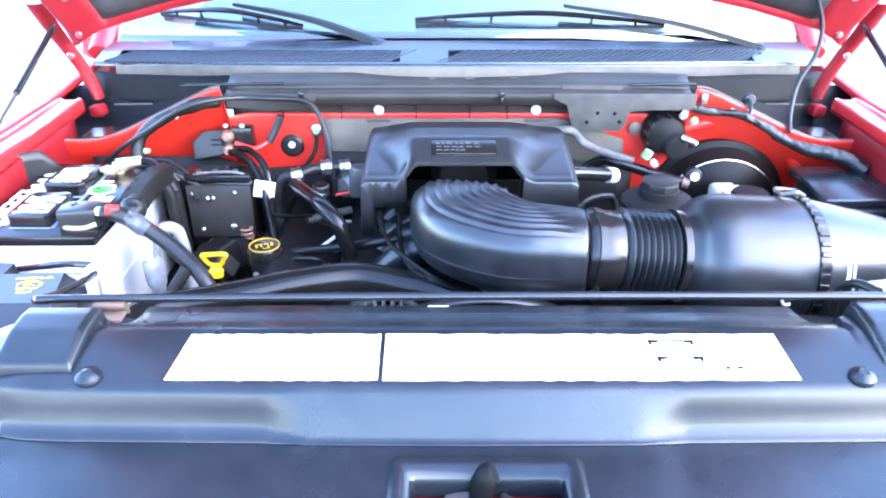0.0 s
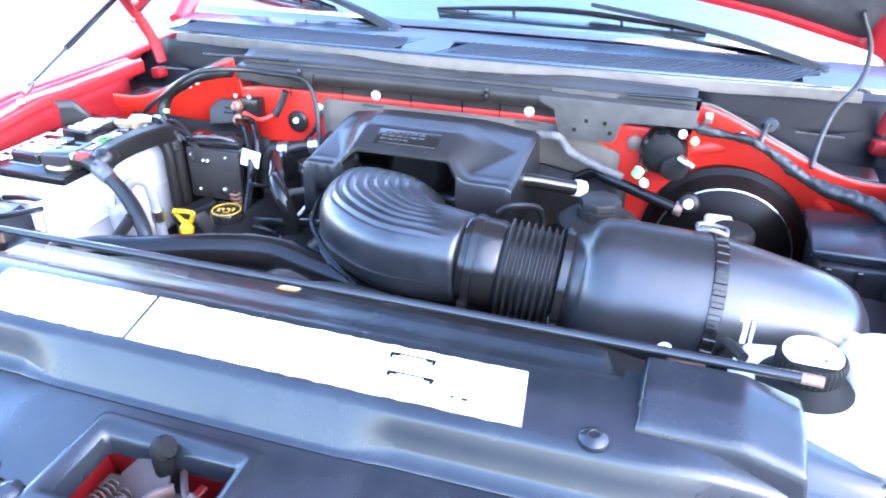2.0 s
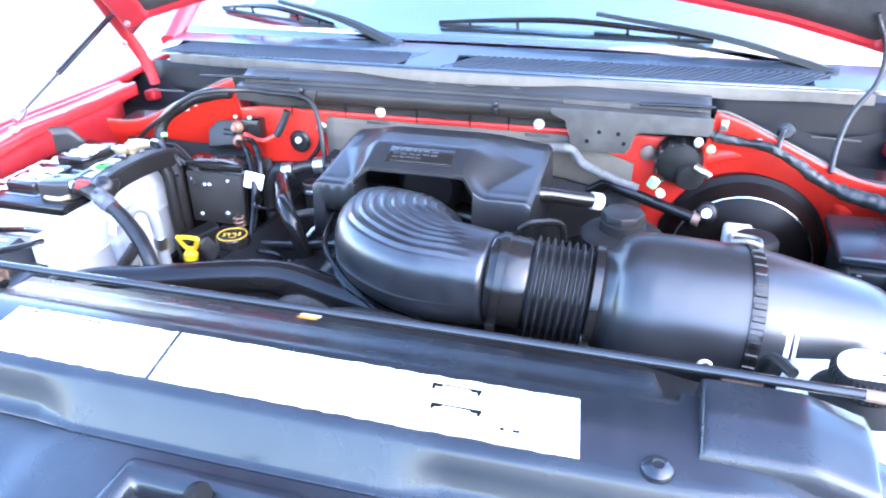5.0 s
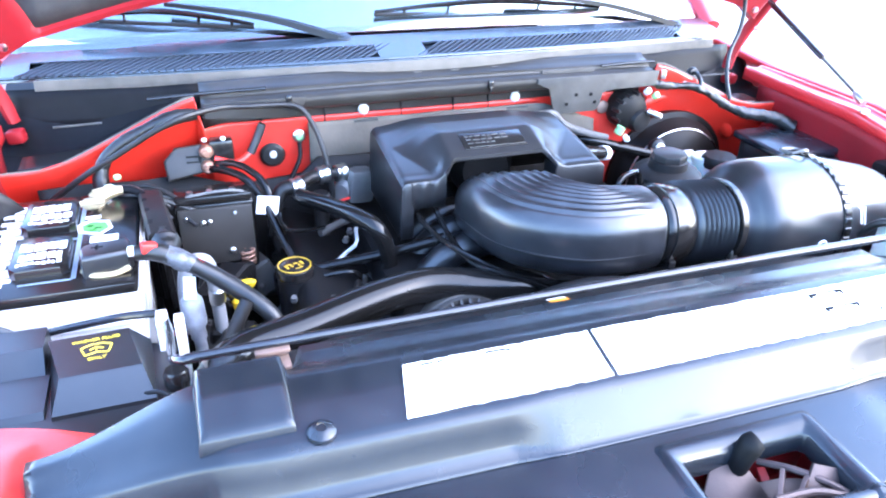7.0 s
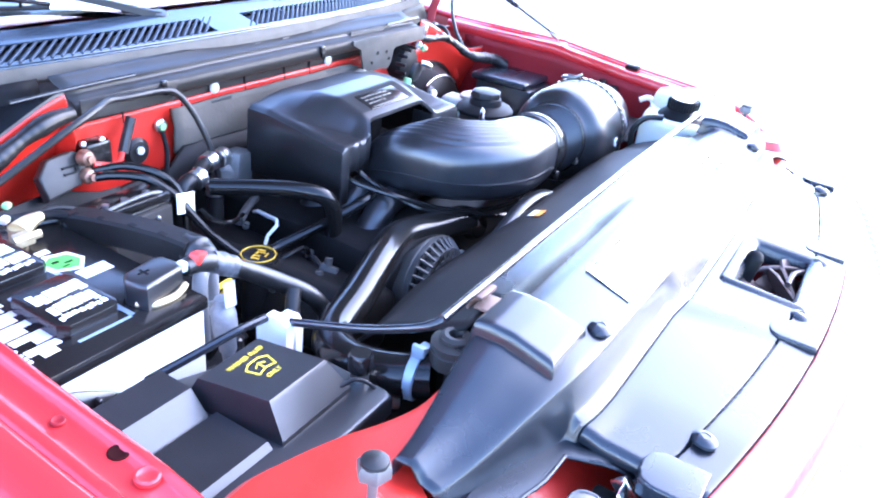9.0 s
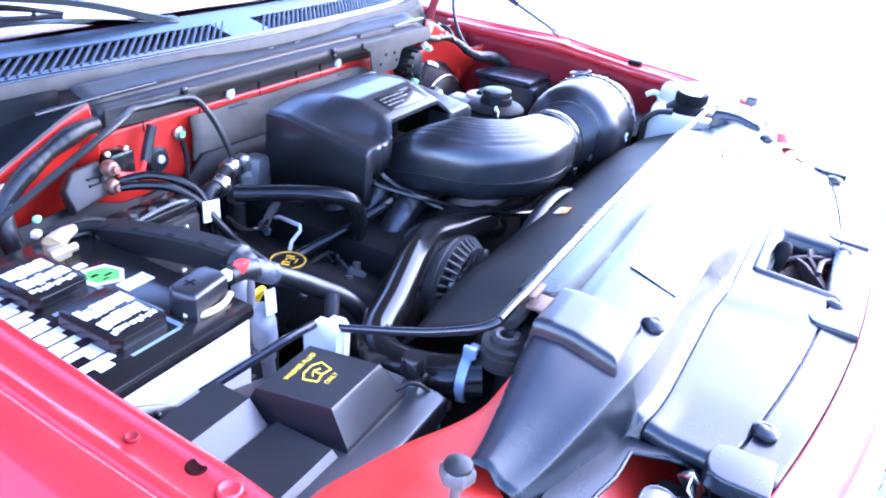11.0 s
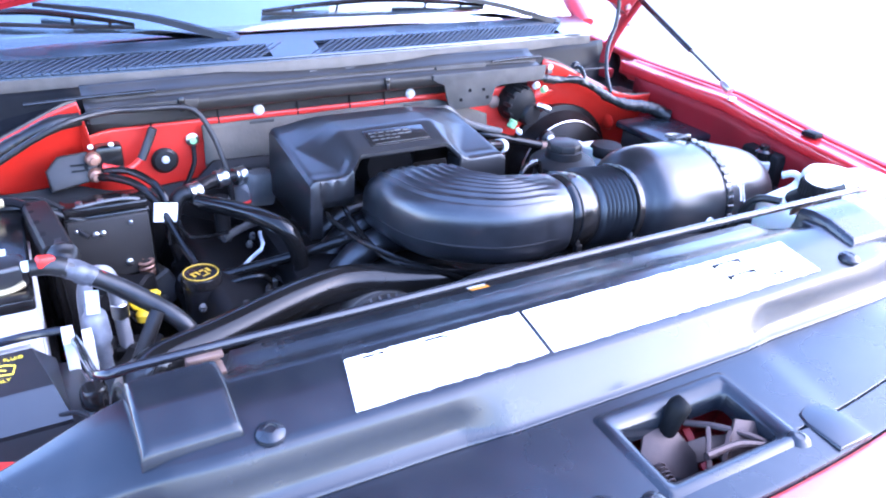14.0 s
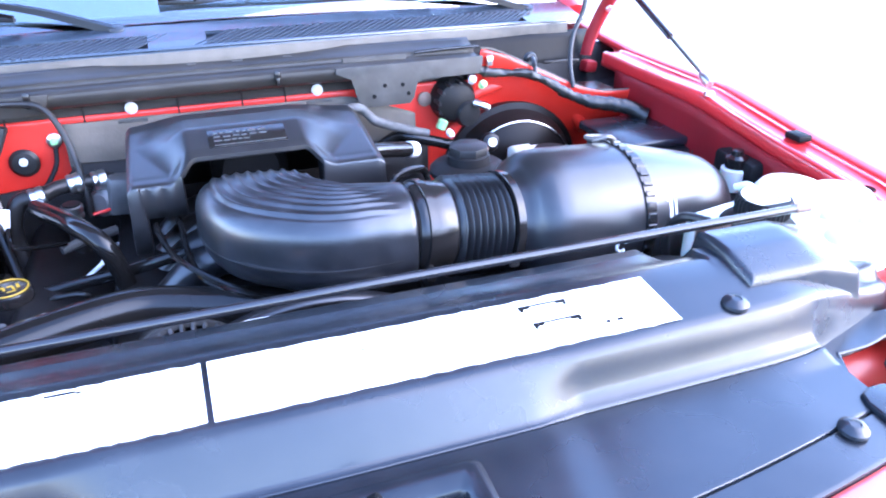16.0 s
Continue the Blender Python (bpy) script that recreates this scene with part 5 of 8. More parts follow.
# ---- battery corner ----
def build_battery():
    bat = thing("battery", "grey-white car battery with a black lettered lid", "battery")
    x0, x1, y0, y1 = -0.698, -0.508, 0.978, 1.262
    cx, cy = (x0 + x1) / 2, (y0 + y1) / 2
    bm = bmesh.new()
    box(bm, (cx, cy, 0.862), (x1 - x0, y1 - y0, 0.188), 0.006, 3)
    part("case", bm, BATT, bat, "grey-white battery case")
    for z in (0.912, 0.868):
        bm = bmesh.new()
        box(bm, (x1 + 0.0008, cy, z), (0.004, y1 - y0 - 0.02, 0.005), 0.0012, 1)
        part("case_rib", bm, BATT, bat)
        bm = bmesh.new()
        box(bm, (cx, y0 - 0.0008, z), (x1 - x0 - 0.02, 0.004, 0.005), 0.0012, 1)
        part("case_rib", bm, BATT, bat)
    bm = bmesh.new()
    box(bm, (cx, cy, 0.963), (x1 - x0 + 0.006, y1 - y0 + 0.006, 0.016), 0.004, 2)
    lid = part("lid", bm, GLOSSY, bat, "black battery lid")
    for y in (1.058, 1.176):
        bm = bmesh.new()
        out = [(-0.026, -0.046), (0.026, -0.046), (0.034, -0.036), (0.034, 0.036), (0.026, 0.046), (-0.026, 0.046), (-0.034, 0.036), (-0.034, -0.036)]
        prism(bm, out, 0, 0.016, 0.003, Matrix.Translation((-0.618, y, 0.971)))
        cap = part("vent_cap", bm, GLOSSY, bat, "raised black vent cap with white print")
        rng = random.Random(int(y * 1000))
        # two rows of heavy print, given as plain bars
        for row, (yy, h) in enumerate(((0.014, 0.024), (-0.012, 0.020), (-0.030, 0.008))):
            x = -0.027 + rng.uniform(0, 0.004)
            while x < 0.022:
                w = rng.uniform(0.006, 0.012) if row < 2 else rng.uniform(0.003, 0.006)
                bars("bar", [(x + w / 2, yy + rng.uniform(-0.002, 0.002), w, h * rng.uniform(0.75, 1.0))], PRINT_W, cap, Matrix.Translation((-0.618, y, 0.9868)))
                x += w + rng.uniform(0.0008, 0.002)
    # brand word as ten heavy plain bars along the outer long side, small print under it
    rng = random.Random(9)
    up = Matrix.Translation((0, 0, 0.9709))
    for i in range(10):
        y = 1.240 - i * 0.0238
        bars("letter_bar", [(-0.668, y - 0.0055, 0.034, 0.0105)], PRINT_W, lid, up)
        bars("letter_bar", [(-0.668 + rng.choice((-0.008, 0.008, 0.0)), y - 0.0160, rng.uniform(0.016, 0.032), 0.0095)], PRINT_W, lid, up)
        if i > 3:
            for q in range(3):
                bars("small_bar", [(-0.6905 + rng.uniform(-0.0008, 0.0008), y - 0.003 - q * 0.0072, 0.007, rng.uniform(0.004, 0.0062))], PRINT_W, lid, up)
    for r in ((-0.5795, 1.115, 0.006, 0.22), (-0.612, 1.117, 0.06, 0.006), (-0.612, 1.004, 0.06, 0.004)):
        bars("stripe", [r], BLUE, lid, Matrix.Translation((0, 0, 0.9708)))
    torn = [(-0.020, -0.012), (0.008, -0.026), (0.024, -0.006), (0.018, 0.018), (-0.008, 0.026), (-0.024, 0.012)]
    bm = bmesh.new()
    prism(bm, torn, 0, 0.0010, 0, Matrix.Translation((-0.562, 1.145, 0.9708)))
    rim = part("green_sticker", bm, PRINT_W, lid, "torn white-edged green sticker")
    bm = bmesh.new()
    prism(bm, [(x * 0.74 + 0.001, y * 0.74 - 0.001) for x, y in torn], 0, 0.0014, 0, Matrix.Translation((-0.562, 1.145, 0.9708)))
    part("green_field", bm, STICKER_GREEN, rim, "bright green field")
    bars("print", [(-0.006, 0.004, 0.008, 0.004), (0.005, -0.004, 0.010, 0.003), (-0.002, -0.010, 0.008, 0.002)], PRINT_K, rim, Matrix.Translation((-0.562, 1.145, 0.9723)))
    for r in ((-0.548, 1.108, 0.036, 0.020), (-0.566, 1.180, 0.02, 0.010)):
        bars("white_sticker", [r], PRINT_W, lid, Matrix.Translation((0, 0, 0.9709)))
    # positive terminal cover and clamp
    bm = bmesh.new()
    prism(bm, [(-0.030, -0.020), (0.022, -0.020), (0.030, -0.008), (0.030, 0.014), (0.020, 0.020), (-0.022, 0.020), (-0.032, 0.008), (-0.032, -0.010)], 0, 0.030, 0.006, Matrix.Translation((-0.538, 1.022, 0.9705)) @ pose(0, 0, 0, 0, 0, 8), 3)
    pc = part("terminal_cover", bm, PLASTIC, bat, "black positive terminal cover with a plus mark")
    bars("plus_mark", [(0, 0, 0.014, 0.0035), (0, 0, 0.0035, 0.014)], TRIM, pc, Matrix.Translation((-0.548, 1.024, 1.0002)))
    bm = bmesh.new()
    tube(bm, [(-0.568, 1.014, 0.975), (-0.555, 1.000, 0.974), (-0.53, 0.998, 0.974), (-0.512, 1.003, 0.978)], 0.004, 8)
    part("terminal_edge", bm, BRASS, bat, "pale worn clamp edge")
    bm = bmesh.new()
    lathe(bm, [(0.011, 0), (0.010, 0.018), (0, 0.018)], (-0.562, 1.225, 0.970), (0, 0, 1), 16)
    tube(bm, [(-0.562, 1.225, 0.981), (-0.545, 1.232, 0.985), (-0.525, 1.236, 0.986)], [0.014, 0.010, 0.006], 10)
    box(bm, (-0.568, 1.205, 0.982), (0.022, 0.016, 0.014), 0.003)
    lathe(bm, [(0.005, -0.016), (0.005, 0.016), (0, 0.016)], (-0.566, 1.200, 0.985), (1, 0, 0), 6)
    part("negative_clamp", bm, BRASS, bat, "corroded brass negative clamp")
    tray = thing("battery_tray", "black battery tray and hold-down below the battery", "battery tray")
    bm = bmesh.new()
    box(bm, (cx, cy, 0.74), (0.21, 0.31, 0.06), 0.006)
    part("tray", bm, GRIME, tray)
    bm = bmesh.new()
    box(bm, (cx, cy, 0.66), (0.12, 0.2, 0.11), 0.006)
    part("tray_leg", bm, GRIME, tray)


def build_washer():
    box_t = thing("washer_reservoir", "black plastic washer reservoir with a square filler cap", "washer reservoir")
    bm = bmesh.new()
    prism(bm, [(-0.715, 0.775), (-0.62, 0.752), (-0.468, 0.752), (-0.462, 0.765), (-0.462, 0.842), (-0.475, 0.90), (-0.60, 0.945), (-0.715, 0.945)], 0.902, 0.925, 0.005, None, 3)
    part("tank_top", bm, PLASTIC, box_t, "black reservoir top")
    bm = bmesh.new()
    prism(bm, [(-0.708, 0.785), (-0.62, 0.764), (-0.482, 0.764), (-0.474, 0.775), (-0.474, 0.838), (-0.485, 0.89), (-0.60, 0.935), (-0.708, 0.935)], 0.74, 0.903, 0.003)
    part("tank_body", bm, SMOKED, box_t, "smoky translucent lower tank")
    # filler cap: wide at its foot, sloped front
    bm = bmesh.new()
    foot = [(-0.592, 0.788), (-0.488, 0.790), (-0.494, 0.906), (-0.604, 0.906)]
    top = [(-0.582, 0.814), (-0.499, 0.816), (-0.514, 0.894), (-0.599, 0.891)]
    rings = []
    for k, z in ((0, 0.918), (0.04, 0.930), (0.92, 0.954), (1.0, 0.957), (1.06, 0.958)):
        rings.append([Vector((a + (c - a) * k, b + (d - b) * k, z)) for (a, b), (c, d) in zip(foot, top)])
    skin(bm, rings)
    bmesh.ops.bevel(bm, geom=[e for e in bm.edges if len(e.link_faces) == 2 and e.calc_face_angle(0) > 0.5], offset=0.0065, segments=4, affect='EDGES')
    cap = part("filler_cap", bm, PLASTIC, box_t, "square black cap with yellow print", 30)
    m = Matrix.Translation((-0.551, 0.858, 0.9584)) @ pose(0, 0, 0, 0.5, 0, 4)
    lettering("print_text", "WASHER FLUID", 0.0072, PRINT_Y, cap, m @ Matrix.Translation((0.004, 0.020, 0)), "yellow print")
    lettering("print_text", "ONLY", 0.0072, PRINT_Y, cap, m @ Matrix.Translation((0.004, -0.016, 0)), "yellow print")
    bm = bmesh.new()
    tube(bm, [m @ Vector(p) for p in ((-0.008, -0.008, 0), (-0.012, 0.006, 0), (-0.003, 0.011, 0), (0.011, 0.011, 0), (0.020, 0.006, 0), (0.016, -0.008, 0), (0.004, -0.005, 0), (-0.008, -0.008, 0))], 0.0010, 6, 1, False)
    tube(bm, [m @ Vector(p) for p in ((0.004, -0.005, 0), (0.004, 0.005, 0), (-0.003, 0.001, 0))], 0.0009, 6, 1, False)
    tube(bm, [m @ Vector(p) for p in ((0.004, 0.005, 0), (0.011, 0.001, 0))], 0.0009, 6, 1, False)
    part("print_symbol", bm, PRINT_Y, cap, "yellow windshield symbol")
    # outer ridge and front ridge
    bm = bmesh.new()
    skin(bm, [[Vector((x, 0.945, 0.90)), Vector((x, 0.935, 0.950)), Vector((x, 0.892, 0.950)), Vector((x, 0.862, 0.918)), Vector((x, 0.862, 0.90))] for x in (-0.712, -0.700, -0.616, -0.606)])
    bmesh.ops.bevel(bm, geom=[e for e in bm.edges if len(e.link_faces) == 2 and e.calc_face_angle(0) > 0.5], offset=0.004, segments=2, affect='EDGES')
    part("outer_ridge", bm, PLASTIC, box_t, "raised ridge of the reservoir", 30)
    bm = bmesh.new()
    skin(bm, [[Vector((x, 0.87, 0.90)), Vector((x, 0.865, 0.931)), Vector((x, 0.800, 0.931)), Vector((x, 0.775, 0.908)), Vector((x, 0.775, 0.90))] for x in (-0.708, -0.70, -0.608, -0.600)])
    bmesh.ops.bevel(bm, geom=[e for e in bm.edges if len(e.link_faces) == 2 and e.calc_face_angle(0) > 0.5], offset=0.004, segments=2, affect='EDGES')
    part("front_ridge", bm, PLASTIC, box_t, "low step of the reservoir", 30)
    bm = bmesh.new()
    tube(bm, [(-0.500, 0.797, 0.934), (-0.482, 0.790, 0.936), (-0.470, 0.775, 0.925), (-0.474, 0.757, 0.898), (-0.500, 0.750, 0.884), (-0.530, 0.760, 0.890), (-0.540, 0.766, 0.900)], 0.0024, 8)
    part("cap_strap", bm, RUBBER, box_t, "thin black cap strap")
    # ribbed splash liner behind
    liner = thing("splash_liner", "ribbed black splash liner behind the reservoir", "liner")
    bm = bmesh.new()
    sheet(bm, lambda u, v: (-0.725 + 0.11 * u, 0.968 - 0.02 * u, 0.965 - 0.05 * u ** 2 - v * 0.10 + 0.0), steps(0, 1, 12), steps(0, 1, 4))
    ob = part("panel", bm, PLASTIC, liner)
    ob.modifiers.new("thickness", 'SOLIDIFY').thickness = 0.003
    for i in range(4):
        bm = bmesh.new()
        u = 0.15 + 0.2 * i
        box(bm, (-0.725 + 0.11 * u, 0.960 - 0.02 * u, 0.93 - 0.05 * u ** 2), (0.004, 0.008, 0.06), 0.001, 1)
        part("rib", bm, PLASTIC, liner)


def build_rod():
    rod = thing("support_rod", "thin black steel rod lying behind the radiator shield", "rod")
    bm = bmesh.new()
    tube(bm, [(-0.474, 0.893, 0.958), (-0.470, 0.86, 0.967), (-0.466, 0.79, 0.990), (-0.463, 0.740, 1.012), (-0.456, 0.722, 1.021), (-0.440, 0.716, 1.025), (-0.40, 0.716, 1.027), (0.1, 0.717, 1.030), (0.586, 0.703, 1.038)], 0.0048, 12, 10)
    part("rod_body", bm, RODSTEEL, rod, "shiny black rod")
    bm = bmesh.new()
    tube(bm, [(0.572, 0.7035, 1.0376), (0.590, 0.702, 1.038)], 0.0055, 10, 1, False)
    part("rod_tip", bm, RUST, rod, "worn bare rod tip")
    for x, z in ((-0.37, 1.022), (0.475, 1.028)):
        clip = thing("rod_clip", "dull brown metal clip holding the support rod", "clip", "rod clips")
        bm = bmesh.new()
        box(bm, (x, 0.714, z), (0.034, 0.016, 0.005), 0.0015)
        box(bm, (x, 0.722, z - 0.008), (0.032, 0.003, 0.02), 0.001)
        box(bm, (x, 0.705, z - 0.012), (0.032, 0.02, 0.004), 0.001)
        part("clip_body", bm, RUST, clip)
    br = thing("rod_bracket", "white plastic bracket gripping the end of the rod", "bracket")
    bm = bmesh.new()
    skin(bm, [[Vector((x, 0.884, 0.862)), Vector((x, 0.882, 0.960)), Vector((x, 0.890, 0.966)), Vector((x, 0.912, 0.964)), Vector((x, 0.926, 0.948)), Vector((x, 0.924, 0.862))] for x in (-0.4845, -0.4835, -0.4735, -0.4725)])
    part("bracket_body", bm, WHITE_PLASTIC, br, "", 30)
    bm = bmesh.new()
    skin(bm, [[Vector((x, 0.886, 0.866)), Vector((x, 0.885, 0.952)), Vector((x, 0.892, 0.960)), Vector((x, 0.908, 0.958)), Vector((x, 0.922, 0.940)), Vector((x, 0.920, 0.866))] for x in (-0.4650, -0.4640, -0.4555, -0.4545)])
    part("second_jaw", bm, WHITE_PLASTIC, br, "thin white second jaw", 30)
    bm = bmesh.new()
    box(bm, (-0.469, 0.905, 0.880), (0.010, 0.030, 0.024), 0.002)
    part("bridge", bm, WHITE_PLASTIC, br, "white bridge between the jaws")
    bar = thing("tray_bar", "thin black bar between battery and washer cap", "bar")
    bm = bmesh.new()
    tube(bm, [(-0.484, 0.912, 0.960), (-0.515, 0.917, 0.959), (-0.545, 0.926, 0.952), (-0.612, 0.950, 0.932)], 0.005, 10)
    part("bar_body", bm, RODSTEEL, bar)


build_battery()
build_washer()
build_rod()


# ---- right corner ----
def build_coolant_tank():
    tank = thing("coolant_tank", "translucent white coolant tank with a large black cap", "coolant tank")
    bm = bmesh.new()
    out = [(0.525, 0.700), (0.522, 0.80), (0.535, 0.835), (0.60, 0.848), (0.66, 0.845), (0.72, 0.86), (0.765, 0.845), (0.775, 0.78), (0.765, 0.70), (0.73, 0.665), (0.62, 0.655), (0.55, 0.665)]
    prism(bm, out, 0.80, 0.985, 0.014, None, 4)
    part("tank_body", bm, TANK, tank, "lobed white tank body", 40)
    for x, y, r, z in ((0.665, 0.805, 0.046, 1.016), (0.715, 0.775, 0.044, 1.012), (0.738, 0.725, 0.034, 1.002), (0.668, 0.700, 0.034, 0.996)):
        bm = bmesh.new()
        lathe(bm, [(r, -0.06), (r, -0.020), (r * 0.95, -0.010), (r * 0.82, -0.002), (r * 0.55, 0.002), (0, 0.003)], (x, y, z), (0, 0, 1), 28)
        part("tank_lobe", bm, TANK, tank, "rounded raised lobe", 50)
    bm = bmesh.new()
    lathe(bm, [(0.044, -0.008), (0.046, -0.005), (0.046, 0.0), (0.044, 0.003), (0.034, 0.012), (0.030, 0.016)], (0.590, 0.770, 0.986), (0, -0.06, 1), 36)
    cap = part("cap", bm, CAPBLK, tank, "black cap with a flange and knurled rim")
    bm = bmesh.new()
    rings = []
    for h, r in ((0.010, 0.031), (0.027, 0.032), (0.031, 0.0295)):
        rings.append([Vector((0.590, 0.770, 0.992)) + Vector((math.cos(a), math.sin(a), 0)) * (r + (0.0012 if j % 2 else 0)) + Vector((0, -0.06 * h, h)) for j, a in enumerate(math.tau * i / 72 for i in range(72))])
    skin(bm, rings)
    part("knurled_rim", bm, CAPBLK, cap, "knurled black rim")
    bm = bmesh.new()
    lathe(bm, [(0.0275, 0.0372), (0.0275, 0.0382), (0, 0.0384)], (0.590, 0.770, 0.986), (0, -0.06, 1), 40)
    dsc = part("cap_label", bm, material("cream_cap_label", (0.80, 0.76, 0.55), 0.5, stain=0.06), cap, "cream cap label")
    bars("bar", [(0.004, 0.004, 0.018, 0.0012), (0.006, -0.004, 0.016, 0.0012), (-0.014, 0.004, 0.004, 0.003), (-0.004, -0.016, 0.006, 0.002)], PRINT_K, dsc, Matrix.Translation((0.590, 0.7677, 1.0243)) @ pose(0, 0, 0, 3.4, 0, 150))
    bm = bmesh.new()
    tube(bm, [(0.655, 0.845, 0.985), (0.648, 0.86, 0.992), (0.640, 0.875, 0.985)], 0.006, 10)
    part("tank_nipple", bm, TANK, tank, "small hose nipple")
    bm = bmesh.new()
    tube(bm, [(0.533, 0.79, 0.99), (0.518, 0.82, 0.985), (0.512, 0.84, 0.955), (0.515, 0.835, 0.90)], 0.006, 10)
    part("overflow_hose", bm, RUBBER, tank, "dark overflow hose")


def build_fuse_box():
    fb = thing("fuse_box", "black plastic fuse box with a flat lid beside the brake booster", "fuse box")
    bm = bmesh.new()
    box(bm, (0.715, 1.215, 0.89), (0.13, 0.15, 0.09), 0.006)
    part("body", bm, PLASTIC, fb)
    bm = bmesh.new()
    box(bm, (0.712, 1.225, 0.944), (0.150, 0.150, 0.016), 0.005, 3)
    part("lid", bm, COVER, fb, "flat satin black lid")
    for x in (0.66, 0.70, 0.74, 0.77):
        bm = bmesh.new()
        box(bm, (x, 1.132, 0.915), (0.008, 0.006, 0.04), 0.0015, 1)
        part("lid_clip", bm, PLASTIC, fb)
    bm = bmesh.new()
    box(bm, (0.715, 1.2, 0.80), (0.08, 0.1, 0.1), 0.004)
    part("foot", bm, GRIME, fb)
    cn = thing("service_port", "small service port with a cream collar and dark cap", "service port")
    bm = bmesh.new()
    lathe(bm, [(0.020, -0.045), (0.021, -0.03), (0.021, -0.012), (0.018, -0.010), (0.0, -0.010)], (0.745, 1.000, 0.965), (0, 0, 1), 20)
    part("collar", bm, TANK, cn, "cream ribbed collar")
    bm = bmesh.new()
    lathe(bm, [(0.016, -0.012), (0.017, 0.006), (0.010, 0.010), (0.009, 0.018), (0, 0.019)], (0.745, 1.000, 0.965), (0, 0, 1), 20)
    part("port_cap", bm, GLOSSY, cn, "dark cap")
    bm = bmesh.new()
    box(bm, (0.77, 1.01, 0.93), (0.05, 0.09, 0.08), 0.01)
    part("mount", bm, GRIME, cn, "dark mount")
    bm = bmesh.new()
    sheet(bm, lambda u, v: (0.60 + u * 0.18, 0.87 + v * 0.22, 0.90 + 0.02 * math.sin(u * 3)), steps(0, 1, 8), steps(0, 1, 8), None, 0.004)
    sh = part("splash_shelf", bm, GRIME, None, "")
    tagged(sh, "dark splash shelf beside the air cleaner", "shelf")


def build_brakes():
    b = thing("brake_booster", "round black brake booster on the red firewall", "brake booster")
    c = Vector((0.528, 1.385, 0.842))
    bm = bmesh.new()
    lathe(bm, [(0.126, 0.0), (0.137, 0.010), (0.139, 0.022), (0.139, 0.030), (0.128, 0.034), (0.120, 0.045), (0.112, 0.062), (0.095, 0.072), (0.06, 0.080), (0.035, 0.085), (0.0, 0.086)], c, (0, -1, 0), 56)
    part("shell", bm, BOOST, b, "stepped black shell", 25)
    # steel ring drawn in place of the highlight along the shell's step
    bm = bmesh.new()
    tube(bm, [c + Vector((math.cos(a) * 0.113, -0.0625, math.sin(a) * 0.113)) for a in (math.tau * i / 36 for i in range(37))], 0.0016, 6, 1)
    part("shell_rim", bm, STEEL, b, "bright ring drawn as the step's highlight")
    bm = bmesh.new()
    lathe(bm, [(0.026, 0), (0.026, 0.02), (0.022, 0.03), (0.022, 0.14), (0, 0.14)], c + Vector((0.005, -0.075, 0.0)), (0, -1, 0), 20)
    mc = thing("master_cylinder", "alloy brake master cylinder with a plastic reservoir", "master cylinder")
    part("cylinder", bm, ALLOY, mc, "cast cylinder")
    bm = bmesh.new()
    prism(bm, [(0.490, 1.228), (0.530, 1.222), (0.536, 1.29), (0.492, 1.29)], 0.885, 0.926, 0.010, None, 3)
    part("reservoir", bm, TANK, mc, "cream translucent reservoir")
    bm = bmesh.new()
    lathe(bm, [(0.028, 0.855), (0.029, 0.90), (0.028, 0.922), (0, 0.922)], (0.532, 1.200, 0), (0, 0, 1), 28)
    part("front_chamber", bm, BATT, mc, "pale front chamber under the cap")
    bm = bmesh.new()
    lathe(bm, [(0.031, 0), (0.033, 0.004), (0.033, 0.016), (0.029, 0.022), (0.012, 0.024), (0, 0.024)], (0.532, 1.200, 0.922), (0, 0, 1), 28)
    part("reservoir_cap", bm, SHROUD, mc, "round black reservoir cap")
    bm = bmesh.new()
    lathe(bm, [(0.030, -0.03), (0.034, -0.004), (0.0345, 0.008), (0.031, 0.011), (0.026, 0.010)], (0.527, 1.222, 0.926), (0, 0.12, 1), 30)
    part("reservoir_neck", bm, TANK, mc, "cream collar behind the cap")
    v = thing("check_valve", "black check valve with a white tip on the booster", "valve")
    bm = bmesh.new()
    lathe(bm, [(0.016, 0), (0.018, 0.006), (0.015, 0.016), (0.008, 0.02), (0, 0.02)], (0.467, 1.318, 0.925), (-0.1, -1, 0.3), 18)
    part("valve_body", bm, RUBBER, v)
    bm = bmesh.new()
    lathe(bm, [(0.008, 0.018), (0.008, 0.026), (0, 0.027)], (0.467, 1.318, 0.925), (-0.1, -1, 0.3), 14)
    part("valve_tip", bm, PRINT_W, v, "white valve tip")
    h = thing("booster_hose", "black vacuum hose to the brake booster", "hose")
    bm = bmesh.new()
    tube(bm, [(0.27, 1.345, 0.930), (0.300, 1.335, 0.950), (0.326, 1.322, 0.949), (0.390, 1.312, 0.932), (0.452, 1.301, 0.9165)], 0.0098, 14)
    part("hose_body", bm, HOSE, h)
    bm = bmesh.new()
    tube(bm, [(0.444, 1.3025, 0.9185), (0.456, 1.300, 0.9155)], 0.0108, 14, 1, False)
    part("hose_clip", bm, RUST, h, "rusty hose clip")
    h = thing("insulated_pipe", "grey insulated pipe with green and white fittings", "pipe")
    bm = bmesh.new()
    tube(bm, [(0.13, 1.335, 1.004), (0.184, 1.332, 1.006), (0.232, 1.330, 1.010), (0.250, 1.326, 0.996), (0.262, 1.323, 0.985), (0.305, 1.320, 0.969), (0.353, 1.318, 0.955)], [0.0075, 0.0085, 0.0080, 0.0075, 0.0085, 0.0075, 0.0070], 14, 8)
    part("pipe_body", bm, FOIL, h)
    bm = bmesh.new()
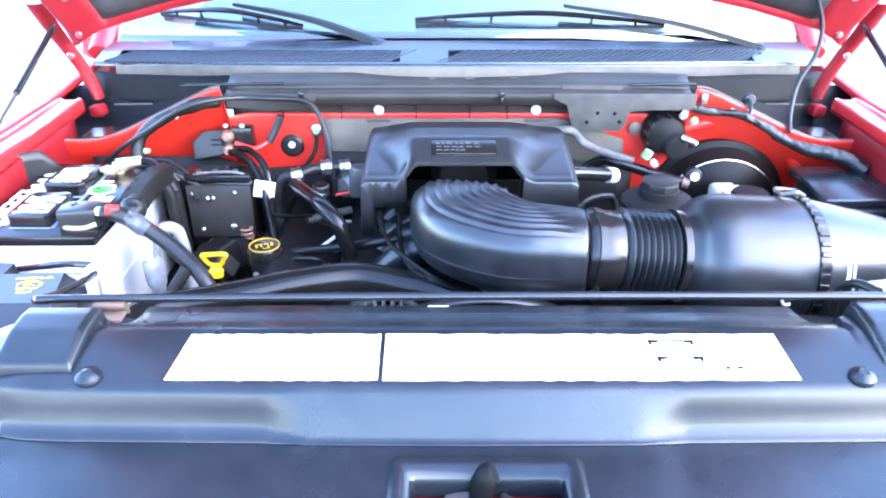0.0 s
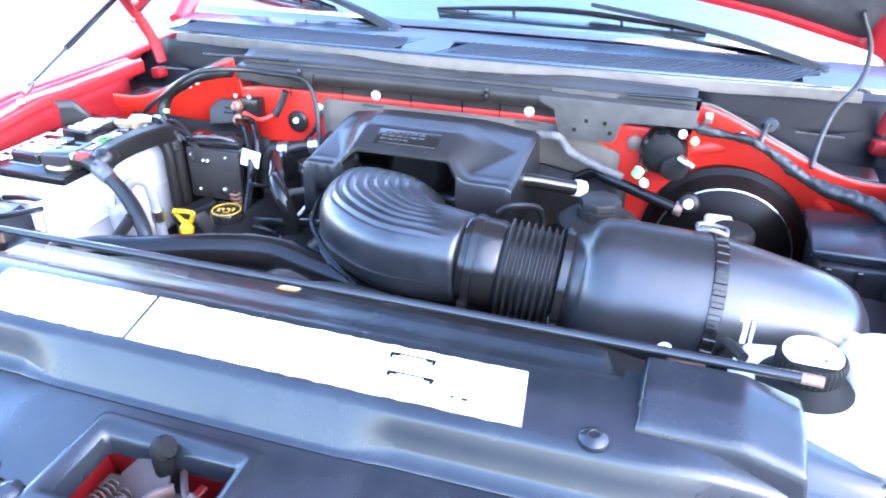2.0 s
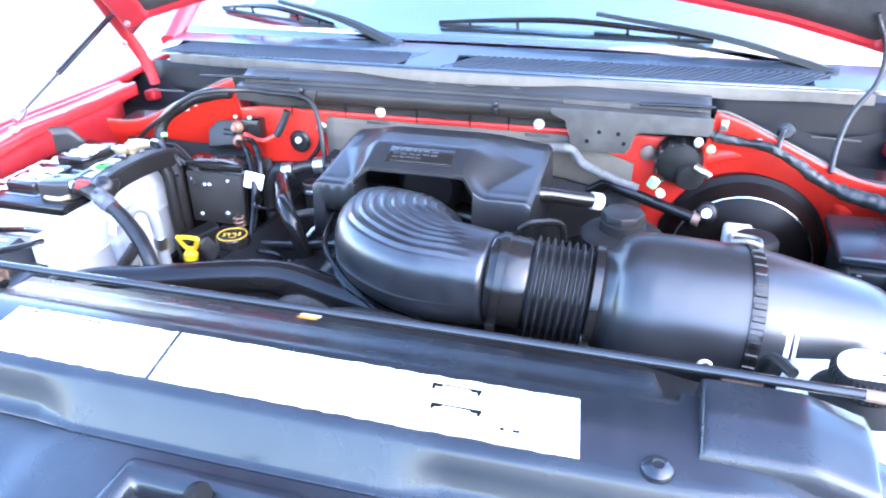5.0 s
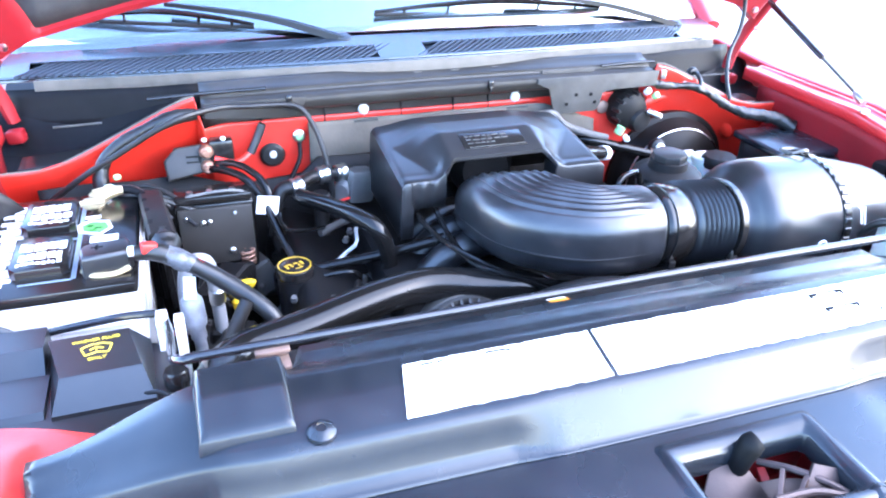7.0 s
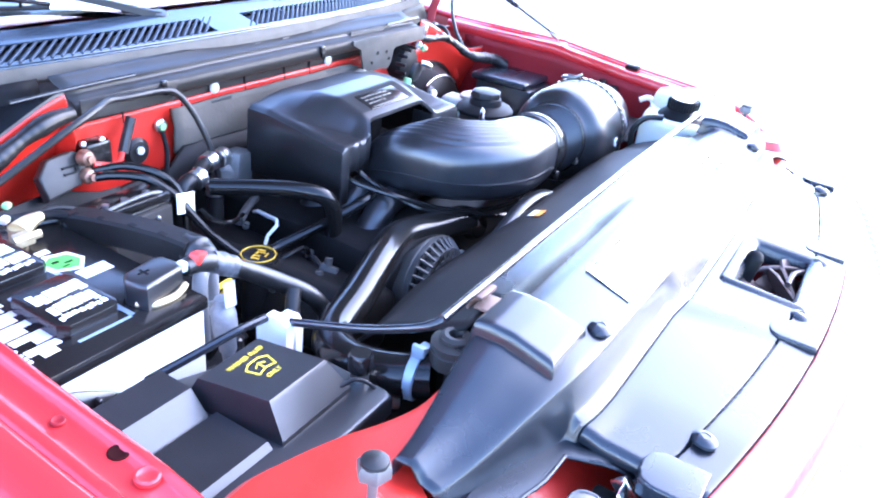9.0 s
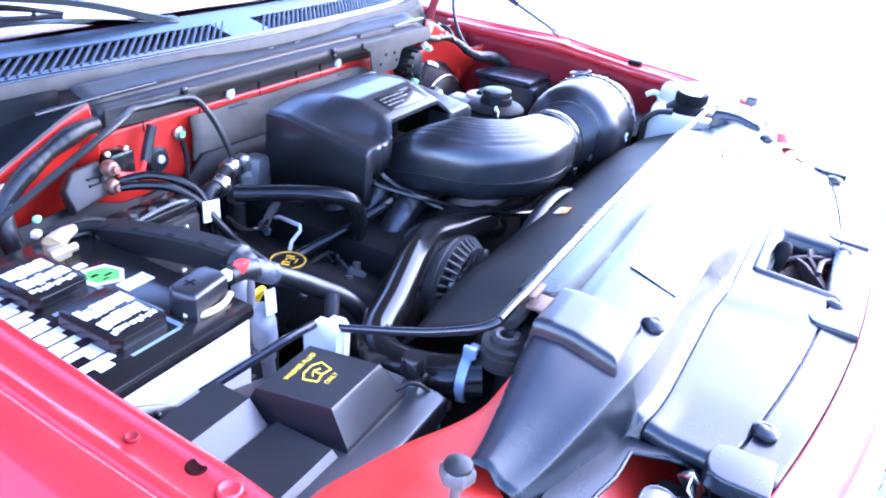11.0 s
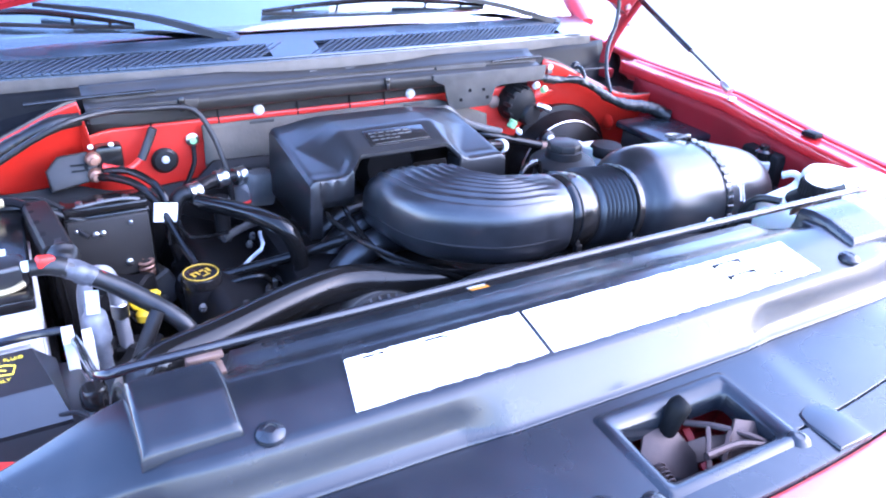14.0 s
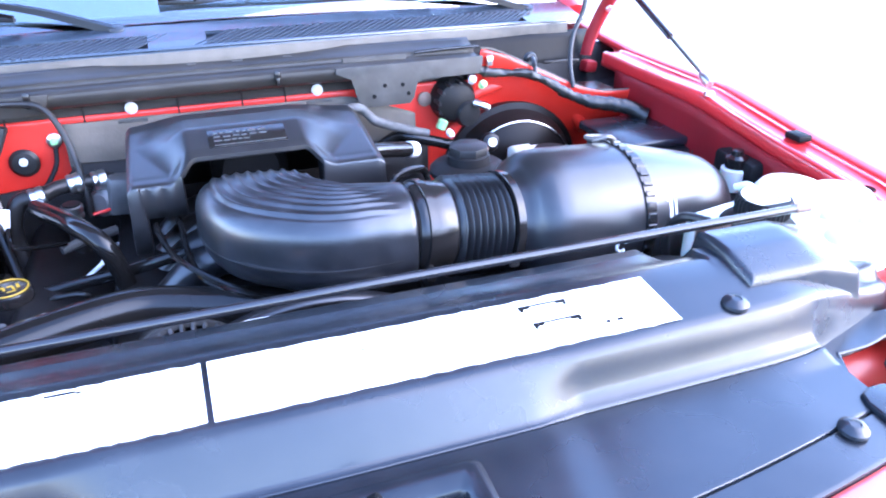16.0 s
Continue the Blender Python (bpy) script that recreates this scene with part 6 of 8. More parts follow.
    lathe(bm, [(0.007, -0.008), (0.009, -0.006), (0.009, 0.008), (0.006, 0.010)], (0.376, 1.314, 0.968), (0.5, 0, 1), 14)
    part("fitting", bm, GREEN, h, "pale green fitting")
    bm = bmesh.new()
    lathe(bm, [(0.005, 0), (0.008, 0.003), (0.008, 0.008), (0.0, 0.011)], (0.386, 1.308, 0.951), (0.5, -0.4, 0.6), 14)
    part("fitting", bm, PRINT_W, h, "white fitting")
    wm = thing("wiper_motor", "round black wiper motor on the firewall", "wiper motor")
    bm = bmesh.new()
    lathe(bm, [(0.038, 0.03), (0.040, 0.02), (0.040, -0.004), (0.034, -0.016), (0.020, -0.022), (0, -0.023)], (0.412, 1.352, 0.998), (0, 1, 0), 30)
    part("motor_body", bm, SHROUD, wm)
    bm = bmesh.new()
    lathe(bm, [(0.024, 0.03), (0.025, -0.004), (0.021, -0.012), (0.010, -0.014), (0, -0.014)], (0.432, 1.338, 0.978), (-0.15, 1, 0.1), 24)
    part("gear_cover", bm, RUBBER, wm, "dull black gear cover")
    for k in range(6):
        q = k * 0.5 + 1.5
        bm = bmesh.new()
        box(bm, (0.412 + 0.037 * math.cos(q), 1.335, 0.998 + 0.037 * math.sin(q)), (0.005, 0.030, 0.007), 0.0012, 1, (0, -math.degrees(q), 0))
        part("rib", bm, RUBBER, wm)
    for x, z, mat, lab in ((0.4385, 1.038, WASHER, "white plug"), (0.4585, 1.028, GREEN, "pale green plug")):
        bm = bmesh.new()
        lathe(bm, [(0.0065, -0.006), (0.0072, 0.0), (0.006, 0.005), (0, 0.006)], (x, 1.330, z), (0.1, -0.6, 0.5), 14)
        part("plug", bm, mat, wm, lab)
    bm = bmesh.new()
    tube(bm, [(0.44, 1.322, 1.0), (0.452, 1.312, 0.996), (0.462, 1.31, 0.99)], 0.006, 10)
    part("nipple", bm, STEEL, wm, "bright nipple")
    bm = bmesh.new()
    lathe(bm, [(0.013, 0), (0.013, 0.004), (0.006, 0.007), (0, 0.007)], (0.362, 1.366, 1.002), (0, -1, 0), 18)
    gr = part("grommet", bm, RUST, None, "")
    tagged(gr, "rusty round grommet in the red firewall", "grommet")
    ps = thing("steering_reservoir", "black power steering reservoir with a broad stepped cap", "reservoir")
    o = Vector((0.342, 1.100, 0.966))
    bm = bmesh.new()
    lathe(bm, [(0.046, -0.12), (0.050, -0.02), (0.050, 0.0), (0.0, 0.0)], o, (0, 0, 1), 30)
    part("pot", bm, ALT, ps, "dull grey pot")
    bm = bmesh.new()
    lathe(bm, [(0.048, -0.004), (0.058, 0.000), (0.058, 0.006), (0.052, 0.012), (0.033, 0.016), (0.031, 0.028), (0.028, 0.030), (0.0, 0.030)], o, (0, 0, 1), 36)
    part("cap", bm, SHROUD, ps, "broad black cap")
    bm = bmesh.new()
    prism(bm, [(0.030 * math.cos(a), 0.030 * math.sin(a)) for a in (math.tau * i / 8 for i in range(8))], 0.030, 0.042, 0.003, Matrix.Translation(o))
    part("cap_grip", bm, RUBBER, ps, "eight-sided grip")
    lp = thing("hose_loop", "bent black wire-like hose loop behind the bellows", "hose")
    bm = bmesh.new()
    tube(bm, [(0.205, 1.030, 0.950), (0.206, 1.034, 0.985), (0.216, 1.040, 0.999), (0.245, 1.055, 1.000), (0.262, 1.065, 0.992), (0.268, 1.062, 0.97)], 0.005, 10)
    part("loop_body", bm, HOSE, lp)
    rb = thing("vacuum_pipe", "shiny black pipe beside the engine cover", "pipe")
    bm = bmesh.new()
    tube(bm, [(0.19, 1.165, 0.990), (0.222, 1.182, 0.986), (0.292, 1.226, 0.964)], 0.012, 14, 4)
    part("pipe_body", bm, GLOSSY, rb)
    bm = bmesh.new()
    tube(bm, [(0.286, 1.222, 0.966), (0.300, 1.231, 0.961)], 0.0135, 14, 1, False)
    part("pipe_end", bm, PRINT_W, rb, "white pipe end")


build_coolant_tank()
build_fuse_box()
build_brakes()


# ---- engine, hoses and wiring ----
def hose(name, label, pts, r, mat, category="hose", seg=14, wave=0.0, pitch=0.004, group=""):
    h = thing(name, label, category, group)
    bm = bmesh.new()
    tube(bm, pts, r, seg, 8, True, wave, pitch)
    part("hose_body", bm, mat, h)
    return h


def clamp(parent, place, axis, r, mat, label):
    bm = bmesh.new()
    lathe(bm, [(r, -0.006), (r + 0.0018, -0.005), (r + 0.0018, 0.005), (r, 0.006)], place, axis, 24)
    p = Vector(place) + Vector(axis).orthogonal().normalized() * r
    box(bm, p, (0.010, 0.010, 0.010), 0.002, 1)
    part("hose_clamp", bm, mat, parent, label)


def build_cooling():
    rad = thing("radiator", "black radiator with a sloped plastic fan shroud", "radiator")
    bm = bmesh.new()
    box(bm, (0.02, 0.70, 0.79), (0.86, 0.06, 0.36), 0.008)
    part("core", bm, GRIME, rad, "dark radiator core")
    bm = bmesh.new()

    def f(x, v):
        return (x, 0.722 + 0.145 * v, 0.980 - 0.046 * v - 0.02 * smooth01(0.75, 1.0, v) - 0.02 * smooth01(0.30, 0.42, abs(x - 0.06)) * v)
    sheet(bm, f, steps(-0.385, 0.50, 40), steps(0, 1, 12))
    sh = part("fan_shroud", bm, SHROUD, rad, "sloped black fan shroud", 60)
    sh.modifiers.new("thickness", 'SOLIDIFY').thickness = 0.004
    bm = bmesh.new()

    def g(a, v):
        r = 0.245
        return (0.06 + r * math.cos(a), 0.862 - 0.02 * v, 0.70 + r * math.sin(a))
    sheet(bm, g, steps(0.3, math.pi - 0.3, 40), steps(0, 1, 2))
    ob = part("shroud_ring", bm, PLASTIC, rad, "round shroud opening", 60)
    ob.modifiers.new("thickness", 'SOLIDIFY').thickness = 0.006
    m = Matrix.Translation((-0.006, 0.812, 0.9525)) @ pose(0, 0, 0, -17.6, 0, 0)
    bars("warning_label", [(0, -0.005, 0.026, 0.010)], ORANGE, rad, m @ Matrix.Translation((0, 0, 0.001)), "orange warning label")
    bars("warning_label", [(0, 0.005, 0.026, 0.010)], PAPER, rad, m @ Matrix.Translation((0, 0, 0.001)), "white warning label")
    h = thing("radiator_hose", "glossy black upper radiator hose", "radiator hose")
    bm = bmesh.new()
    tube(bm, [(-0.405, 0.742, 0.918), (-0.425, 0.79, 0.910), (-0.425, 0.845, 0.902), (-0.392, 0.892, 0.897), (-0.31, 0.920, 0.898), (-0.20, 0.957, 0.903), (-0.125, 0.976, 0.900), (-0.05, 0.968, 0.890), (0.03, 0.955, 0.880), (0.08, 0.96, 0.85)], 0.0255, 22, 8)
    part("hose_body", bm, HOSE, h)
    clamp(h, (-0.412, 0.760, 0.915), (-0.2, 1, 0), 0.027, BLUE, "pale blue spring clamp")
    bm = bmesh.new()
    box(bm, (-0.408, 0.758, 0.946), (0.026, 0.012, 0.008), 0.002)
    box(bm, (-0.418, 0.756, 0.952), (0.006, 0.016, 0.014), 0.002)
    part("clamp_ears", bm, BLUE, h, "clamp ears")
    g = thing("radiator_mount", "round grey rubber radiator mount with a dark hole", "rubber mount")
    bm = bmesh.new()
    lathe(bm, [(0.027, -0.03), (0.027, -0.014), (0.025, -0.0125), (0.025, -0.010), (0.0265, -0.009), (0.0265, -0.004), (0.0235, -0.0025), (0.018, -0.002), (0.0175, 0.003), (0.013, 0.006), (0.0085, 0.0055), (0.007, 0.002), (0.0065, -0.006), (0, -0.006)], (-0.392, 0.727, 0.968), (0, 0, 1), 24)
    part("mount_body", bm, CHANNEL, g)
    f2 = thing("fill_cap", "small black hexagonal filler cap on a pale neck", "cap")
    bm = bmesh.new()
    lathe(bm, [(0.012, -0.09), (0.013, -0.045), (0.010, -0.035), (0.010, -0.008)], (-0.466, 0.797, 0.948), (0, 0, 1), 18)
    part("neck", bm, STEEL, f2, "pale metal neck")
    bm = bmesh.new()
    tube(bm, [(-0.466, 0.797, 0.900), (-0.455, 0.785, 0.893), (-0.432, 0.768, 0.885)], 0.0075, 12)
    part("side_pipe", bm, STEEL, f2, "pale side pipe")
    bm = bmesh.new()
    lathe(bm, [(0.011, -0.014), (0.0135, -0.010), (0.0135, 0.006), (0.011, 0.010), (0, 0.010)], (-0.466, 0.797, 0.948), (0, 0, 1), 10)
    part("cap_top", bm, GLOSSY, f2, "black cap")


def build_engine():
    eng = thing("engine", "grimy dark engine block with alloy covers below the hoses", "engine")
    bm = bmesh.new()
    box(bm, (0.03, 1.16, 0.74), (0.40, 0.40, 0.28), 0.02)
    part("block", bm, GRIME, eng, "dark engine block")
    for s, x in ((-1, -0.235), (1, 0.295)):
        bm = bmesh.new()
        box(bm, (x, 1.16, 0.805), (0.15, 0.42, 0.10), 0.02, 3, (0, -s * 22, 0))
        vc = part("valve_cover", bm, GRIME, eng, "black valve cover")
        for i in range(5):
            bm = bmesh.new()
            lathe(bm, [(0.008, 0), (0.008, 0.012), (0.005, 0.014), (0, 0.014)], (x + s * 0.045, 1.0 + i * 0.085, 0.838), (s * 0.35, 0, 1), 8)
            part("cover_bolt", bm, STEEL if i % 2 else GRIME, vc)
    bm = bmesh.new()
    for i in range(4):
        tube(bm, [(-0.10, 1.06 + i * 0.06, 0.86), (-0.04, 1.06 + i * 0.06, 0.905), (0.08, 1.06 + i * 0.06, 0.905), (0.15, 1.06 + i * 0.06, 0.86)], 0.024, 14)
    part("intake_manifold", bm, PLASTIC, eng, "black intake runners")
    bm = bmesh.new()
    lathe(bm, [(0.05, -0.03), (0.055, 0.0), (0.055, 0.03), (0.04, 0.05), (0, 0.05)], (0.035, 1.215, 0.985), (0, -1, 0), 28)
    # GRIME here paints in the shade inside the cover's arch
    part("throttle_body", bm, GRIME, eng, "throttle body darkened for the shade under the cover")
    # coils and connectors along the left cover
    for i in range(4):
        bm = bmesh.new()
        y = 1.02 + i * 0.075
        box(bm, (-0.150, y, 0.838), (0.03, 0.028, 0.035), 0.004, 2, (0, 15, 0))
        lathe(bm, [(0.011, 0), (0.011, 0.018), (0, 0.018)], (-0.150, y, 0.853), (0.2, 0, 1), 10)
        part("ignition_coil", bm, PLASTIC, eng, "black ignition coil")
    bm = bmesh.new()
    box(bm, (-0.150, 1.295, 0.925), (0.05, 0.04, 0.06), 0.008, 2, (0, 10, 15))
    lathe(bm, [(0.018, 0), (0.022, 0.014), (0.014, 0.022), (0, 0.022)], (-0.175, 1.30, 0.915), (-0.6, -1, 0.2), 16)
    part("egr_valve", bm, ALLOY, eng, "dull cast valve behind the cover")
    # alternator
    alt = thing("alternator", "dirty alloy alternator with finned vents", "alternator")
    o = Vector((-0.080, 0.988, 0.814))
    bm = bmesh.new()
    lathe(bm, [(0.02, -0.07), (0.055, -0.065), (0.066, -0.05), (0.066, 0.03), (0.055, 0.045), (0.02, 0.05), (0, 0.05)], o, (0, 1, 0), 32)
    part("housing", bm, GRIME, alt, "dark alternator body")
    for r, d in ((0.075, -0.048), (0.061, -0.066), (0.049, -0.069), (0.037, -0.070)):
        bm = bmesh.new()
        lathe(bm, [(r - 0.0028, d - 0.003), (r + 0.0028, d - 0.002), (r + 0.0028, d + 0.006), (r - 0.0028, d + 0.006), (r - 0.0028, d - 0.003)], o, (0, 1, 0), 40)
        part("vent_ring", bm, ALT, alt, "pale alloy ring of the end bracket")
    for ra, da, rb, db, n, turn in ((0.076, -0.047, 0.062, -0.067, 34, 0.0), (0.061, -0.067, 0.049, -0.070, 24, 0.1), (0.049, -0.070, 0.037, -0.071, 20, 0.0)):
        for i in range(n):
            a = math.tau * i / n + turn
            e = Vector((math.cos(a), 0, math.sin(a)))
            bm = bmesh.new()
            tube(bm, [o + e * ra + Vector((0, da, 0)), o + e * rb + Vector((0, db, 0))], 0.0030, 5, 1, False)
            part("fin", bm, ALT, alt)
    bm = bmesh.new()
    lathe(bm, [(0.076, -0.044), (0.079, -0.04), (0.079, 0.030), (0.072, 0.040), (0.06, 0.044)], o, (0, 1, 0), 40)
    part("stator_band", bm, CAST, alt, "dull metal band round the body")
    bm = bmesh.new()
    lathe(bm, [(0.012, -0.10), (0.034, -0.10), (0.034, -0.094), (0.030, -0.090), (0.034, -0.086), (0.034, -0.08), (0.012, -0.08)], o, (0, 1, 0), 28)
    part("pulley", bm, GRIME, alt, "dark belt pulley")
    bm = bmesh.new()
    tube(bm, [o + Vector((0.034, -0.09, 0.0)), o + Vector((0.06, -0.09, -0.08)), o + Vector((0.12, -0.09, -0.2))], 0.010, 4, 4)
    part("belt", bm, RUBBER, alt, "black drive belt")
    for i in range(3):
        bm = bmesh.new()
        lathe(bm, [(0.006, 0), (0.006, 0.006), (0, 0.007)], o + Vector((0.066 * math.cos(i * 2.1 + 0.6), -0.064, 0.066 * math.sin(i * 2.1 + 0.6))), (0, -1, 0), 6)
        part("through_bolt", bm, STEEL, alt)
    # oil filler
    oil = thing("oil_filler", "black oil filler neck with a yellow-printed cap", "oil filler")
    o = Vector((-0.295, 1.106, 0.883))
    bm = bmesh.new()
    lathe(bm, [(0.0258, -0.10), (0.0258, -0.03), (0.0270, -0.026), (0.0265, -0.012), (0.0, -0.012)], o, (0, 0, 1), 28)
    part("neck", bm, PLASTIC, oil)
    bm = bmesh.new()
    lathe(bm, [(0.027, -0.012), (0.029, -0.010), (0.029, 0.002), (0.0275, 0.005), (0, 0.006)], o, (0, 0, 1), 32)
    cap = part("cap", bm, GLOSSY, oil, "black cap with yellow print")
    bm = bmesh.new()
    tube(bm, [o + Vector((0.0245 * math.cos(a), 0.0245 * math.sin(a), 0.0062)) for a in (math.tau * i / 28 for i in range(29))], 0.0011, 6, 1)
    part("print_ring", bm, PRINT_DY, cap, "yellow ring")
    for r in ((-0.011, 0.004, 0.009, 0.003), (-0.013, -0.002, 0.004, 0.009), (-0.005, 0.000, 0.003, 0.010), (0.003, 0.003, 0.007, 0.003), (0.006, -0.004, 0.003, 0.009), (0.012, 0.000, 0.004, 0.012), (0.002, -0.012, 0.012, 0.002)):
        bars("print_bar", [r], PRINT_DY, cap, Matrix.Translation(o + Vector((0, 0, 0.0062))) @ pose(0, 0, 0, 0, 0, 20))
    dip = thing("dipstick", "bright yellow transmission dipstick handle on a thin tube", "dipstick")
    o = Vector((-0.379, 1.103, 0.864))
    bm = bmesh.new()
    loop = [(-0.019, 0.012), (0.019, 0.014), (0.015, 0.002), (0.008, -0.009), (-0.008, -0.010), (-0.015, 0.0), (-0.019, 0.012)]
    tube(bm, [o + Vector((x, -0.004 - 0.3 * z, z)) for x, z in loop], 0.0042, 8, 4)
    lathe(bm, [(0.0, -0.032), (0.012, -0.030), (0.013, -0.020), (0.008, -0.013), (0, -0.010)], o, (0, 0.2, 1), 16)
    part("handle", bm, YELLOW, dip, "yellow loop handle")
    bm = bmesh.new()
    tube(bm, [o + Vector((0, 0, -0.026)), o + Vector((0.004, 0.01, -0.08)), o + Vector((0.02, 0.04, -0.18))], 0.006, 10)
    part("tube", bm, GRIME, dip, "dark tube")


def build_left_rear():
    bx = thing("control_box", "shiny black metal bracket box with bolts on the inner wall", "box")
    bm = bmesh.new()
    box(bm, (-0.405, 1.285, 0.885), (0.122, 0.055, 0.125), 0.005, 2)
    part("body", bm, GLOSSY, bx)
    bm = bmesh.new()
    box(bm, (-0.405, 1.255, 0.893), (0.114, 0.008, 0.100), 0.003)
    part("front_plate", bm, CHANNEL, bx, "flat front plate")
    bm = bmesh.new()
    box(bm, (-0.405, 1.28, 0.955), (0.118, 0.05, 0.014), 0.004)
    part("top_lip", bm, GLOSSY, bx, "rolled top")
    for x, z, r in ((-0.425, 0.920, 0.0045), (-0.415, 0.9205, 0.0045), (-0.45, 0.93, 0.003), (-0.375, 0.932, 0.003), (-0.385, 0.865, 0.006), (-0.44, 0.86, 0.004)):
        bm = bmesh.new()
        lathe(bm, [(r, 0), (r, 0.003), (r * 0.5, 0.005), (0, 0.005)], (x, 1.251, z), (0, -1, 0), 12)
        part("rivet", bm, STEEL, bx)
    for x in (-0.44, -0.41, -0.375):
        bm = bmesh.new()
        lathe(bm, [(0.005, 0), (0.005, 0.004), (0, 0.005)], (x, 1.272, 0.962), (0, 0, 1), 10)
        part("top_bolt", bm, STEEL, bx)
    bm = bmesh.new()
    tube(bm, [(-0.46, 1.262, 0.950), (-0.44, 1.262, 0.962), (-0.38, 1.262, 0.966), (-0.352, 1.262, 0.956), (-0.347, 1.262, 0.93)], 0.0028, 8)
    part("edge_pipe", bm, ALLOY, bx, "bright thin pipe along the top")
    bm = bmesh.new()
    box(bm, (-0.40, 1.31, 0.80), (0.11, 0.05, 0.12), 0.006)
    part("lower_bracket", bm, GRIME, bx)
    bx.location = (0.008, -0.026, 0.0)
    cw = thing("copper_winding", "bare copper coil beside the bracket box", "coil")
    bm = bmesh.new()
    tube(bm, [Vector((-0.354 + 0.010 * math.cos(a), 1.222 + 0.006 * math.sin(a), 0.838 + 0.0013 * a)) for a in (i * 0.6 for i in range(36))], 0.0028, 6, 2)
    part("coil", bm, COPPER, cw)
    rl = thing("starter_relay", "grey-black starter relay with two copper posts", "relay")
    bm = bmesh.new()
    prism(bm, [(-0.040, -0.030), (0.030, -0.020), (0.034, 0.016), (0.020, 0.026), (-0.022, 0.024), (-0.042, 0.004)], 0, 0.014, 0.004, pose(-0.424, 1.346, 0.978, 68, 0, 4), 3)
    part("relay_body", bm, CHANNEL, rl, "dull grey relay body")
    bm = bmesh.new()
    prism(bm, [(-0.018, -0.003), (0.006, -0.004), (0.006, 0.008), (-0.018, 0.009), (-0.018, 0.006), (0.001, 0.005), (0.001, -0.001), (-0.018, 0.0)], 0, 0.002, 0, pose(-0.412, 1.3325, 0.983, 68, 0, 4))
    part("terminal_slot", bm, CAPBLK, rl, "dark slot beside the posts")
    for x, z in ((-0.398, 1.018), (-0.368, 1.018)):
        bm = bmesh.new()
        lathe(bm, [(0.004, 0), (0.004, 0.004), (0, 0.005)], (x, 1.331, z), (0, -1, 0.2), 10)
        part("corner_bolt", bm, STEEL, rl)
    bm = bmesh.new()
    box(bm, (-0.372, 1.345, 0.992), (0.04, 0.03, 0.045), 0.005)
    part("relay_side", bm, GLOSSY, rl, "black side block")
    for z in (0.998, 0.971):
        bm = bmesh.new()
        lathe(bm, [(0.011, 0), (0.012, 0.006), (0.009, 0.014), (0.005, 0.016), (0.005, 0.022), (0, 0.022)], (-0.397, 1.335, z), (0, -1, 0.1), 16)
        part("post", bm, COPPER, rl, "copper-coloured terminal post")
    hole = thing("firewall_grommet", "black rubber firewall grommet with a bright centre", "grommet")
    bm = bmesh.new()
    lathe(bm, [(0.021, 0), (0.022, 0.004), (0.017, 0.009), (0.008, 0.010), (0, 0.010)], (-0.286, 1.368, 0.968), (0, -1, 0), 26)
    part("grommet_body", bm, RUBBER, hole)
    bm = bmesh.new()
    lathe(bm, [(0.0062, 0.009), (0.0062, 0.014), (0, 0.016)], (-0.286, 1.368, 0.972), (0, -1, 0), 14)
    part("centre", bm, WASHER, hole, "bright centre pin")
    gs = thing("ground_strap", "braided ground strap with a green-centred stud", "ground strap")
    bm = bmesh.new()
    lathe(bm, [(0.011, 0), (0.011, 0.004), (0.006, 0.006), (0, 0.006)], (-0.238, 1.368, 0.998), (0, -1, 0), 18)
    part("eyelet", bm, STEEL, gs, "pale eyelet")
    bm = bmesh.new()
    lathe(bm, [(0.006, 0.005), (0.006, 0.009), (0, 0.010)], (-0.238, 1.368, 0.998), (0, -1, 0), 10)
    part("nut", bm, GREEN, gs, "green nut")
    bm = bmesh.new()
    tube(bm, [(-0.238, 1.362, 0.988), (-0.242, 1.350, 0.962), (-0.262, 1.33, 0.935), (-0.285, 1.31, 0.92)], 0.004, 8)
    part("strap", bm, TRIM, gs, "grey braid")
    # heater hose valve with pale fittings
    hv = thing("hose_junction", "cluster of pale clamps and black hose stubs", "hose fitting")
    for p, ax, r in (((-0.262, 1.262, 0.948), (1, 0.3, 0.1), 0.016), ((-0.212, 1.290, 0.953), (1, 0.2, 0.1), 0.0155), ((-0.180, 1.297, 0.950), (1, 0.3, 0), 0.0155), ((-0.222, 1.268, 0.918), (0, 0, 1), 0.0155)):
        bm = bmesh.new()
        lathe(bm, [(r * 0.80, -0.011), (r * 0.95, -0.010), (r, -0.006), (r * 0.90, -0.002), (r, 0.002), (r, 0.008), (r * 0.8, 0.010), (0, 0.010)], p, ax, 20)
        part("fitting", bm, STEEL, hv, "pale metal fitting")
    bm = bmesh.new()
    tube(bm, [(-0.27, 1.255, 0.946), (-0.23, 1.285, 0.952), (-0.16, 1.305, 0.948)], 0.011, 12)
    part("stub", bm, RUBBER, hv)
    bm = bmesh.new()
    tube(bm, [(-0.222, 1.268, 0.93), (-0.222, 1.268, 0.85)], 0.013, 12, 1, False)
    part("stub", bm, RUBBER, hv)
    tg = thing("wire_tag", "blank white tag folded round a wire", "tag")
    bm = bmesh.new()
    box(bm, (-0.315, 1.228, 0.936), (0.036, 0.003, 0.030), 0.001, 1, (-10, 12, 6))
    part("tag", bm, PAPER, tg)


